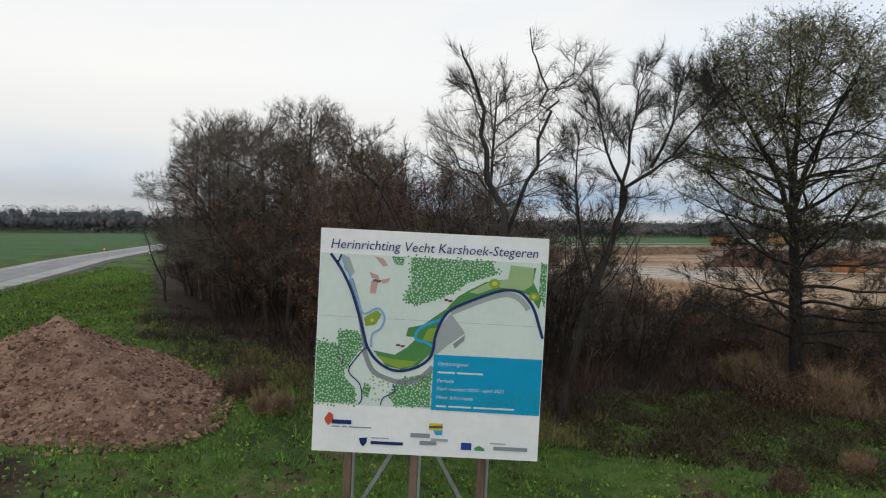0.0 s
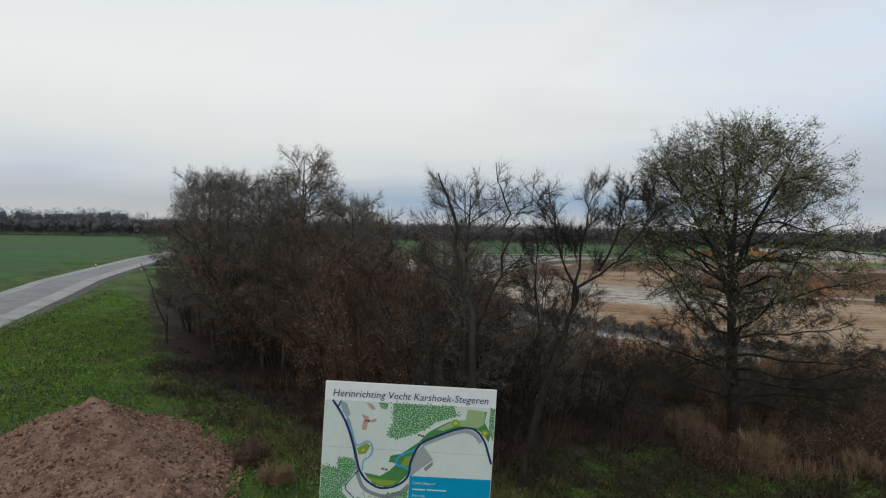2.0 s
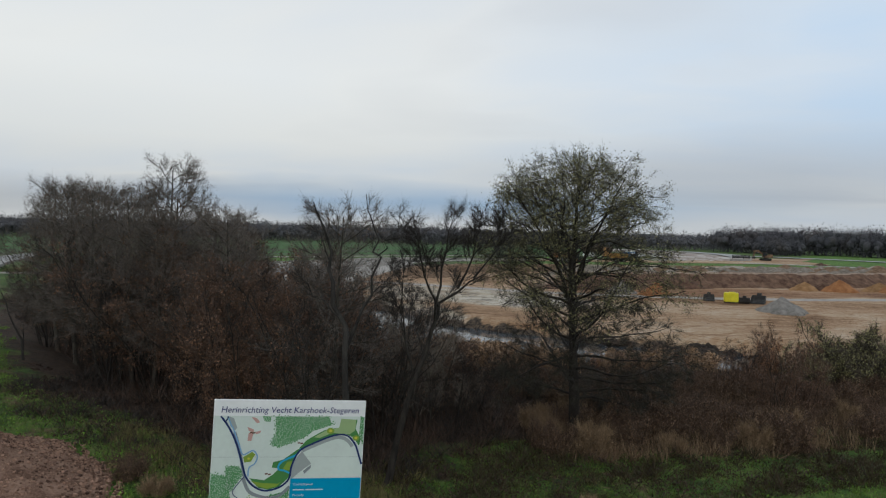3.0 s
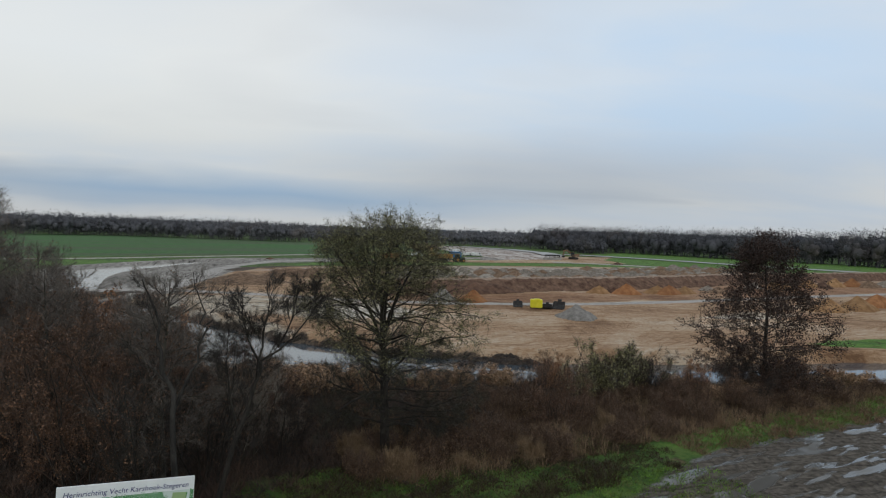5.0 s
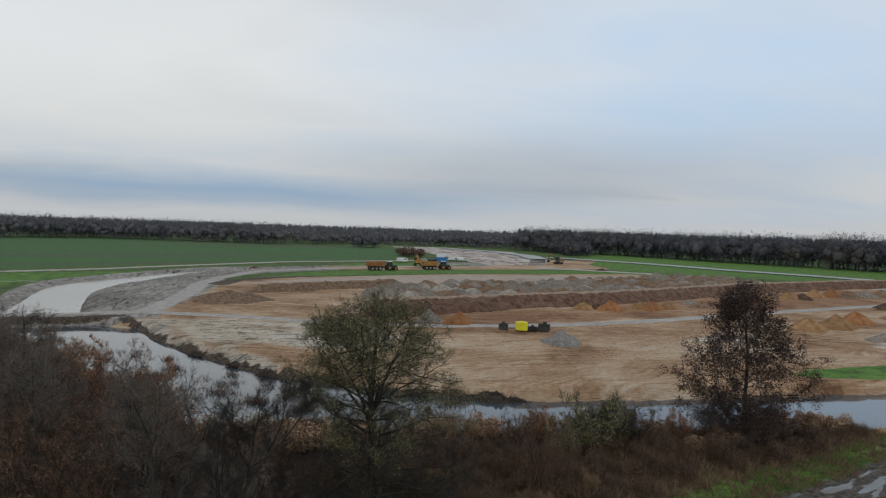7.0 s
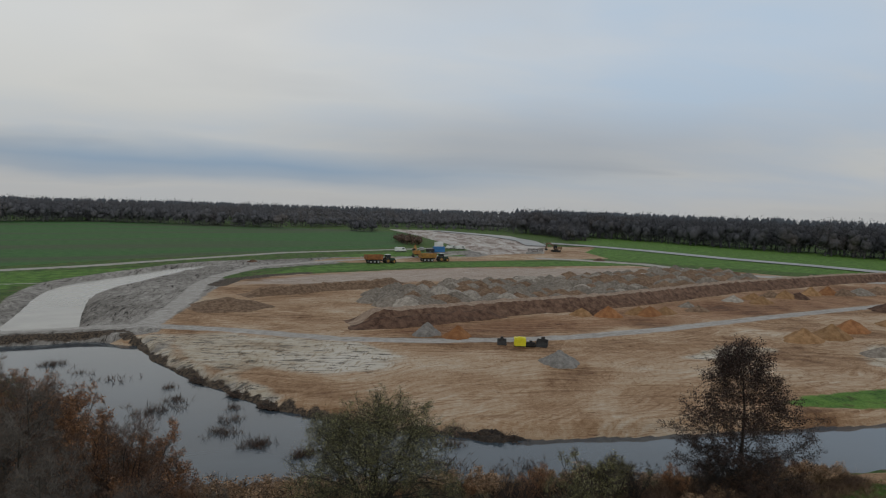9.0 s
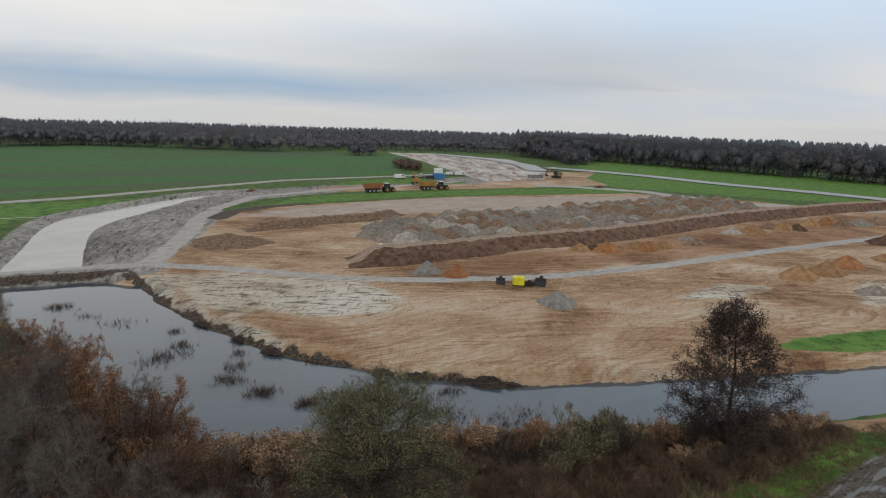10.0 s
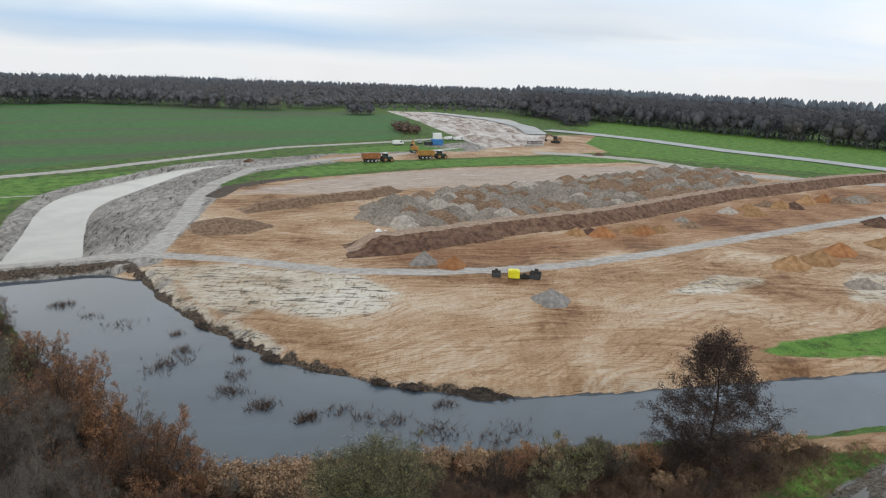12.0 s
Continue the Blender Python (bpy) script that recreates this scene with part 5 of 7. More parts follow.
# ---- road on the low bank ----
def strip_mesh(name, line, lo, hi, lift, mat, step=2.0, thick=0.12):
    """A thin slab along a line, from lo to hi metres to its right, draped on the bank."""
    pts = []
    for (ax, ay), (bx, by) in zip(line[:-1], line[1:]):
        n = max(1, int(math.hypot(bx - ax, by - ay) / step))
        pts += [(ax + (bx - ax) * i / n, ay + (by - ay) * i / n) for i in range(n)]
    p = np.array(pts + [line[-1]], float)
    for _ in range(3):
        p[1:-1] = (p[:-2] + 2 * p[1:-1] + p[2:]) / 4
    t = np.gradient(p, axis=0)
    t /= np.linalg.norm(t, axis=1)[:, None]
    side = np.stack([t[:, 1], -t[:, 0]], 1)
    a, b = p + side * lo, p + side * hi
    z = dike(p) + lift
    v = np.concatenate([np.column_stack([q, z + dz]) for q, dz in ((a, 0), (b, 0), (a, -thick), (b, -thick))])
    n = len(p)
    i = np.arange(n - 1)
    f = np.concatenate([np.stack([i + o0, i + o1, i + 1 + o1, i + 1 + o0], 1) for o0, o1 in ((0, n), (n, 3 * n), (2 * n, 0))])
    return mesh_of(name, v, f.tolist(), mat, smooth=False)


ASPHALT = mottled("wet_asphalt", (0.085, 0.085, 0.085), (0.17, 0.168, 0.165), 0.5, 0.5, 0.25, 0.006, 0.5)
CONCRETE = mottled("pale_concrete", (0.22, 0.215, 0.20), (0.36, 0.35, 0.33), 0.4, 0.6, 0.2, 0.006, 0.4)
GRIT = mottled("dark_grit", (0.05, 0.048, 0.042), (0.13, 0.12, 0.105), 1.5, 0.9, 0.5, 0.03)
road = tagged(new("road", strip_mesh("road", ROAD, -1.7, 1.6, 0.07, ASPHALT)), "wet grey asphalt lane on a low bank", "road", kind="structure")
for lo, hi in ((-3.0, -1.71), (1.61, 3.2)):
    verge = part("verge_slab", strip_mesh("verge_slab", ROAD, lo, hi, 0.09, CONCRETE), road, "pale concrete edge strip")
part("grit_edge", strip_mesh("grit_edge", ROAD, 3.21, 4.2, 0.05, GRIT), road, "dark gravel shoulder")


def box(bm, sx, sy, sz, x, y, z, turn=None, bevel=0.0):
    m = Matrix.Translation((x, y, z)) @ (Euler(turn).to_matrix().to_4x4() if turn else Matrix.Identity(4)) @ Matrix.Diagonal((sx, sy, sz, 1))
    made = bmesh.ops.create_cube(bm, size=1, matrix=m)["verts"]
    if bevel:
        edges = list({e for v in made for e in v.link_edges})
        bmesh.ops.bevel(bm, geom=edges, offset=bevel, segments=2, affect="EDGES")


def drum(bm, r, length, x, y, z, way="Y", sides=18, r2=None):
    turn = {"X": Euler((0, math.pi / 2, 0)), "Y": Euler((math.pi / 2, 0, 0)), "Z": Euler((0, 0, 0))}[way]
    m = Matrix.Translation((x, y, z)) @ turn.to_matrix().to_4x4()
    bmesh.ops.create_cone(bm, cap_ends=True, segments=sides, radius1=r, radius2=r if r2 is None else r2, depth=length, matrix=m)


def solid(name, parent, mat, boxes=(), drums=(), bevel=0.0, label=""):
    bm = bmesh.new()
    for b in boxes:
        box(bm, *b[:6], b[6] if len(b) > 6 else None, bevel)
    for d in drums:
        drum(bm, *d)
    return part(name, bm, parent, label, mat)


PAINT_RED = mottled("marker_red", (0.30, 0.03, 0.025), (0.45, 0.05, 0.04), 8, 0.4, 0)
PAINT_WHITE = mottled("paint_white", (0.62, 0.62, 0.60), (0.78, 0.78, 0.76), 3, 0.4, 0.05)
for x, y in ((-49, 95), (-41.5, 93)):
    post = tagged(empty("marker_post"), "red and white striped marker post at the road edge", "road marker", "road markers")
    post.location = (x, y, height_at(x, y))
    for i in range(4):
        solid("band", post, PAINT_RED if i % 2 else PAINT_WHITE, [(0.16, 0.05, 0.24, 0, 0, 0.12 + i * 0.24)], bevel=0.01)


# ---- heaps ----
def heap_mesh(name, seed, rx, ry, h, mat, rough=0.12, peak=1.15, step=None):
    """A dumped heap: a slumped cone with an uneven skirt and lumps."""
    r = np.random.RandomState(seed)
    rings, spokes = (14, 40) if not step else step
    ph = r.uniform(0, 6.28, 5)
    v = [(0, 0, h)]
    for i in range(1, rings + 1):
        s = i / rings
        for k in range(spokes):
            a = 2 * math.pi * k / spokes
            edge = 1 + 0.10 * math.sin(2 * a + ph[0]) + 0.08 * math.sin(3 * a + ph[1]) + 0.05 * math.sin(7 * a + ph[2])
            z = h * ((1 - s ** peak) * (1 - 0.25 * s * (1 - s)) if s < 1 else -0.06)
            lump = rough * h * (1 - 0.6 * s) * (noise.noise(Vector((math.cos(a) * s * 3 + seed, math.sin(a) * s * 3, 0.3))) + 0.6 * noise.noise(Vector((math.cos(a) * s * 8, math.sin(a) * s * 8 + seed, 1.3))))
            v.append((rx * s * edge * math.cos(a), ry * s * edge * math.sin(a), z + lump))
    f = [(0, 1 + k, 1 + (k + 1) % spokes) for k in range(spokes)]
    for i in range(rings - 1):
        for k in range(spokes):
            a, b = 1 + i * spokes + k, 1 + i * spokes + (k + 1) % spokes
            f.append((a, a + spokes, b + spokes, b))
    return mesh_of(name, v, f, mat)


def soil(name, dark, light, scale=0.8, bump=0.45):
    return mottled(name, dark, light, scale, 0.95, bump, 0.08, 0.15, vary=0.14)


RUBBLE = soil("brick_rubble", (0.10, 0.056, 0.038), (0.25, 0.16, 0.115), 2.0)
OCHRE = soil("ochre_sand", (0.19, 0.105, 0.048), (0.33, 0.198, 0.098))
ORANGE_SAND = soil("orange_sand", (0.195, 0.085, 0.036), (0.32, 0.155, 0.068))
GREY_SPOIL = soil("grey_spoil", (0.125, 0.105, 0.083), (0.265, 0.23, 0.19), 1.4)
PALE_SPOIL = soil("pale_spoil", (0.195, 0.17, 0.138), (0.37, 0.33, 0.28), 1.4)
BROWN_SPOIL = soil("brown_spoil", (0.115, 0.072, 0.045), (0.25, 0.17, 0.112), 1.4)
DARK_SPOIL = soil("dark_topsoil", (0.055, 0.032, 0.022), (0.16, 0.095, 0.065))
GRAVEL_GREY = soil("grey_gravel", (0.15, 0.14, 0.125), (0.28, 0.26, 0.235), 1.5)


def put_heap(name, label, x, y, rx, ry, h, mat, seed, turn=0.0, group="", rough=0.14, peak=1.15):
    ob = tagged(new(name, heap_mesh(name, seed, rx, ry, h, mat, rough, peak)), label, "mound", group)
    ob.location, ob.rotation_euler = (x, y, height_at(x, y)), (0, 0, turn)
    return ob


rubble = put_heap("rubble_heap", "large heap of crushed reddish brick rubble on grass", -8.6, 14.6, 3.9, 3.9, 1.85, RUBBLE, 3, 0.3, rough=0.10, peak=0.95)
rubble.location.z = 1.15
for x, y, rx, ry, h, mat, seed, label in (
    (49.5, 80, 2.4, 2.0, 1.9, ORANGE_SAND, 11, "small heap of orange sand beside the haul road"),
    (46.3, 84, 2.4, 2.0, 2.0, GRAVEL_GREY, 12, "small heap of grey gravel beside the haul road"),
    (54.6, 61, 3.0, 2.5, 1.7, GRAVEL_GREY, 13, "low heap of grey gravel on the sand"),
    (80, 108, 3.0, 2.4, 2.4, DARK_SPOIL, 14, "dark red-brown earth heap on the bank"),
    (83.6, 91.0, 2.4, 1.8, 1.5, OCHRE, 100, "ochre sand heap at the foot of the earth bank"),
    (86.7, 90.7, 2.2, 1.7, 1.3, DARK_SPOIL, 101, "dark red-brown earth heap at the foot of the earth bank"),
    (87.9, 88.3, 2.9, 2.2, 2.0, ORANGE_SAND, 102, "orange sand heap at the foot of the earth bank"),
    (96.1, 88.4, 3.0, 2.2, 1.7, OCHRE, 103, "ochre sand heap at the foot of the earth bank"),
    (97.6, 87.0, 3.2, 2.4, 1.8, ORANGE_SAND, 104, "orange sand heap at the foot of the earth bank"),
    (102.3, 87.1, 2.8, 2.1, 1.5, OCHRE, 105, "ochre sand heap at the foot of the earth bank"),
    (115.0, 92.7, 2.4, 1.8, 1.2, GREY_SPOIL, 106, "grey sand heap at the foot of the earth bank"),
    (112.5, 87.8, 3.0, 2.2, 1.2, BROWN_SPOIL, 107, "brown soil heap at the foot of the earth bank"),
    (134.3, 95.9, 3.0, 2.2, 1.4, PALE_SPOIL, 108, "pale sand heap at the foot of the earth bank"),
    (142.5, 96.7, 3.2, 2.4, 1.7, OCHRE, 109, "ochre sand heap at the foot of the earth bank"),
    (139.3, 92.1, 3.6, 2.7, 1.6, OCHRE, 110, "ochre sand heap at the foot of the earth bank"),
    (151.5, 98.1, 3.2, 2.4, 1.7, BROWN_SPOIL, 111, "brown soil heap at the foot of the earth bank"),
    (153.7, 96.0, 3.4, 2.5, 2.0, OCHRE, 112, "ochre sand heap at the foot of the earth bank"),
    (157.0, 94.3, 3.4, 2.5, 1.6, DARK_SPOIL, 113, "dark red-brown earth heap at the foot of the earth bank"),
    (167.4, 97.9, 3.6, 2.7, 2.2, OCHRE, 114, "ochre sand heap at the foot of the earth bank"),
    (174.0, 97.4, 3.6, 2.7, 2.2, ORANGE_SAND, 115, "orange sand heap at the foot of the earth bank"),
    (177.3, 94.9, 3.8, 2.8, 1.8, BROWN_SPOIL, 116, "brown soil heap at the foot of the earth bank"),
    (183.2, 94.0, 4.2, 3.2, 2.0, GREY_SPOIL, 117, "grey sand heap at the foot of the earth bank"),
    (191.2, 94.1, 4.4, 3.3, 2.0, BROWN_SPOIL, 118, "brown soil heap at the foot of the earth bank"),
    (105, 59.5, 4.4, 3.0, 2.1, OCHRE, 24, "broad ochre sand heap on the sandy ground"),
    (113, 59.5, 4.0, 3.0, 2.3, OCHRE, 25, "ochre sand heap on the sandy ground"),
    (122, 61.5, 3.8, 3.0, 2.3, ORANGE_SAND, 26, "orange sand heap on the sandy ground"),
    (106, 47.5, 3.2, 2.6, 1.3, GREY_SPOIL, 27, "dark grey heap of clay on the sandy ground"),
    (158, 74, 4.5, 3.4, 2.0, DARK_SPOIL, 28, "dark brown heap beside the haul road"),
    (138, 62, 4.0, 3.0, 1.6, OCHRE, 29, "ochre sand heap on the sandy ground"),
    (22, 119, 8.5, 6.5, 1.9, BROWN_SPOIL, 30, "low dark mound of topsoil inside the track bend"),
    (180, 194, 3.0, 2.0, 1.0, DARK_SPOIL, 34, "dark heap on the green strip"),
    (46, 209, 2.2, 1.2, 0.8, DARK_SPOIL, 35, "small dark heap beside the track"),
):
    put_heap("earth_mound", label, x, y, rx, ry, h, mat, seed)

ROOTS = mottled("wet_roots", (0.014, 0.012, 0.010), (0.07, 0.052, 0.038), 2.0, 0.8, 0.9, 0.1)
for i, (x, y, rx, ry, h) in enumerate(((32.5, 43.2, 3.4, 1.4, 1.1), (30.3, 44.6, 1.6, 0.9, 0.6), (26.5, 47.4, 1.3, 0.7, 0.5), (24, 49.6, 1.1, 0.6, 0.4), (15.6, 59.6, 1.5, 0.8, 0.6), (13.2, 65, 1.2, 0.6, 0.5), (10.3, 72.3, 1.6, 0.8, 0.5), (18.4, 55.6, 1.0, 0.5, 0.4))):
    root = tagged(empty("root_tangle"), "dark tangle of dredged roots and mud at the water edge", "debris", "dredged root tangles")
    part("mud_core", heap_mesh("mud_core", 70 + i, rx, ry, h * 0.7, ROOTS, 0.9, 1.3, (12, 30)), root)
    rr = np.random.RandomState(80 + i)
    lines = []
    for k in range(int(70 * rx)):
        a = rr.uniform(0, 6.28)
        q = math.sqrt(rr.uniform(0.0, 1.0))
        b_ = a + rr.uniform(-1.2, 1.2)
        way_ = np.array((math.cos(b_) * rx / ry, math.sin(b_), rr.uniform(-0.1, 1.0)))
        lines.append(stem((math.cos(a) * rx * q, math.sin(a) * ry * q, h * (1 - q) * 0.6 - 0.05), way_ / np.linalg.norm(way_), rr.uniform(0.35, 1.0), 0.035, 0.010, rr, 4, 0.35, -0.04))
    fuzz("root_fringe", tube_mesh("root_fringe", lines, TWIG_RED, 4), root)
    root.location, root.rotation_euler = (x, y, height_at(x, y) - 0.05), (0, 0, -0.75 if i < 6 else -1.1)

SPOIL = [(49, 119), (66, 135), (94, 140), (128, 144), (170, 152), (196, 146), (180, 122), (146, 114), (92, 107), (69, 106), (53, 108)]
protos = [heap_mesh("spoil_mound", 60 + i, 3.3, 3.0, 1.9, m, 0.22, 1.6, step=(8, 20)) for i, m in enumerate((GREY_SPOIL, GREY_SPOIL, PALE_SPOIL, BROWN_SPOIL, GREY_SPOIL, BROWN_SPOIL, BROWN_SPOIL, GREY_SPOIL))]
tone = ("grey", "grey", "pale grey", "brown", "grey", "brown", "brown", "grey")
r = np.random.RandomState(8)
for x, y in scatter(SPOIL, 260, 2.5, 9):
    hue = float(lumps(np.array([(x, y)]), 14.0, 5)[0]) + r.uniform(-0.2, 0.2) - 0.006 * (x - 80)
    k = int(r.choice((2, 0, 4)) if hue > 0.22 else r.choice((0, 1, 4, 7, 2)) if hue > -0.25 else r.choice((3, 5, 6, 7)))
    ob = tagged(new("spoil_mound", protos[k]), tone[k] + " tipped heap of dug soil among many", "mound", "tipped spoil mounds")
    s = r.uniform(0.75, 1.2)
    ob.location, ob.rotation_euler, ob.scale = (x, y, 0.0), (0, 0, r.uniform(0, 6.28)), (s * 1.15, s, s * r.uniform(0.8, 1.15))


def bank_mesh(name, line, half, high, flat, mat, seed, step=0.8):
    """A long earth bank: sloped sides, a flat crown and clods."""
    pts = []
    for (ax, ay), (bx, by) in zip(line[:-1], line[1:]):
        n = max(1, int(math.hypot(bx - ax, by - ay) / step))
        pts += [(ax + (bx - ax) * i / n, ay + (by - ay) * i / n) for i in range(n)]
    p = np.array(pts + [line[-1]], float)
    for _ in range(6):
        p[1:-1] = (p[:-2] + 2 * p[1:-1] + p[2:]) / 4
    t = np.gradient(p, axis=0)
    t /= np.linalg.norm(t, axis=1)[:, None]
    side = np.stack([t[:, 1], -t[:, 0]], 1)
    off = np.linspace(-half, half, 19)
    v = []
    n = len(p)
    ends = ease(np.minimum(np.arange(n), np.arange(n)[::-1]) * step, 0, 5)
    for o in off:
        q = p + side * o
        z = high * float(np.clip((half - abs(o)) / (half - flat), 0, 1)) * ends
        z = z + ends * (0.24 * lumps(q, 3.0, seed) + 0.16 * lumps(q, 1.1, seed + 1)) * (1.0 if abs(o) < half else 0) - (0.1 if abs(o) >= half else 0)
        v.append(np.column_stack([q, z]))
    v = np.stack(v, 1).reshape(-1, 3)
    m = len(off)
    i = (np.arange(n - 1)[:, None] * m + np.arange(m - 1)[None]).ravel()
    f = np.stack([i, i + m, i + m + 1, i + 1], 1)
    across = (off[:-1] + off[1:])[i % m] / 2
    root = empty(name)
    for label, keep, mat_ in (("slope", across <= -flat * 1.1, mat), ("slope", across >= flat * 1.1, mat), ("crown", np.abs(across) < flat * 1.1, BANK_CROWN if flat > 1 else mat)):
        used_, faces = np.unique(f[keep], return_inverse=True)
        part(label, mesh_of(label, v[used_], faces.reshape(-1, 4).tolist(), mat_), root)
    return root


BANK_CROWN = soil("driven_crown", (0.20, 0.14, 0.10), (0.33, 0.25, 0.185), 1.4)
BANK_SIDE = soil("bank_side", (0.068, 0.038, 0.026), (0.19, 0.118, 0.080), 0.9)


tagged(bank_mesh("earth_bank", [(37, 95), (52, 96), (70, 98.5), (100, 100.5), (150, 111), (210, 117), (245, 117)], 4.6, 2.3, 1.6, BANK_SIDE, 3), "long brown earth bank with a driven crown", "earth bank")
tagged(bank_mesh("earth_bank", [(27, 132), (45, 137), (60, 140), (70, 147)], 3.2, 1.6, 0.5, BROWN_SPOIL, 5), "low brown earth bank beside the tipped heaps", "earth bank")
tagged(bank_mesh("soil_bank", [(36, 92.8), (45, 91.8), (56, 93.4), (68, 95)], 2.2, 1.5, 0.3, DARK_SPOIL, 6), "dark topsoil thrown against the earth bank", "earth bank")

# brick pieces on and around the rubble heap
r = np.random.RandomState(12)
count = 0
shard = bpy.data.meshes.new("brick")
bm = bmesh.new()
box(bm, 0.14, 0.09, 0.06, 0, 0, 0)
for q in bm.verts:
    q.co += Vector(r.uniform(-0.018, 0.018, 3))
bm.to_mesh(shard), bm.free()
BRICK = mottled("broken_brick", (0.13, 0.06, 0.038), (0.31, 0.185, 0.13), 4, 0.9, 0.3, 0.01, vary=0.4)
shard.materials.append(BRICK)
hm = [tuple(q.co) for q in rubble.data.vertices]
hv = np.array(hm)
picks = []
bits_v, bits_f = [], []
cube = np.array([(-1, -1, -1), (1, -1, -1), (1, 1, -1), (-1, 1, -1), (-1, -1, 1), (1, -1, 1), (1, 1, 1), (-1, 1, 1)], float)
quads = np.array([(0, 3, 2, 1), (4, 5, 6, 7), (0, 1, 5, 4), (1, 2, 6, 5), (2, 3, 7, 6), (3, 0, 4, 7)])
for i in range(9500):
    s = math.sqrt(r.uniform(0.0, 1.12))
    a = r.uniform(0, 6.28)
    fr, fk = min(max(s * 14, 1.0), 13.99), a / 6.2832 * 40
    ring, k = int(fr), int(fk) % 40
    q0, q1 = hv[1 + (ring - 1) * 40 + k], hv[1 + (ring - 1) * 40 + (k + 1) % 40]
    q2, q3 = hv[1 + ring * 40 + k], hv[1 + ring * 40 + (k + 1) % 40]
    u_, v_ = fk - int(fk), fr - ring
    at = (q0 * (1 - u_) + q1 * u_) * (1 - v_) + (q2 * (1 - u_) + q3 * u_) * v_
    if s > 1:
        at = np.array((at[0] * s, at[1] * s, 0.0))
    size = (0.010 + 0.026 * r.uniform(0, 1) ** 2) * (1.35 if s > 0.75 else 1.0)
    m = np.array(Euler(r.uniform(0, 6.28, 3)).to_matrix())
    if i < 300:
        ob = new("brick", shard)
        ob.parent = rubble
        ob.location, ob.rotation_euler, ob.scale = at, r.uniform(0, 6.28, 3), (size * 14,) * 3
    else:
        bits_v.append((cube * r.uniform(0.6, 1.3, 3) * size) @ m.T + at)
        bits_f.append(quads + 8 * len(bits_f))
BRICK_BITS = leafy("brick_bits", (0.06, 0.033, 0.023), (0.27, 0.165, 0.115), 0.9)
tagged(part("rubble", mesh_of("rubble", np.concatenate(bits_v), np.concatenate(bits_f).tolist(), BRICK_BITS, smooth=False), rubble), kind="stuff")


# ---- plants standing in the river ----
r = np.random.RandomState(14)
spots = []
for x, y, wide, n in ((-5, 87, 1.4, 60), (5, 63, 2.0, 90), (7, 66, 1.2, 40), (7, 71, 0.8, 25), (10, 54, 1.4, 60), (11, 57, 1.3, 40), (12, 50, 1.2, 90), (15, 46, 1.0, 90), (18, 46, 1.2, 30), (22, 42, 1.4, 40), (28, 43, 1.0, 40), (20, 44, 1.2, 30), (-2, 81, 1.2, 20), (12, 61, 1.0, 25), (1, 77, 2.0, 25), (25, 39, 2.2, 80), (30, 36, 2.4, 60)):
    spots.append(np.column_stack([r.normal(x, wide * 0.6, n), r.normal(y, wide * 0.45, n)]))
spots = np.concatenate(spots).repeat(5, 0)
c = np.column_stack([spots + r.normal(size=spots.shape) * 0.08, np.full(len(spots), -1.14)])
d = r.normal(size=c.shape) * (0.55, 0.55, 0.0) + (0, 0, 0.8)
d /= np.linalg.norm(d, axis=1)[:, None]
t = np.cross(d, r.normal(size=d.shape))
t /= np.linalg.norm(t, axis=1)[:, None]
v = np.stack([c - t * 0.02, c + t * 0.02, c + d * r.uniform(0.25, 1.05, (len(c), 1))], 1).reshape(-1, 3)
tagged(new("water_plants", mesh_of("water_plants", v, np.arange(len(v)).reshape(-1, 3).tolist(), TWIG_RED, smooth=False)), "drowned tufts of dead rushes in the river", "water plants", kind="stuff")


# ---- information board ----
from mathutils.geometry import tessellate_polygon

WIDE, HIGH = 2.82, 2.78
board = tagged(empty("information_board"), "large white project board with a printed river map on wooden posts", "sign")
board.location = (-0.15, 8.12, 3.55)
board.rotation_euler = (0, radians(2.4), 0)
PRINT = {}


def ink(name, r_, g_, b_):
    if name not in PRINT:
        PRINT[name] = mottled("print_" + name, (r_ * 0.92, g_ * 0.92, b_ * 0.92), (r_, g_, b_), 1.5, 0.4, 0.0)
    return PRINT[name]


def spot(u, v, layer):
    return ((u - 50) / 100 * WIDE, -0.0165 - 0.0013 * layer, (50 - v) / 100 * HIGH)


def shape(name, pts, layer, mat, parent):
    v = [Vector(spot(u, w_, layer)) for u, w_ in pts]
    me = mesh_of(name, [tuple(q) for q in v], [tuple(t) for t in tessellate_polygon([[Vector((q.x, q.z, 0)) for q in v]])], mat, smooth=False)
    return part(name, me, parent)


def smooth_line(pts, n=5):
    out = []
    for i in range(len(pts) - 1):
        p0, p1, p2, p3 = (np.array(pts[min(max(k, 0), len(pts) - 1)], float) for k in (i - 1, i, i + 1, i + 2))
        for s in range(n):
            t = s / n
            out.append(tuple(0.5 * (2 * p1 + (p2 - p0) * t + (2 * p0 - 5 * p1 + 4 * p2 - p3) * t * t + (3 * p1 - p0 - 3 * p2 + p3) * t ** 3)))
    return out + [tuple(pts[-1])]


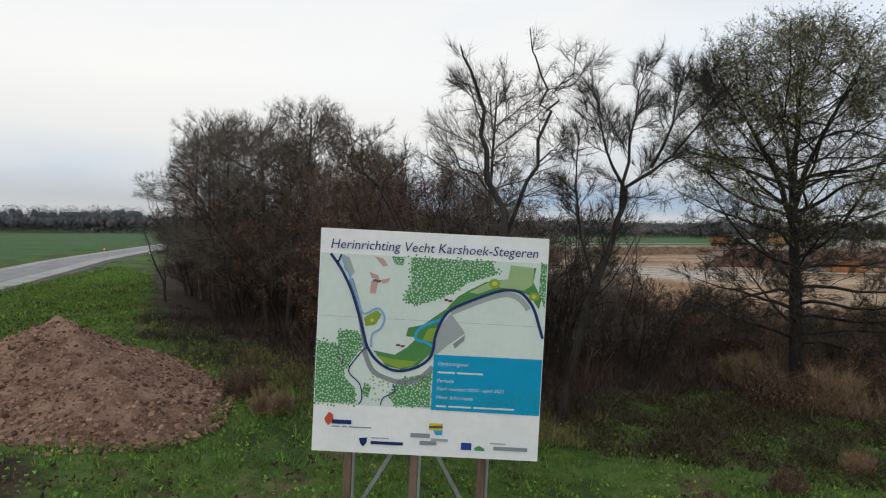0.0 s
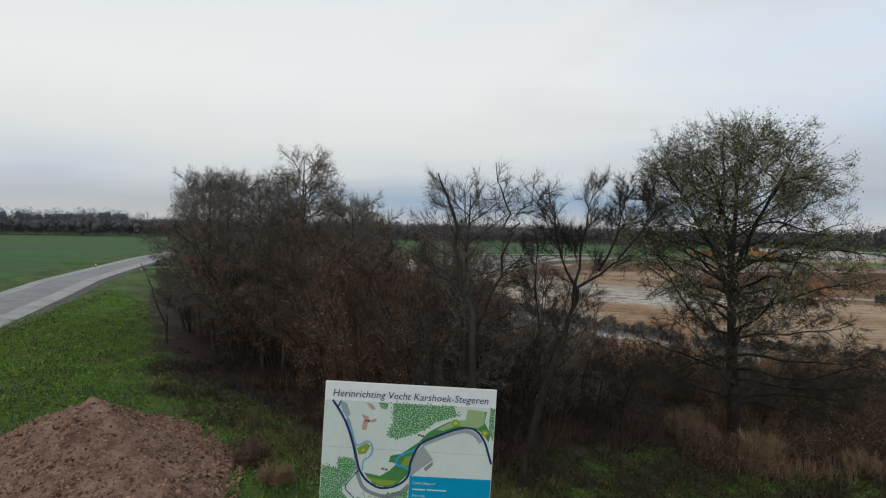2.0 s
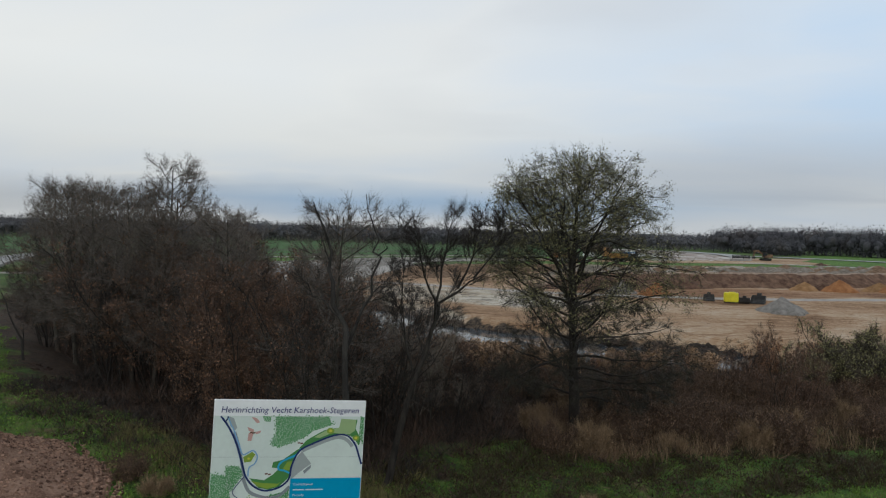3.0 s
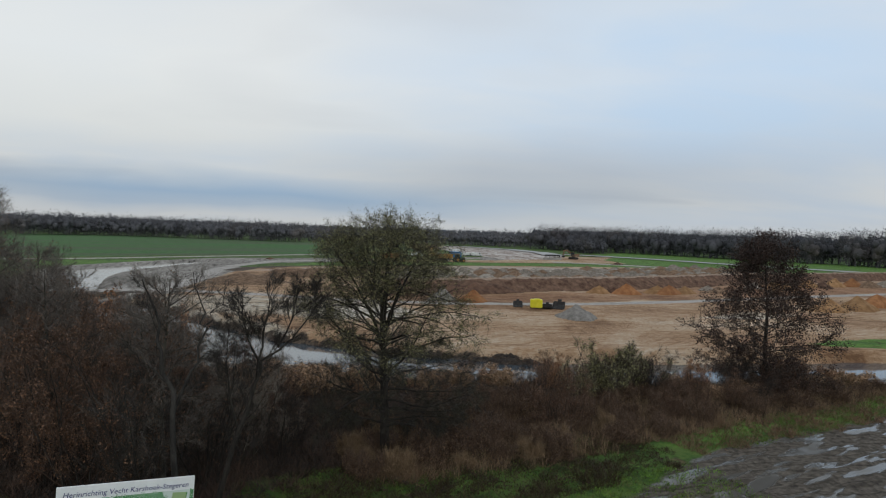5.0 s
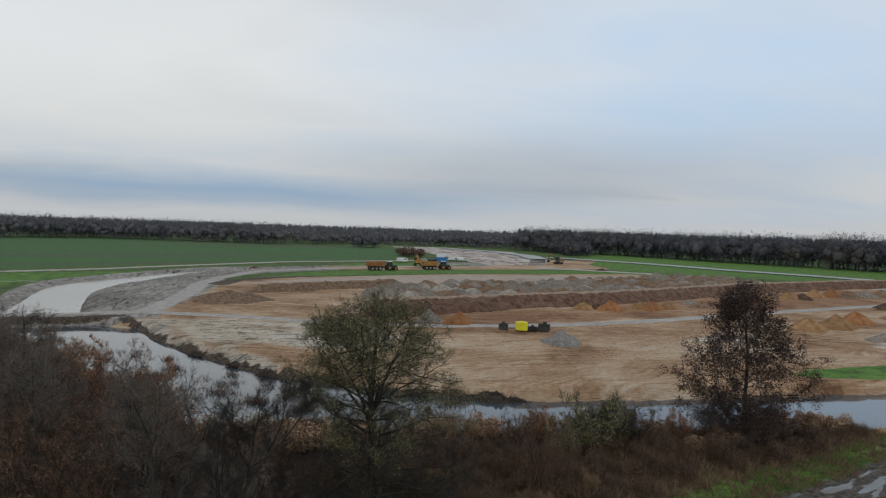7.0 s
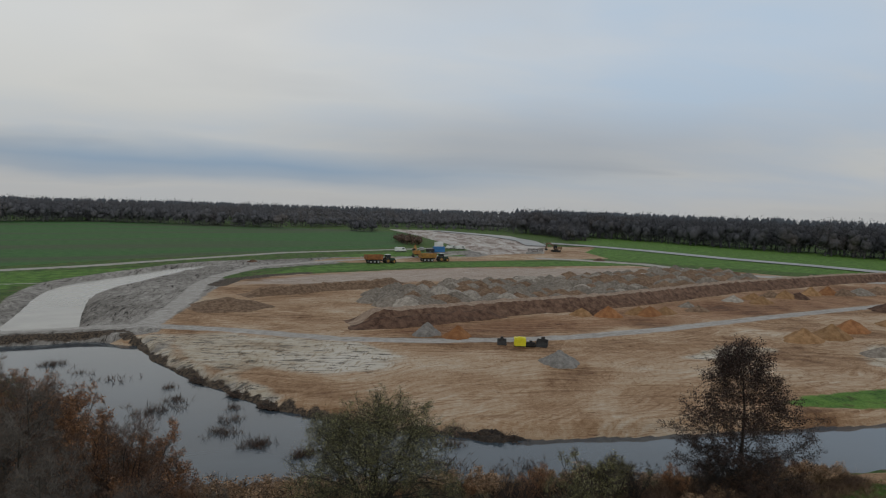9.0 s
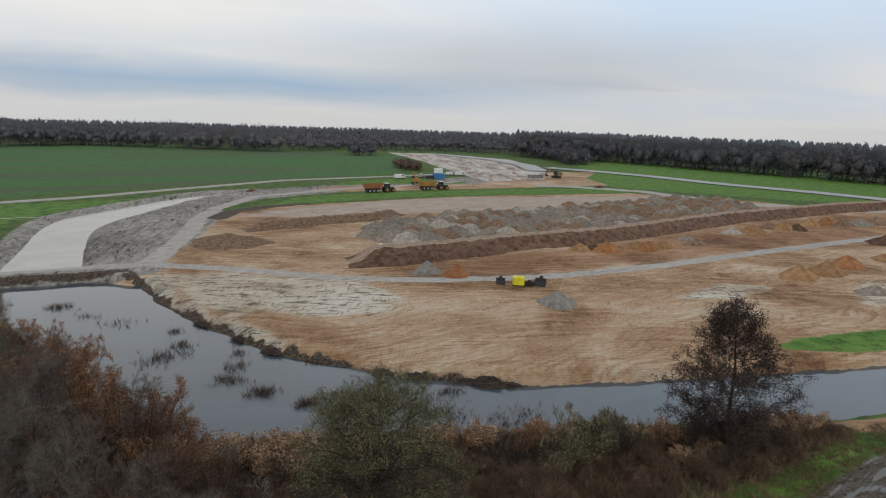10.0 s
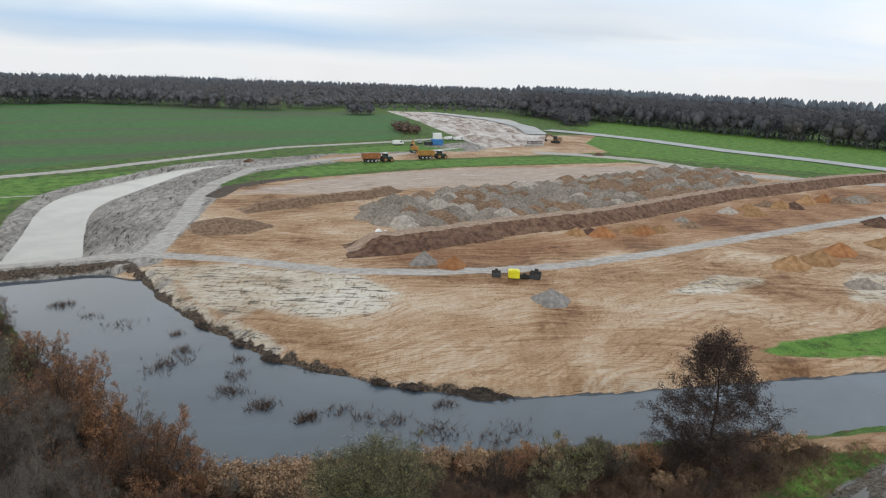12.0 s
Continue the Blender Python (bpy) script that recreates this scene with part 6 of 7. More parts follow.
def stroke(name, pts, wide, layer, mat, parent):
    q = smooth_line(pts)
    left, right = [], []
    for i, (x, y) in enumerate(q):
        a, b = q[max(i - 1, 0)], q[min(i + 1, len(q) - 1)]
        t = Vector((b[0] - a[0], b[1] - a[1])).normalized()
        left.append((x - t.y * wide / 2, y + t.x * wide / 2)), right.append((x + t.y * wide / 2, y - t.x * wide / 2))
    v = [spot(u, w_, layer) for u, w_ in left + right]
    n = len(q)
    return part(name, mesh_of(name, v, [(i, i + n, i + n + 1, i + 1) for i in range(n - 1)], mat, smooth=False), parent)


def grove(name, area, layer, seed, parent, n, size, mat):
    """Woodland on the map: many small round blots."""
    r2 = np.random.RandomState(seed)
    p = r2.uniform(np.min(area, 0), np.max(area, 0), (n * 3, 2))
    p = p[gap_to_area(p, area) < -size * 0.3][:n]
    kept = []
    for q in p:
        if all((q[0] - a) ** 2 + (q[1] - b) ** 2 > (size * 1.55) ** 2 for a, b in kept):
            kept.append(q)
    v, f = [], []
    for u, w_ in kept:
        s, o = size * r2.uniform(0.6, 0.9), len(v)
        a0 = r2.uniform(0, 6.28)
        ring = [(u + s * r2.uniform(0.7, 1.1) * math.cos(a0 + k * 1.047), w_ + s * r2.uniform(0.7, 1.1) * math.sin(a0 + k * 1.047)) for k in range(6)]
        v += [spot(a, b, layer) for a, b in ring]
        f.append(tuple(range(o, o + 6)))
    return tagged(part(name, mesh_of(name, v, f, mat, smooth=False), parent), kind="stuff")


def lettering(name, text, u, v, wide, parent, mat, layer=8, shear=0.0, tall=None):
    c = bpy.data.curves.new(name, "FONT")
    c.body, c.shear, c.size, c.resolution_u = text, shear, 1.0, 2
    ob = bpy.data.objects.new(name, c)
    me = bpy.data.meshes.new_from_object(ob)
    bpy.data.objects.remove(ob), bpy.data.curves.remove(c)
    xs_ = [q.co.x for q in me.vertices]
    s = wide / 100 * WIDE / (max(xs_) - min(xs_))
    x0, y0, z0 = spot(u, v, layer)
    for q in me.vertices:
        q.co = (x0 + (q.co.x - min(xs_)) * s, y0, z0 + q.co.y * (s if tall is None else tall / 0.7 / 100 * HIGH))
    me.name = name
    return part(name, me, parent, "", mat)


bm = bmesh.new()
box(bm, WIDE, 0.03, HIGH, 0, 0, 0, None, 0.004)
panel = part("panel", bm, board, "", mottled("board_white", (0.78, 0.79, 0.80), (0.85, 0.86, 0.87), 1.2, 0.42, 0.02))
NAVY, SKYBLUE, CYAN = ink("navy", 0.012, 0.03, 0.13), ink("light_blue", 0.22, 0.42, 0.66), ink("cyan", 0.03, 0.36, 0.62)
LEAF, LIME, YELLOW = ink("leaf_green", 0.075, 0.24, 0.07), ink("lime", 0.24, 0.36, 0.05), ink("yellow", 0.60, 0.55, 0.08)
MAPGREY, PALEMAP, DARKGREY = ink("map_grey", 0.36, 0.40, 0.40), ink("map_pale", 0.50, 0.62, 0.52), ink("shade_grey", 0.25, 0.28, 0.30)
WOODGREEN, PALEGREEN, MID = ink("wood_green", 0.085, 0.28, 0.10), ink("pale_green", 0.34, 0.47, 0.23), ink("blue_panel", 0.0, 0.31, 0.55)
PINK, BROWN, REDDISH, TEAL = ink("pink", 0.55, 0.33, 0.30), ink("brown", 0.16, 0.07, 0.05), ink("logo_red", 0.55, 0.09, 0.04), ink("teal", 0.02, 0.29, 0.33)
shape("map_field", [(0.3, 11), (99.7, 11), (99.7, 79), (0.3, 78.4)], 0, ink("map_ground", 0.66, 0.74, 0.70), panel)
for pts in ([(39.7, 11.3), (75, 11.3), (78, 17), (66, 21), (58.3, 26.5), (48.5, 30.8), (42.4, 32.3), (37.3, 30.1), (40.7, 22.3)], [(31.5, 11.3), (37.2, 11.3), (36.6, 15), (32.9, 14.7)], [(97, 11.3), (99.6, 11.3), (99.6, 31), (96.6, 24)], [(0.4, 50), (9.8, 52), (12.6, 59.2), (13, 66), (18, 71), (18.4, 78), (0.4, 78)], [(9.5, 45.5), (18.1, 45), (20.9, 51.2), (17, 57), (14, 62), (10.1, 59.3)], [(37, 66), (51.2, 62.2), (51.1, 78), (36, 78), (33, 74)], [(22, 68), (25, 70), (24, 75), (21, 73)]):
    area = abs(sum(a[0] * b[1] - b[0] * a[1] for a, b in zip(pts, pts[1:] + pts[:1]))) / 2
    shape("printed_wood", pts, 1, WOODGREEN, panel)
    grove("printed_clearing", pts, 2, int(area), panel, int(area * 2.2), 0.6, PALEMAP)
    cx, cy = np.mean(pts, 0)
    grove("printed_copse", [(cx + (a - cx) * 1.12, cy + (b - cy) * 1.12) for a, b in pts], 1.5, int(area) + 1, panel, int(area * 0.9), 0.7, WOODGREEN)
grove("printed_scrub", [(25, 63), (33, 66), (33, 75), (26, 77), (23, 70)], 1, 77, panel, 60, 0.8, PALEGREEN)
stroke("printed_shade", [(21, 53), (25.1, 62.3), (32.7, 66.2), (40.2, 67.3), (46.3, 65), (51.8, 59.6)], 2.2, 2, DARKGREY, panel)
stroke("printed_shade", [(14, 22), (17.5, 33), (20.3, 46), (22, 53)], 2.0, 2, DARKGREY, panel)
stroke("printed_shade", [(58.6, 35), (67, 31), (76, 27.2), (83, 25.6), (88.5, 27.5), (92.5, 32)], 2.4, 2, MAPGREY, panel)
shape("printed_flood", [(9.5, 11.3), (13, 12.5), (15.5, 19), (14, 21), (11, 18)], 2, MAPGREY, panel)
shape("printed_field", [(51.6, 44.5), (58.6, 35.3), (65.2, 43.8), (56.8, 50.5), (52.1, 55.1)], 3, MAPGREY, panel)
shape("printed_yard", [(60, 49), (65.2, 44.6), (65, 47), (61, 51)], 4, DARKGREY, panel)
shape("printed_marsh", [(25.2, 53.5), (34.7, 55), (40, 51.4), (44.3, 46.9), (39.3, 46.4), (40.1, 42.6), (46.5, 41), (56.1, 33.6), (58.4, 33.5), (54.4, 39.3), (51.7, 45.7), (50.8, 53.4), (44.8, 59.5), (38, 61.6), (31.2, 60.2)], 4, LEAF, panel)
shape("printed_marsh", [(56.3, 33.4), (61.3, 27.6), (65.6, 24.8), (72.9, 20.6), (82.7, 18.8), (83.7, 13), (94.9, 13.2), (93.9, 19.5), (98, 26.9), (96.9, 31.5), (93, 25.9), (86.6, 22.9), (78, 24.1), (65.8, 29.3), (58.6, 33.3)], 4, LEAF, panel)
shape("printed_pasture", [(66, 25.5), (73.5, 21), (82.7, 18.8), (83.7, 12.5), (94, 13.2), (93.5, 21), (90, 23.5), (78, 22.5), (70, 26)], 5, PALEGREEN, panel)
shape("printed_bank", [(26.5, 55.5), (34, 57), (44, 57.5), (46, 56), (43, 59.5), (37, 61), (30.5, 59)], 5, LIME, panel)
shape("printed_islet", [(20.4, 39.1), (25.9, 35.5), (28.2, 37.2), (25.5, 42.1), (21.3, 42.8)], 5, LIME, panel)
shape("printed_islet", [(46.8, 47.3), (49, 42.6), (53, 41.9), (51.8, 48.3), (47.4, 48.3)], 5, LIME, panel)
for u, v_, s in ((24, 40, 1.3), (77, 21, 1.7), (94.5, 26, 1.5)):
    shape("printed_mound", [(u + s * 1.6 * math.cos(k * 0.7), v_ + s * 1.3 * math.sin(k * 0.7)) for k in range(9)], 6, LIME, panel)
    shape("printed_crest", [(u + s * 0.7 * math.cos(k * 0.7), v_ + s * 0.6 * math.sin(k * 0.7)) for k in range(9)], 7, YELLOW, panel)
stroke("printed_side_stream", [(9.2, 11.3), (11.5, 17), (13.2, 20), (17.5, 31.1), (20.3, 37.3), (26.4, 34.6), (29.5, 38.6), (28, 43.5), (24.5, 46.4), (24.2, 52.2)], 0.9, 6, SKYBLUE, panel)
stroke("printed_side_stream", [(58.1, 33.5), (54.3, 38), (47.8, 41), (44.2, 44), (43.8, 47.5), (48.1, 48.7), (51.9, 50.8)], 1.3, 7, CYAN, panel)
stroke("printed_river", [(4.7, 11.2), (9.5, 17.7), (14.1, 26.3), (17.7, 36.2), (20.7, 46.1), (22.7, 52.3), (26.9, 57.9), (32.5, 61.4), (38, 62.1), (44.9, 60), (49.7, 56.2), (51.5, 52.1), (52.2, 45.7), (55, 38), (58.6, 33.5), (65.8, 29.8), (75.6, 25.5), (82.9, 23.6), (89.2, 24.8), (94.4, 30.9), (97.2, 38.3), (99.3, 44.5)], 1.25, 8, NAVY, panel)
stroke("printed_creek", [(9.4, 11.3), (8.5, 14), (7.4, 15.2)], 0.8, 8, NAVY, panel)
stroke("printed_path", [(21.7, 52.4), (15.7, 60.5), (15.3, 64.3), (20, 68.9), (21.2, 75.1), (19.9, 78)], 0.55, 8, NAVY, panel)
stroke("printed_path", [(34.6, 68.1), (35.5, 71.4), (30.6, 74.6), (29.5, 78)], 0.5, 8, NAVY, panel)
for pts in ([(24, 11.5), (27.8, 12.4), (30, 15.3), (28, 16)], [(22, 18.5), (26, 20), (26.5, 22), (23, 21.2)], [(23, 22.5), (26, 23), (25, 28), (22.5, 28)], [(27, 22), (31, 20.8), (30.5, 22.5), (28, 23.5)]):
    shape("printed_farmyard", pts, 5, PINK, panel)
for u, v_ in ((24.5, 22.3), (26.2, 22.6), (56.2, 29.4), (58, 29.8), (36, 50.6), (38, 51)):
    shape("printed_house", [(u - 0.9, v_ - 0.4), (u + 0.9, v_ - 0.6), (u + 1.0, v_ + 0.3), (u - 0.7, v_ + 0.6)], 6, BROWN, panel)
info = shape("info_panel", [(52, 54), (99.6, 54), (99.6, 79.2), (51.8, 78.8)], 9, MID, panel)
grove("printed_wood", [(53, 68), (62, 66), (66, 71), (78, 70), (85, 68), (99, 68.5), (99, 76), (75, 78), (70, 73), (60, 76), (53, 77)], 10, 21, panel, 170, 0.95, TEAL)
lettering("title", "Herinrichting Vecht Karshoek-Stegeren", 4.8, 8.7, 90.6, panel, ink("title_ink", 0.03, 0.035, 0.17), 8, 0.16, 4.2)
PALE_INK = ink("pale_ink", 0.62, 0.72, 0.76)
lettering("heading", "Opdrachtgever", 54, 58.7, 13.5, panel, PALE_INK, 12, 0.1, 1.7)
lettering("heading", "Periode", 54, 66.3, 7.4, panel, PALE_INK, 12, 0.1, 1.7)
lettering("line", "Start voorjaar 2020 - april 2021", 54, 69.8, 29.5, panel, PALE_INK, 12, 0.1, 1.5)
lettering("heading", "Meer informatie", 54, 73.8, 16, panel, PALE_INK, 12, 0.1, 1.7)


def bar(u, v_, wide, tall, mat, layer=12):
    shape("text_bar", [(u, v_ - tall), (u + wide, v_ - tall), (u + wide, v_), (u, v_)], layer, mat, panel)


for u, v_, ws, tall, mat in ((54, 62.2, (7.5, 11.5), 0.8, PALE_INK), (54, 77.4, (4.5, 10, 18), 0.8, PALE_INK), (8.6, 87.2, (8.5,), 1.9, NAVY), (8.6, 88.6, (3.5, 2, 10), 0.5, DARKGREY), (26, 93, (8,), 0.5, MAPGREY), (26, 95.6, (14.3,), 1.4, NAVY), (43.4, 91.6, (8.6,), 1.9, DARKGREY), (52.6, 92.9, (7.4,), 1.2, MAPGREY), (47.6, 94.8, (7.4,), 1.8, DARKGREY), (78.6, 93, (7,), 0.6, MAPGREY), (80.2, 95.7, (15,), 1.7, DARKGREY)):
    for wd in ws:
        bar(u, v_, wd, tall, mat)
        u += wd + 1.0
shape("emblem", [(5.2, 85), (7, 82), (8.8, 83), (9.2, 85.5), (7, 88), (5.8, 87)], 8, REDDISH, panel)
shape("emblem", [(20.8, 93.2), (24.4, 92.8), (24.2, 95), (22.8, 97), (21.4, 95.6)], 8, NAVY, panel)
shape("emblem", [(51.4, 84.9), (57.4, 84.9), (57.4, 88), (51.4, 88)], 8, YELLOW, panel)
shape("emblem", [(51.4, 86.2), (57.4, 85.8), (57.4, 87), (51.4, 87.2)], 9, BROWN, panel)
shape("emblem", [(53.2, 88), (57.4, 88), (57.3, 90), (54.6, 90.2)], 9, CYAN, panel)
shape("emblem", [(65.9, 93), (70.5, 93), (70.5, 96.2), (65.9, 96.2)], 8, ink("flag_blue", 0.02, 0.06, 0.30), panel)
shape("emblem", [(71.9, 95), (74, 94), (76.3, 95.4), (76.3, 96.3), (71.9, 96.3)], 8, WOODGREEN, panel)
stroke("seam", [(0.4, 39), (99.6, 39.4)], 0.16, 1, MAPGREY, panel)
POST_WOOD = mottled("post_wood", (0.075, 0.05, 0.038), (0.19, 0.13, 0.095), 4, 0.85, 0.4, 0.01, stretch=(1, 1, 0.1))
STEEL = mottled("galvanised_steel", (0.28, 0.29, 0.30), (0.42, 0.43, 0.44), 3, 0.45, 0.05, metal=0.7)
for x in (-0.96, -0.13, 0.72):
    solid("post", board, POST_WOOD, [(0.10, 0.08, 4.9, x, 0.075, -1.15)], bevel=0.008)
    solid("post_rail", board, STEEL, [(0.035, 0.05, 4.6, x + 0.075, 0.06, -1.1)], bevel=0.004, label="grey steel upright beside the post")
for x, lean in ((-0.5, 0.52), (0.25, -0.52)):
    solid("brace", board, STEEL, [(0.05, 0.03, 2.4, x - lean * 0.35, 0.16, -1.9, (0, lean, 0))], bevel=0.005, label="slanting steel brace")


# ---- machines on the site ----
TYRE = mottled("tyre_rubber", (0.02, 0.02, 0.02), (0.05, 0.047, 0.042), 3, 0.85, 0.2)
BLACK = mottled("black_steel", (0.018, 0.018, 0.018), (0.05, 0.047, 0.044), 2, 0.6, 0.2)
ORANGE_PAINT = mottled("orange_paint", (0.19, 0.08, 0.036), (0.36, 0.145, 0.052), 0.8, 0.6, 0.1)
YELLOW_PAINT = mottled("yellow_paint", (0.22, 0.115, 0.035), (0.42, 0.225, 0.055), 0.8, 0.55, 0.1)
TANK_YELLOW = mottled("tank_yellow", (0.62, 0.56, 0.02), (0.78, 0.72, 0.04), 0.8, 0.45, 0.05)
BLUE_PAINT = mottled("blue_paint", (0.03, 0.13, 0.30), (0.05, 0.19, 0.42), 0.8, 0.5, 0.1)
GREEN_PAINT = mottled("dark_green_paint", (0.025, 0.05, 0.03), (0.05, 0.08, 0.05), 1, 0.5, 0.1)
GLASS = mottled("dark_glass", (0.02, 0.025, 0.03), (0.04, 0.045, 0.05), 1, 0.08, 0, spec=0.6)
GREY_PAINT = mottled("grey_paint", (0.22, 0.22, 0.22), (0.36, 0.36, 0.35), 1, 0.55, 0.1)


def wheel(parent, x, y, z, r_, wide, rim_mat=GREY_PAINT):
    bm = bmesh.new()
    drum(bm, r_, wide, x, y, z, "Y", 22)
    tyre = part("wheel", bm, parent, "", TYRE)
    solid("rim", tyre, rim_mat, drums=[(r_ * 0.55, wide + 0.03, x, y, z, "Y", 14)])


def placed(ob, x, y, turn):
    ob.location, ob.rotation_euler = (x, y, height_at(x, y)), (0, 0, radians(turn))
    return ob


def tractor(x, y, turn, paint):
    t = tagged(empty("tractor"), "dark farm tractor with a glazed cab, hitched to a tipping trailer", "tractor", "tractors")
    solid("bonnet", t, paint, [(1.9, 0.9, 0.85, 1.5, 0, 1.35), (0.25, 1.0, 0.6, 2.5, 0, 1.2)], bevel=0.08)
    solid("chassis", t, BLACK, [(3.6, 0.7, 0.4, 0.6, 0, 0.85)])
    cab = solid("cab", t, GLASS, [(1.5, 1.5, 1.4, -0.1, 0, 2.2)], bevel=0.1)
    solid("cab_roof", cab, PAINT_WHITE, [(1.6, 1.6, 0.16, -0.1, 0, 2.98)], bevel=0.05)
    for px_ in (-0.8, 0.6):
        for py_ in (-0.74, 0.74):
            solid("cab_post", cab, BLACK, [(0.09, 0.09, 1.4, px_, py_, 2.2)])
    solid("exhaust", t, BLACK, drums=[(0.06, 1.1, 1.0, 0.5, 2.2, "Z", 8)])
    for s in (-1, 1):
        solid("mudguard", t, paint, [(1.5, 0.5, 0.08, -0.5, s * 0.95, 1.82)], bevel=0.03)
        wheel(t, -0.5, s * 0.98, 0.9, 0.9, 0.6, YELLOW_PAINT), wheel(t, 1.9, s * 0.92, 0.68, 0.68, 0.5, YELLOW_PAINT)
    return placed(t, x, y, turn)


def trailer(x, y, turn, paint, label):
    t = tagged(empty("tipping_trailer"), label, "trailer", "tipping trailers")
    bm = bmesh.new()
    box(bm, 5.6, 2.5, 1.5, 0, 0, 2.15)
    for q in bm.verts:
        if q.co.z > 2.5:
            q.co.x += 0.25 if q.co.x > 0 else -0.15
            q.co.y *= 1.06
    top = [f for f in bm.faces if f.normal.z > 0.9]
    bmesh.ops.inset_region(bm, faces=top, thickness=0.12)
    bmesh.ops.translate(bm, verts=list({q for f in top for q in f.verts}), vec=(0, 0, -0.6))
    body = part("tipping_body", bm, t, "", paint)
    for i in range(6):
        for s in (-1, 1):
            solid("rib", body, paint, [(0.1, 0.09, 1.35, -2.5 + i, s * 1.29, 2.15)])
    solid("tailgate", body, paint, [(0.08, 2.5, 1.3, -2.92, 0, 2.2)], bevel=0.02)
    solid("chassis", t, BLACK, [(5.6, 0.9, 0.35, 0, 0, 1.2), (2.2, 0.25, 0.25, 3.6, 0, 0.9)])
    for ax in (-1.6, -0.2, 1.2):
        for s in (-1, 1):
            wheel(t, ax, s * 1.0, 0.62, 0.62, 0.5)
    return placed(t, x, y, turn)


trailer(82.3, 194.5, 4, ORANGE_PAINT, "orange three-axle tipping trailer, streaked with mud")
tractor(87.6, 194.9, 4, GREEN_PAINT)
trailer(104.5, 198.5, -2, YELLOW_PAINT, "yellow-orange three-axle tipping trailer on the haul road")
tractor(109.9, 198.3, -2, GREEN_PAINT)


def excavator(x, y, turn, paint, label, reach=1.0):
    e = tagged(empty("excavator"), label, "excavator")
    for s in (-1, 1):
        bm = bmesh.new()
        box(bm, 4.2, 0.65, 0.95, 0, s * 1.15, 0.5, None, 0.3)
        part("crawler_track", bm, e, "", TYRE)
    solid("turntable", e, BLACK, drums=[(0.9, 0.5, 0, 0, 1.1, "Z", 18)])
    house = solid("house", e, paint, [(3.2, 2.6, 1.1, -0.6, 0, 1.9), (0.9, 2.5, 1.4, -2.0, 0, 1.95)], bevel=0.12)
    cab = solid("cab", house, GLASS, [(1.5, 1.0, 1.6, 0.7, 0.8, 2.45)], bevel=0.1)
    solid("cab_roof", house, paint, [(1.55, 1.05, 0.1, 0.7, 0.8, 3.28)], bevel=0.03)
    solid("boom", e, paint, [(3.4, 0.5, 0.6, 1.8, -0.2, 3.1, (0, -0.6, 0)), (2.4, 0.45, 0.5, 3.9, -0.2, 4.0, (0, 0.15, 0))], bevel=0.05)
    solid("arm", e, paint, [(2.8, 0.4, 0.45, 4.7, -0.2, 2.8, (0, 1.3, 0))], bevel=0.05)
    solid("ram", e, STEEL, drums=[(0.09, 2.2, 2.6, -0.2, 3.3, "X", 10)])
    solid("bucket", e, BLACK, [(1.1, 1.3, 0.9, 4.8, -0.2, 1.2)], bevel=0.2)
    return placed(e, x, y, turn)


excavator(108, 215, 75, YELLOW_PAINT, "yellow crawler excavator with raised boom")
excavator(190, 235, 165, BROWN_SPOIL, "small far excavator reaching over the bank")


def van(x, y, turn, paint, label, name="van", tall=1.9):
    v_ = tagged(empty(name), label, "vehicle", "parked vehicles")
    bm = bmesh.new()
    box(bm, 4.8, 1.9, tall - 0.4, 0, 0, 0.4 + (tall - 0.4) / 2)
    for q in bm.verts:
        if q.co.z > 1 and q.co.x > 0:
            q.co.x -= 0.9
    bmesh.ops.bevel(bm, geom=bm.edges[:], offset=0.12, segments=2, affect="EDGES")
    part("body", bm, v_, "", paint)
    for s in (-1, 1):
        solid("side_window", v_, GLASS, [(1.0, 0.03, 0.5, 0.8, s * 0.955, tall - 0.5)])
        wheel(v_, 1.5, s * 0.85, 0.33, 0.33, 0.24), wheel(v_, -1.5, s * 0.85, 0.33, 0.33, 0.24)
    solid("windscreen", v_, GLASS, [(0.05, 1.5, 0.6, 1.72, 0, tall - 0.5, (0, -0.55, 0))])
    return placed(v_, x, y, turn)


van(113, 240, 5, PAINT_WHITE, "white van parked on the farm track")
van(145, 254.5, 20, PAINT_WHITE, "white car parked by the works yard", "car", 1.5)
van(148.5, 252, 10, PAINT_WHITE, "white van parked by the works yard", "car", 1.7)
van(125, 244.5, 60, GREY_PAINT, "grey pick-up parked by the works yard", "car", 1.6)
van(125.5, 236.5, 20, BLACK, "dark car parked by the works yard", "car", 1.5)


def container(x, y, turn, sx, sy, sz, paint, label):
    c_ = tagged(empty("site_container"), label, "container", "site containers")
    body = solid("body", c_, paint, [(sx, sy, sz, 0, 0, sz / 2 + 0.1)], bevel=0.04)
    for i in range(int(sx / 0.6)):
        for s in (-1, 1):
            solid("rib", body, paint, [(0.2, 0.05, sz - 0.3, -sx / 2 + 0.4 + i * 0.6, s * (sy / 2 + 0.015), sz / 2 + 0.1)])
    solid("skid", c_, BLACK, [(sx, 0.2, 0.1, 0, -sy / 3, 0.05), (sx, 0.2, 0.1, 0, sy / 3, 0.05)])
    return placed(c_, x, y, turn)


container(129.2, 236.6, -8, 4.6, 2.3, 2.3, BLUE_PAINT, "bright blue steel site container")
container(140.5, 258, 5, 3.4, 2.4, 2.6, PAINT_WHITE, "white site cabin behind the blue container")

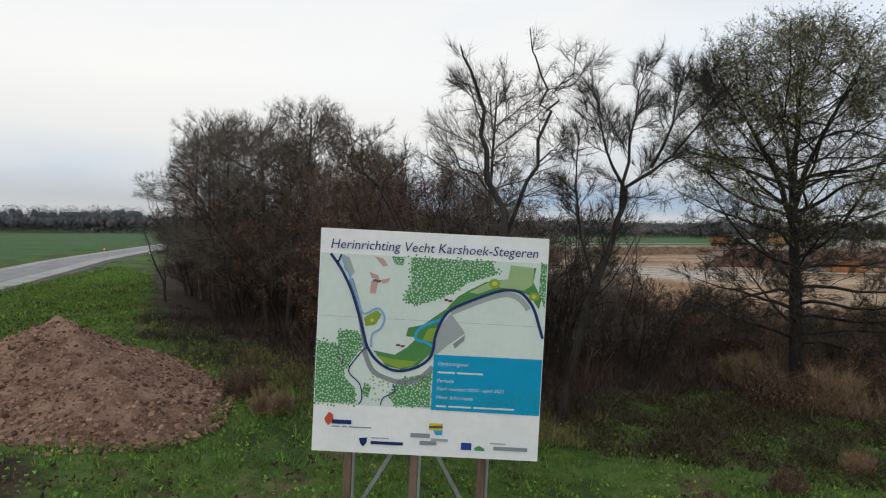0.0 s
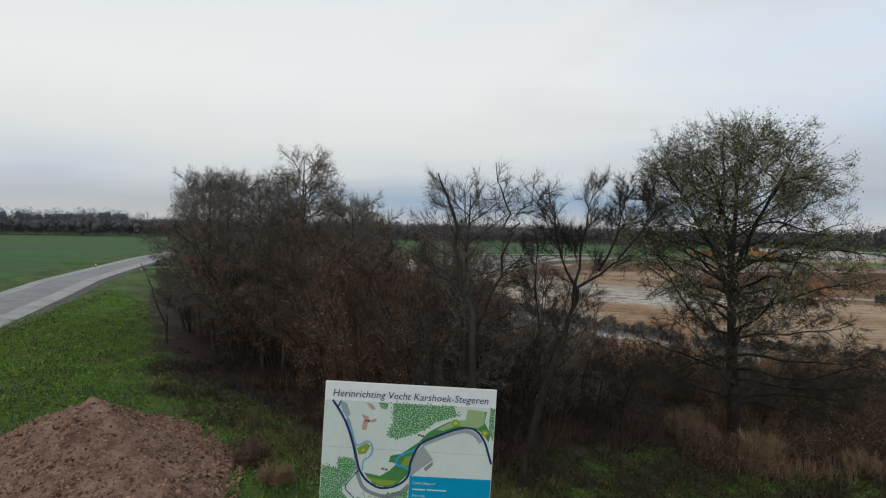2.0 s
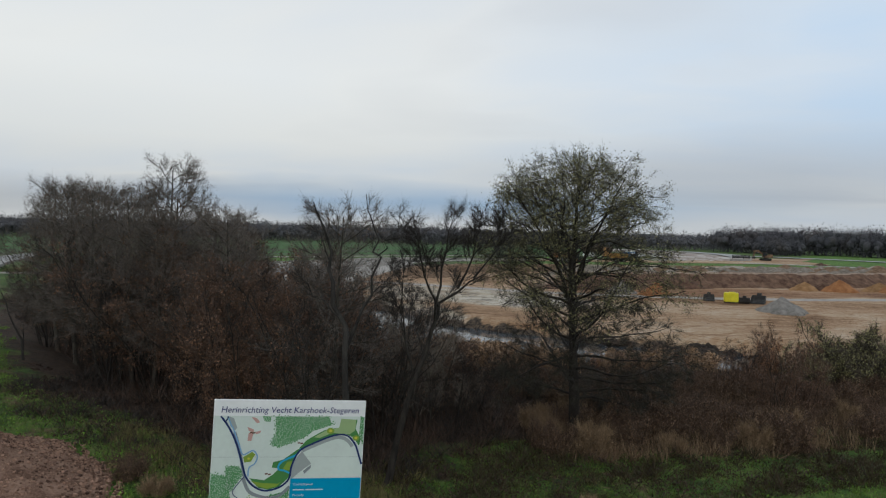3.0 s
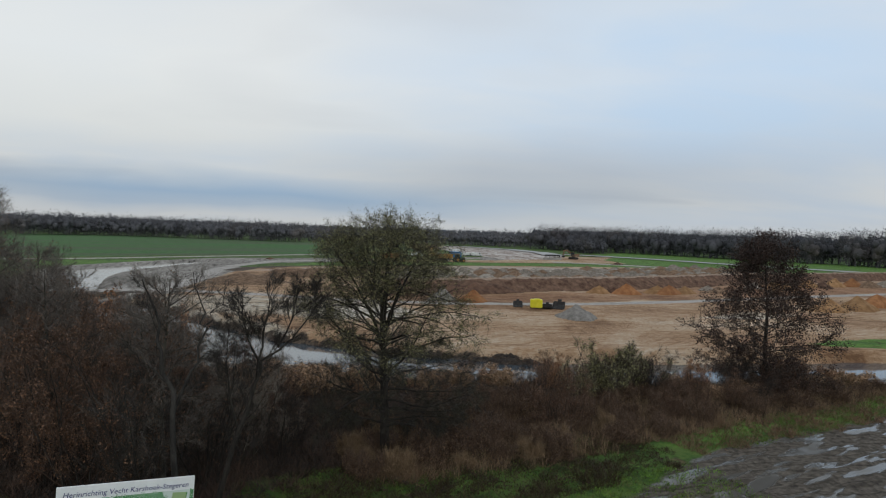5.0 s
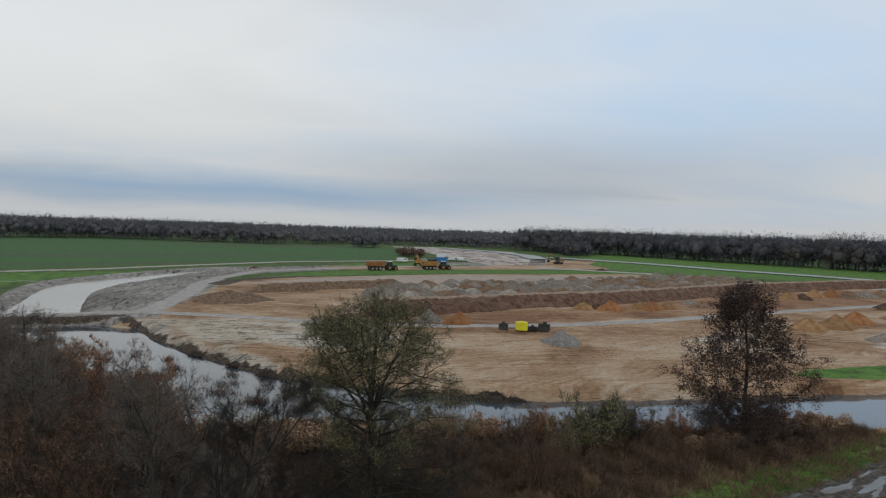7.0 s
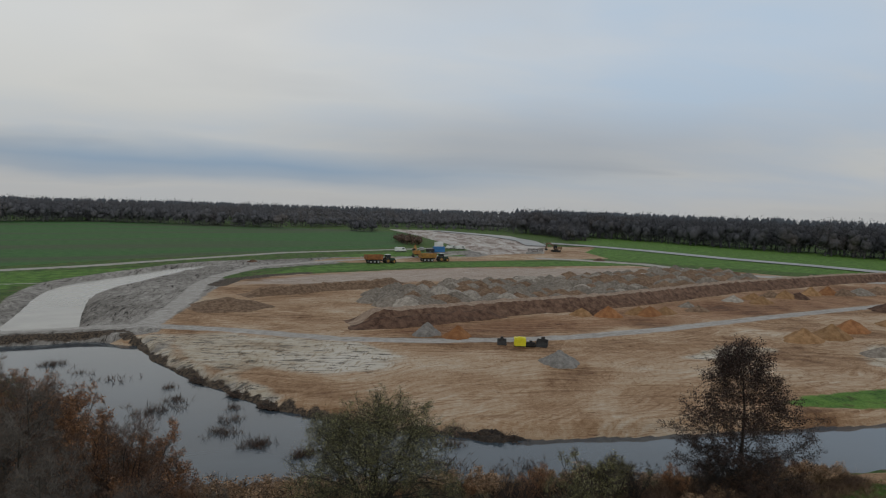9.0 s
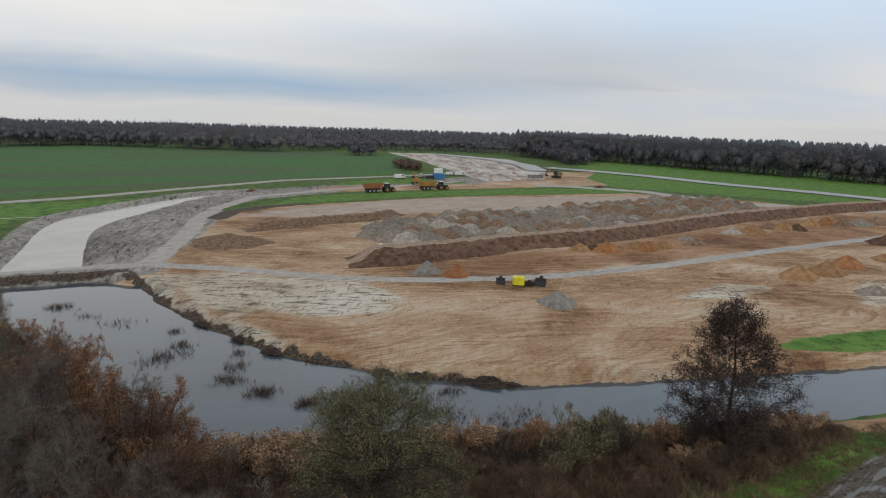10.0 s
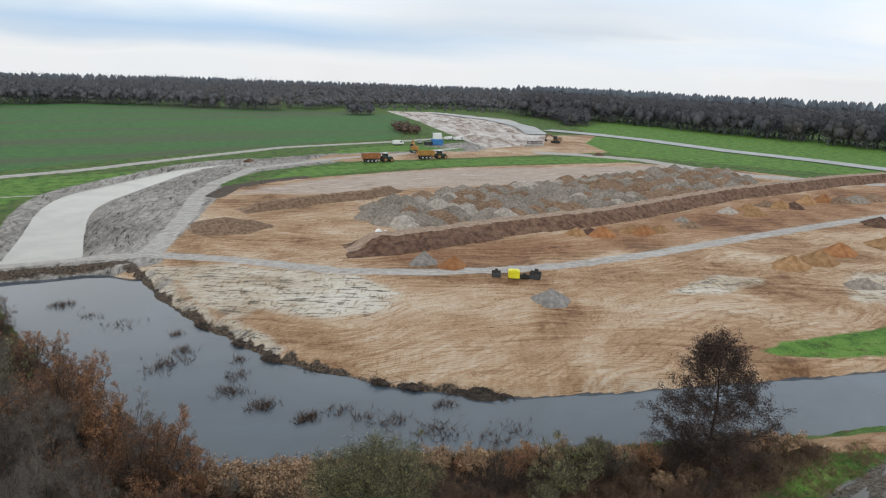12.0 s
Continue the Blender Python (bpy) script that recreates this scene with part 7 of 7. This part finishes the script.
weir = tagged(empty("culvert_barrier"), "dark railing on a pale concrete culvert head", "barrier")
solid("headwall", weir, CONCRETE, [(9, 0.5, 1.0, 0, 0, 0.4)], bevel=0.04)
for i in range(4):
    solid("rail_post", weir, BLACK, [(0.12, 0.12, 1.6, -3.6 + i * 2.4, 0, 1.6)])
for z in (1.3, 1.8, 2.2):
    solid("rail", weir, BLACK, [(7.4, 0.08, 0.28, 0, -0.06, z)])
placed(weir, 171.5, 226, -6)

# fuel tank, buckets and a bag on the sand
tank = tagged(empty("fuel_tank"), "bright yellow ribbed site tank standing on sand", "tank")
body = solid("tank_body", tank, TANK_YELLOW, [(1.75, 1.3, 1.2, 0, 0, 0.7)], bevel=0.08)
for i in range(4):
    for s in (-1, 1):
        solid("rib", body, TANK_YELLOW, [(0.1, 0.05, 1.1, -0.65 + i * 0.43, s * 0.665, 0.7)])
solid("lid", tank, TANK_YELLOW, [(0.8, 0.6, 0.1, 0.1, 0, 1.34)], bevel=0.03)
for s in (-1, 1):
    solid("skid", tank, BLACK, [(1.75, 0.16, 0.16, 0, s * 0.45, 0.06)])
placed(tank, 55.6, 71.8, -32)


def bucket(x, y, turn, s):
    b = tagged(empty("excavator_bucket"), "black steel excavator bucket lying on the sand", "bucket", "excavator buckets")
    bm = bmesh.new()
    prof = [(-0.6, 0.0), (0.35, 0.0), (0.7, 0.35), (0.75, 0.95), (0.45, 1.0), (0.4, 0.5), (0.2, 0.2), (-0.55, 0.14)]
    rings = [[bm.verts.new((px_ * s, yy * s, pz * s)) for px_, pz in prof] for yy in (-0.75, 0.75)]
    for i in range(len(prof)):
        j = (i + 1) % len(prof)
        bm.faces.new((rings[0][i], rings[0][j], rings[1][j], rings[1][i]))
    bmesh.ops.recalc_face_normals(bm, faces=bm.faces[:])
    part("shell", bm, b, "", BLACK)
    for yy in (-0.78, 0.78):
        bm = bmesh.new()
        bm.faces.new([bm.verts.new((px_ * s, yy * s, pz * s)) for px_, pz in ((-0.6, 0), (0.35, 0), (0.7, 0.35), (0.75, 0.95), (0.3, 0.85))])
        made = bmesh.ops.extrude_face_region(bm, geom=bm.faces[:])["geom"]
        bmesh.ops.translate(bm, verts=[q for q in made if isinstance(q, bmesh.types.BMVert)], vec=(0, 0.05 * s, 0))
        part("cheek", bm, b, "", BLACK)
    solid("lug", b, BLACK, [(0.25 * s, 0.5 * s, 0.35 * s, 0.7 * s, 0, 1.1 * s)])
    for i in range(5):
        solid("tooth", b, BLACK, [(0.25 * s, 0.1 * s, 0.08 * s, -0.7 * s, (-0.6 + i * 0.3) * s, 0.05 * s)])
    placed(b, x, y, turn)


bucket(53.4, 73.3, 60, 0.85), bucket(57.0, 71.1, -120, 0.85), bucket(58.6, 70.4, 40, 1.05)
bag = tagged(new("big_bag", heap_mesh("big_bag", 91, 0.8, 0.7, 1.2, PAINT_WHITE, 0.1, 3.5, (10, 20))), "white filled bulk bag beside the earth bank", "bag")
bag.location = (46.5, 103.6, height_at(46.5, 103.6))
bag2 = tagged(new("big_bag", heap_mesh("big_bag", 92, 0.7, 0.7, 1.0, PAINT_WHITE, 0.1, 3.5, (10, 20))), "white filled bulk bag beside the earth bank", "bag")
bag2.location = (47.8, 103.0, height_at(47.8, 103.0))
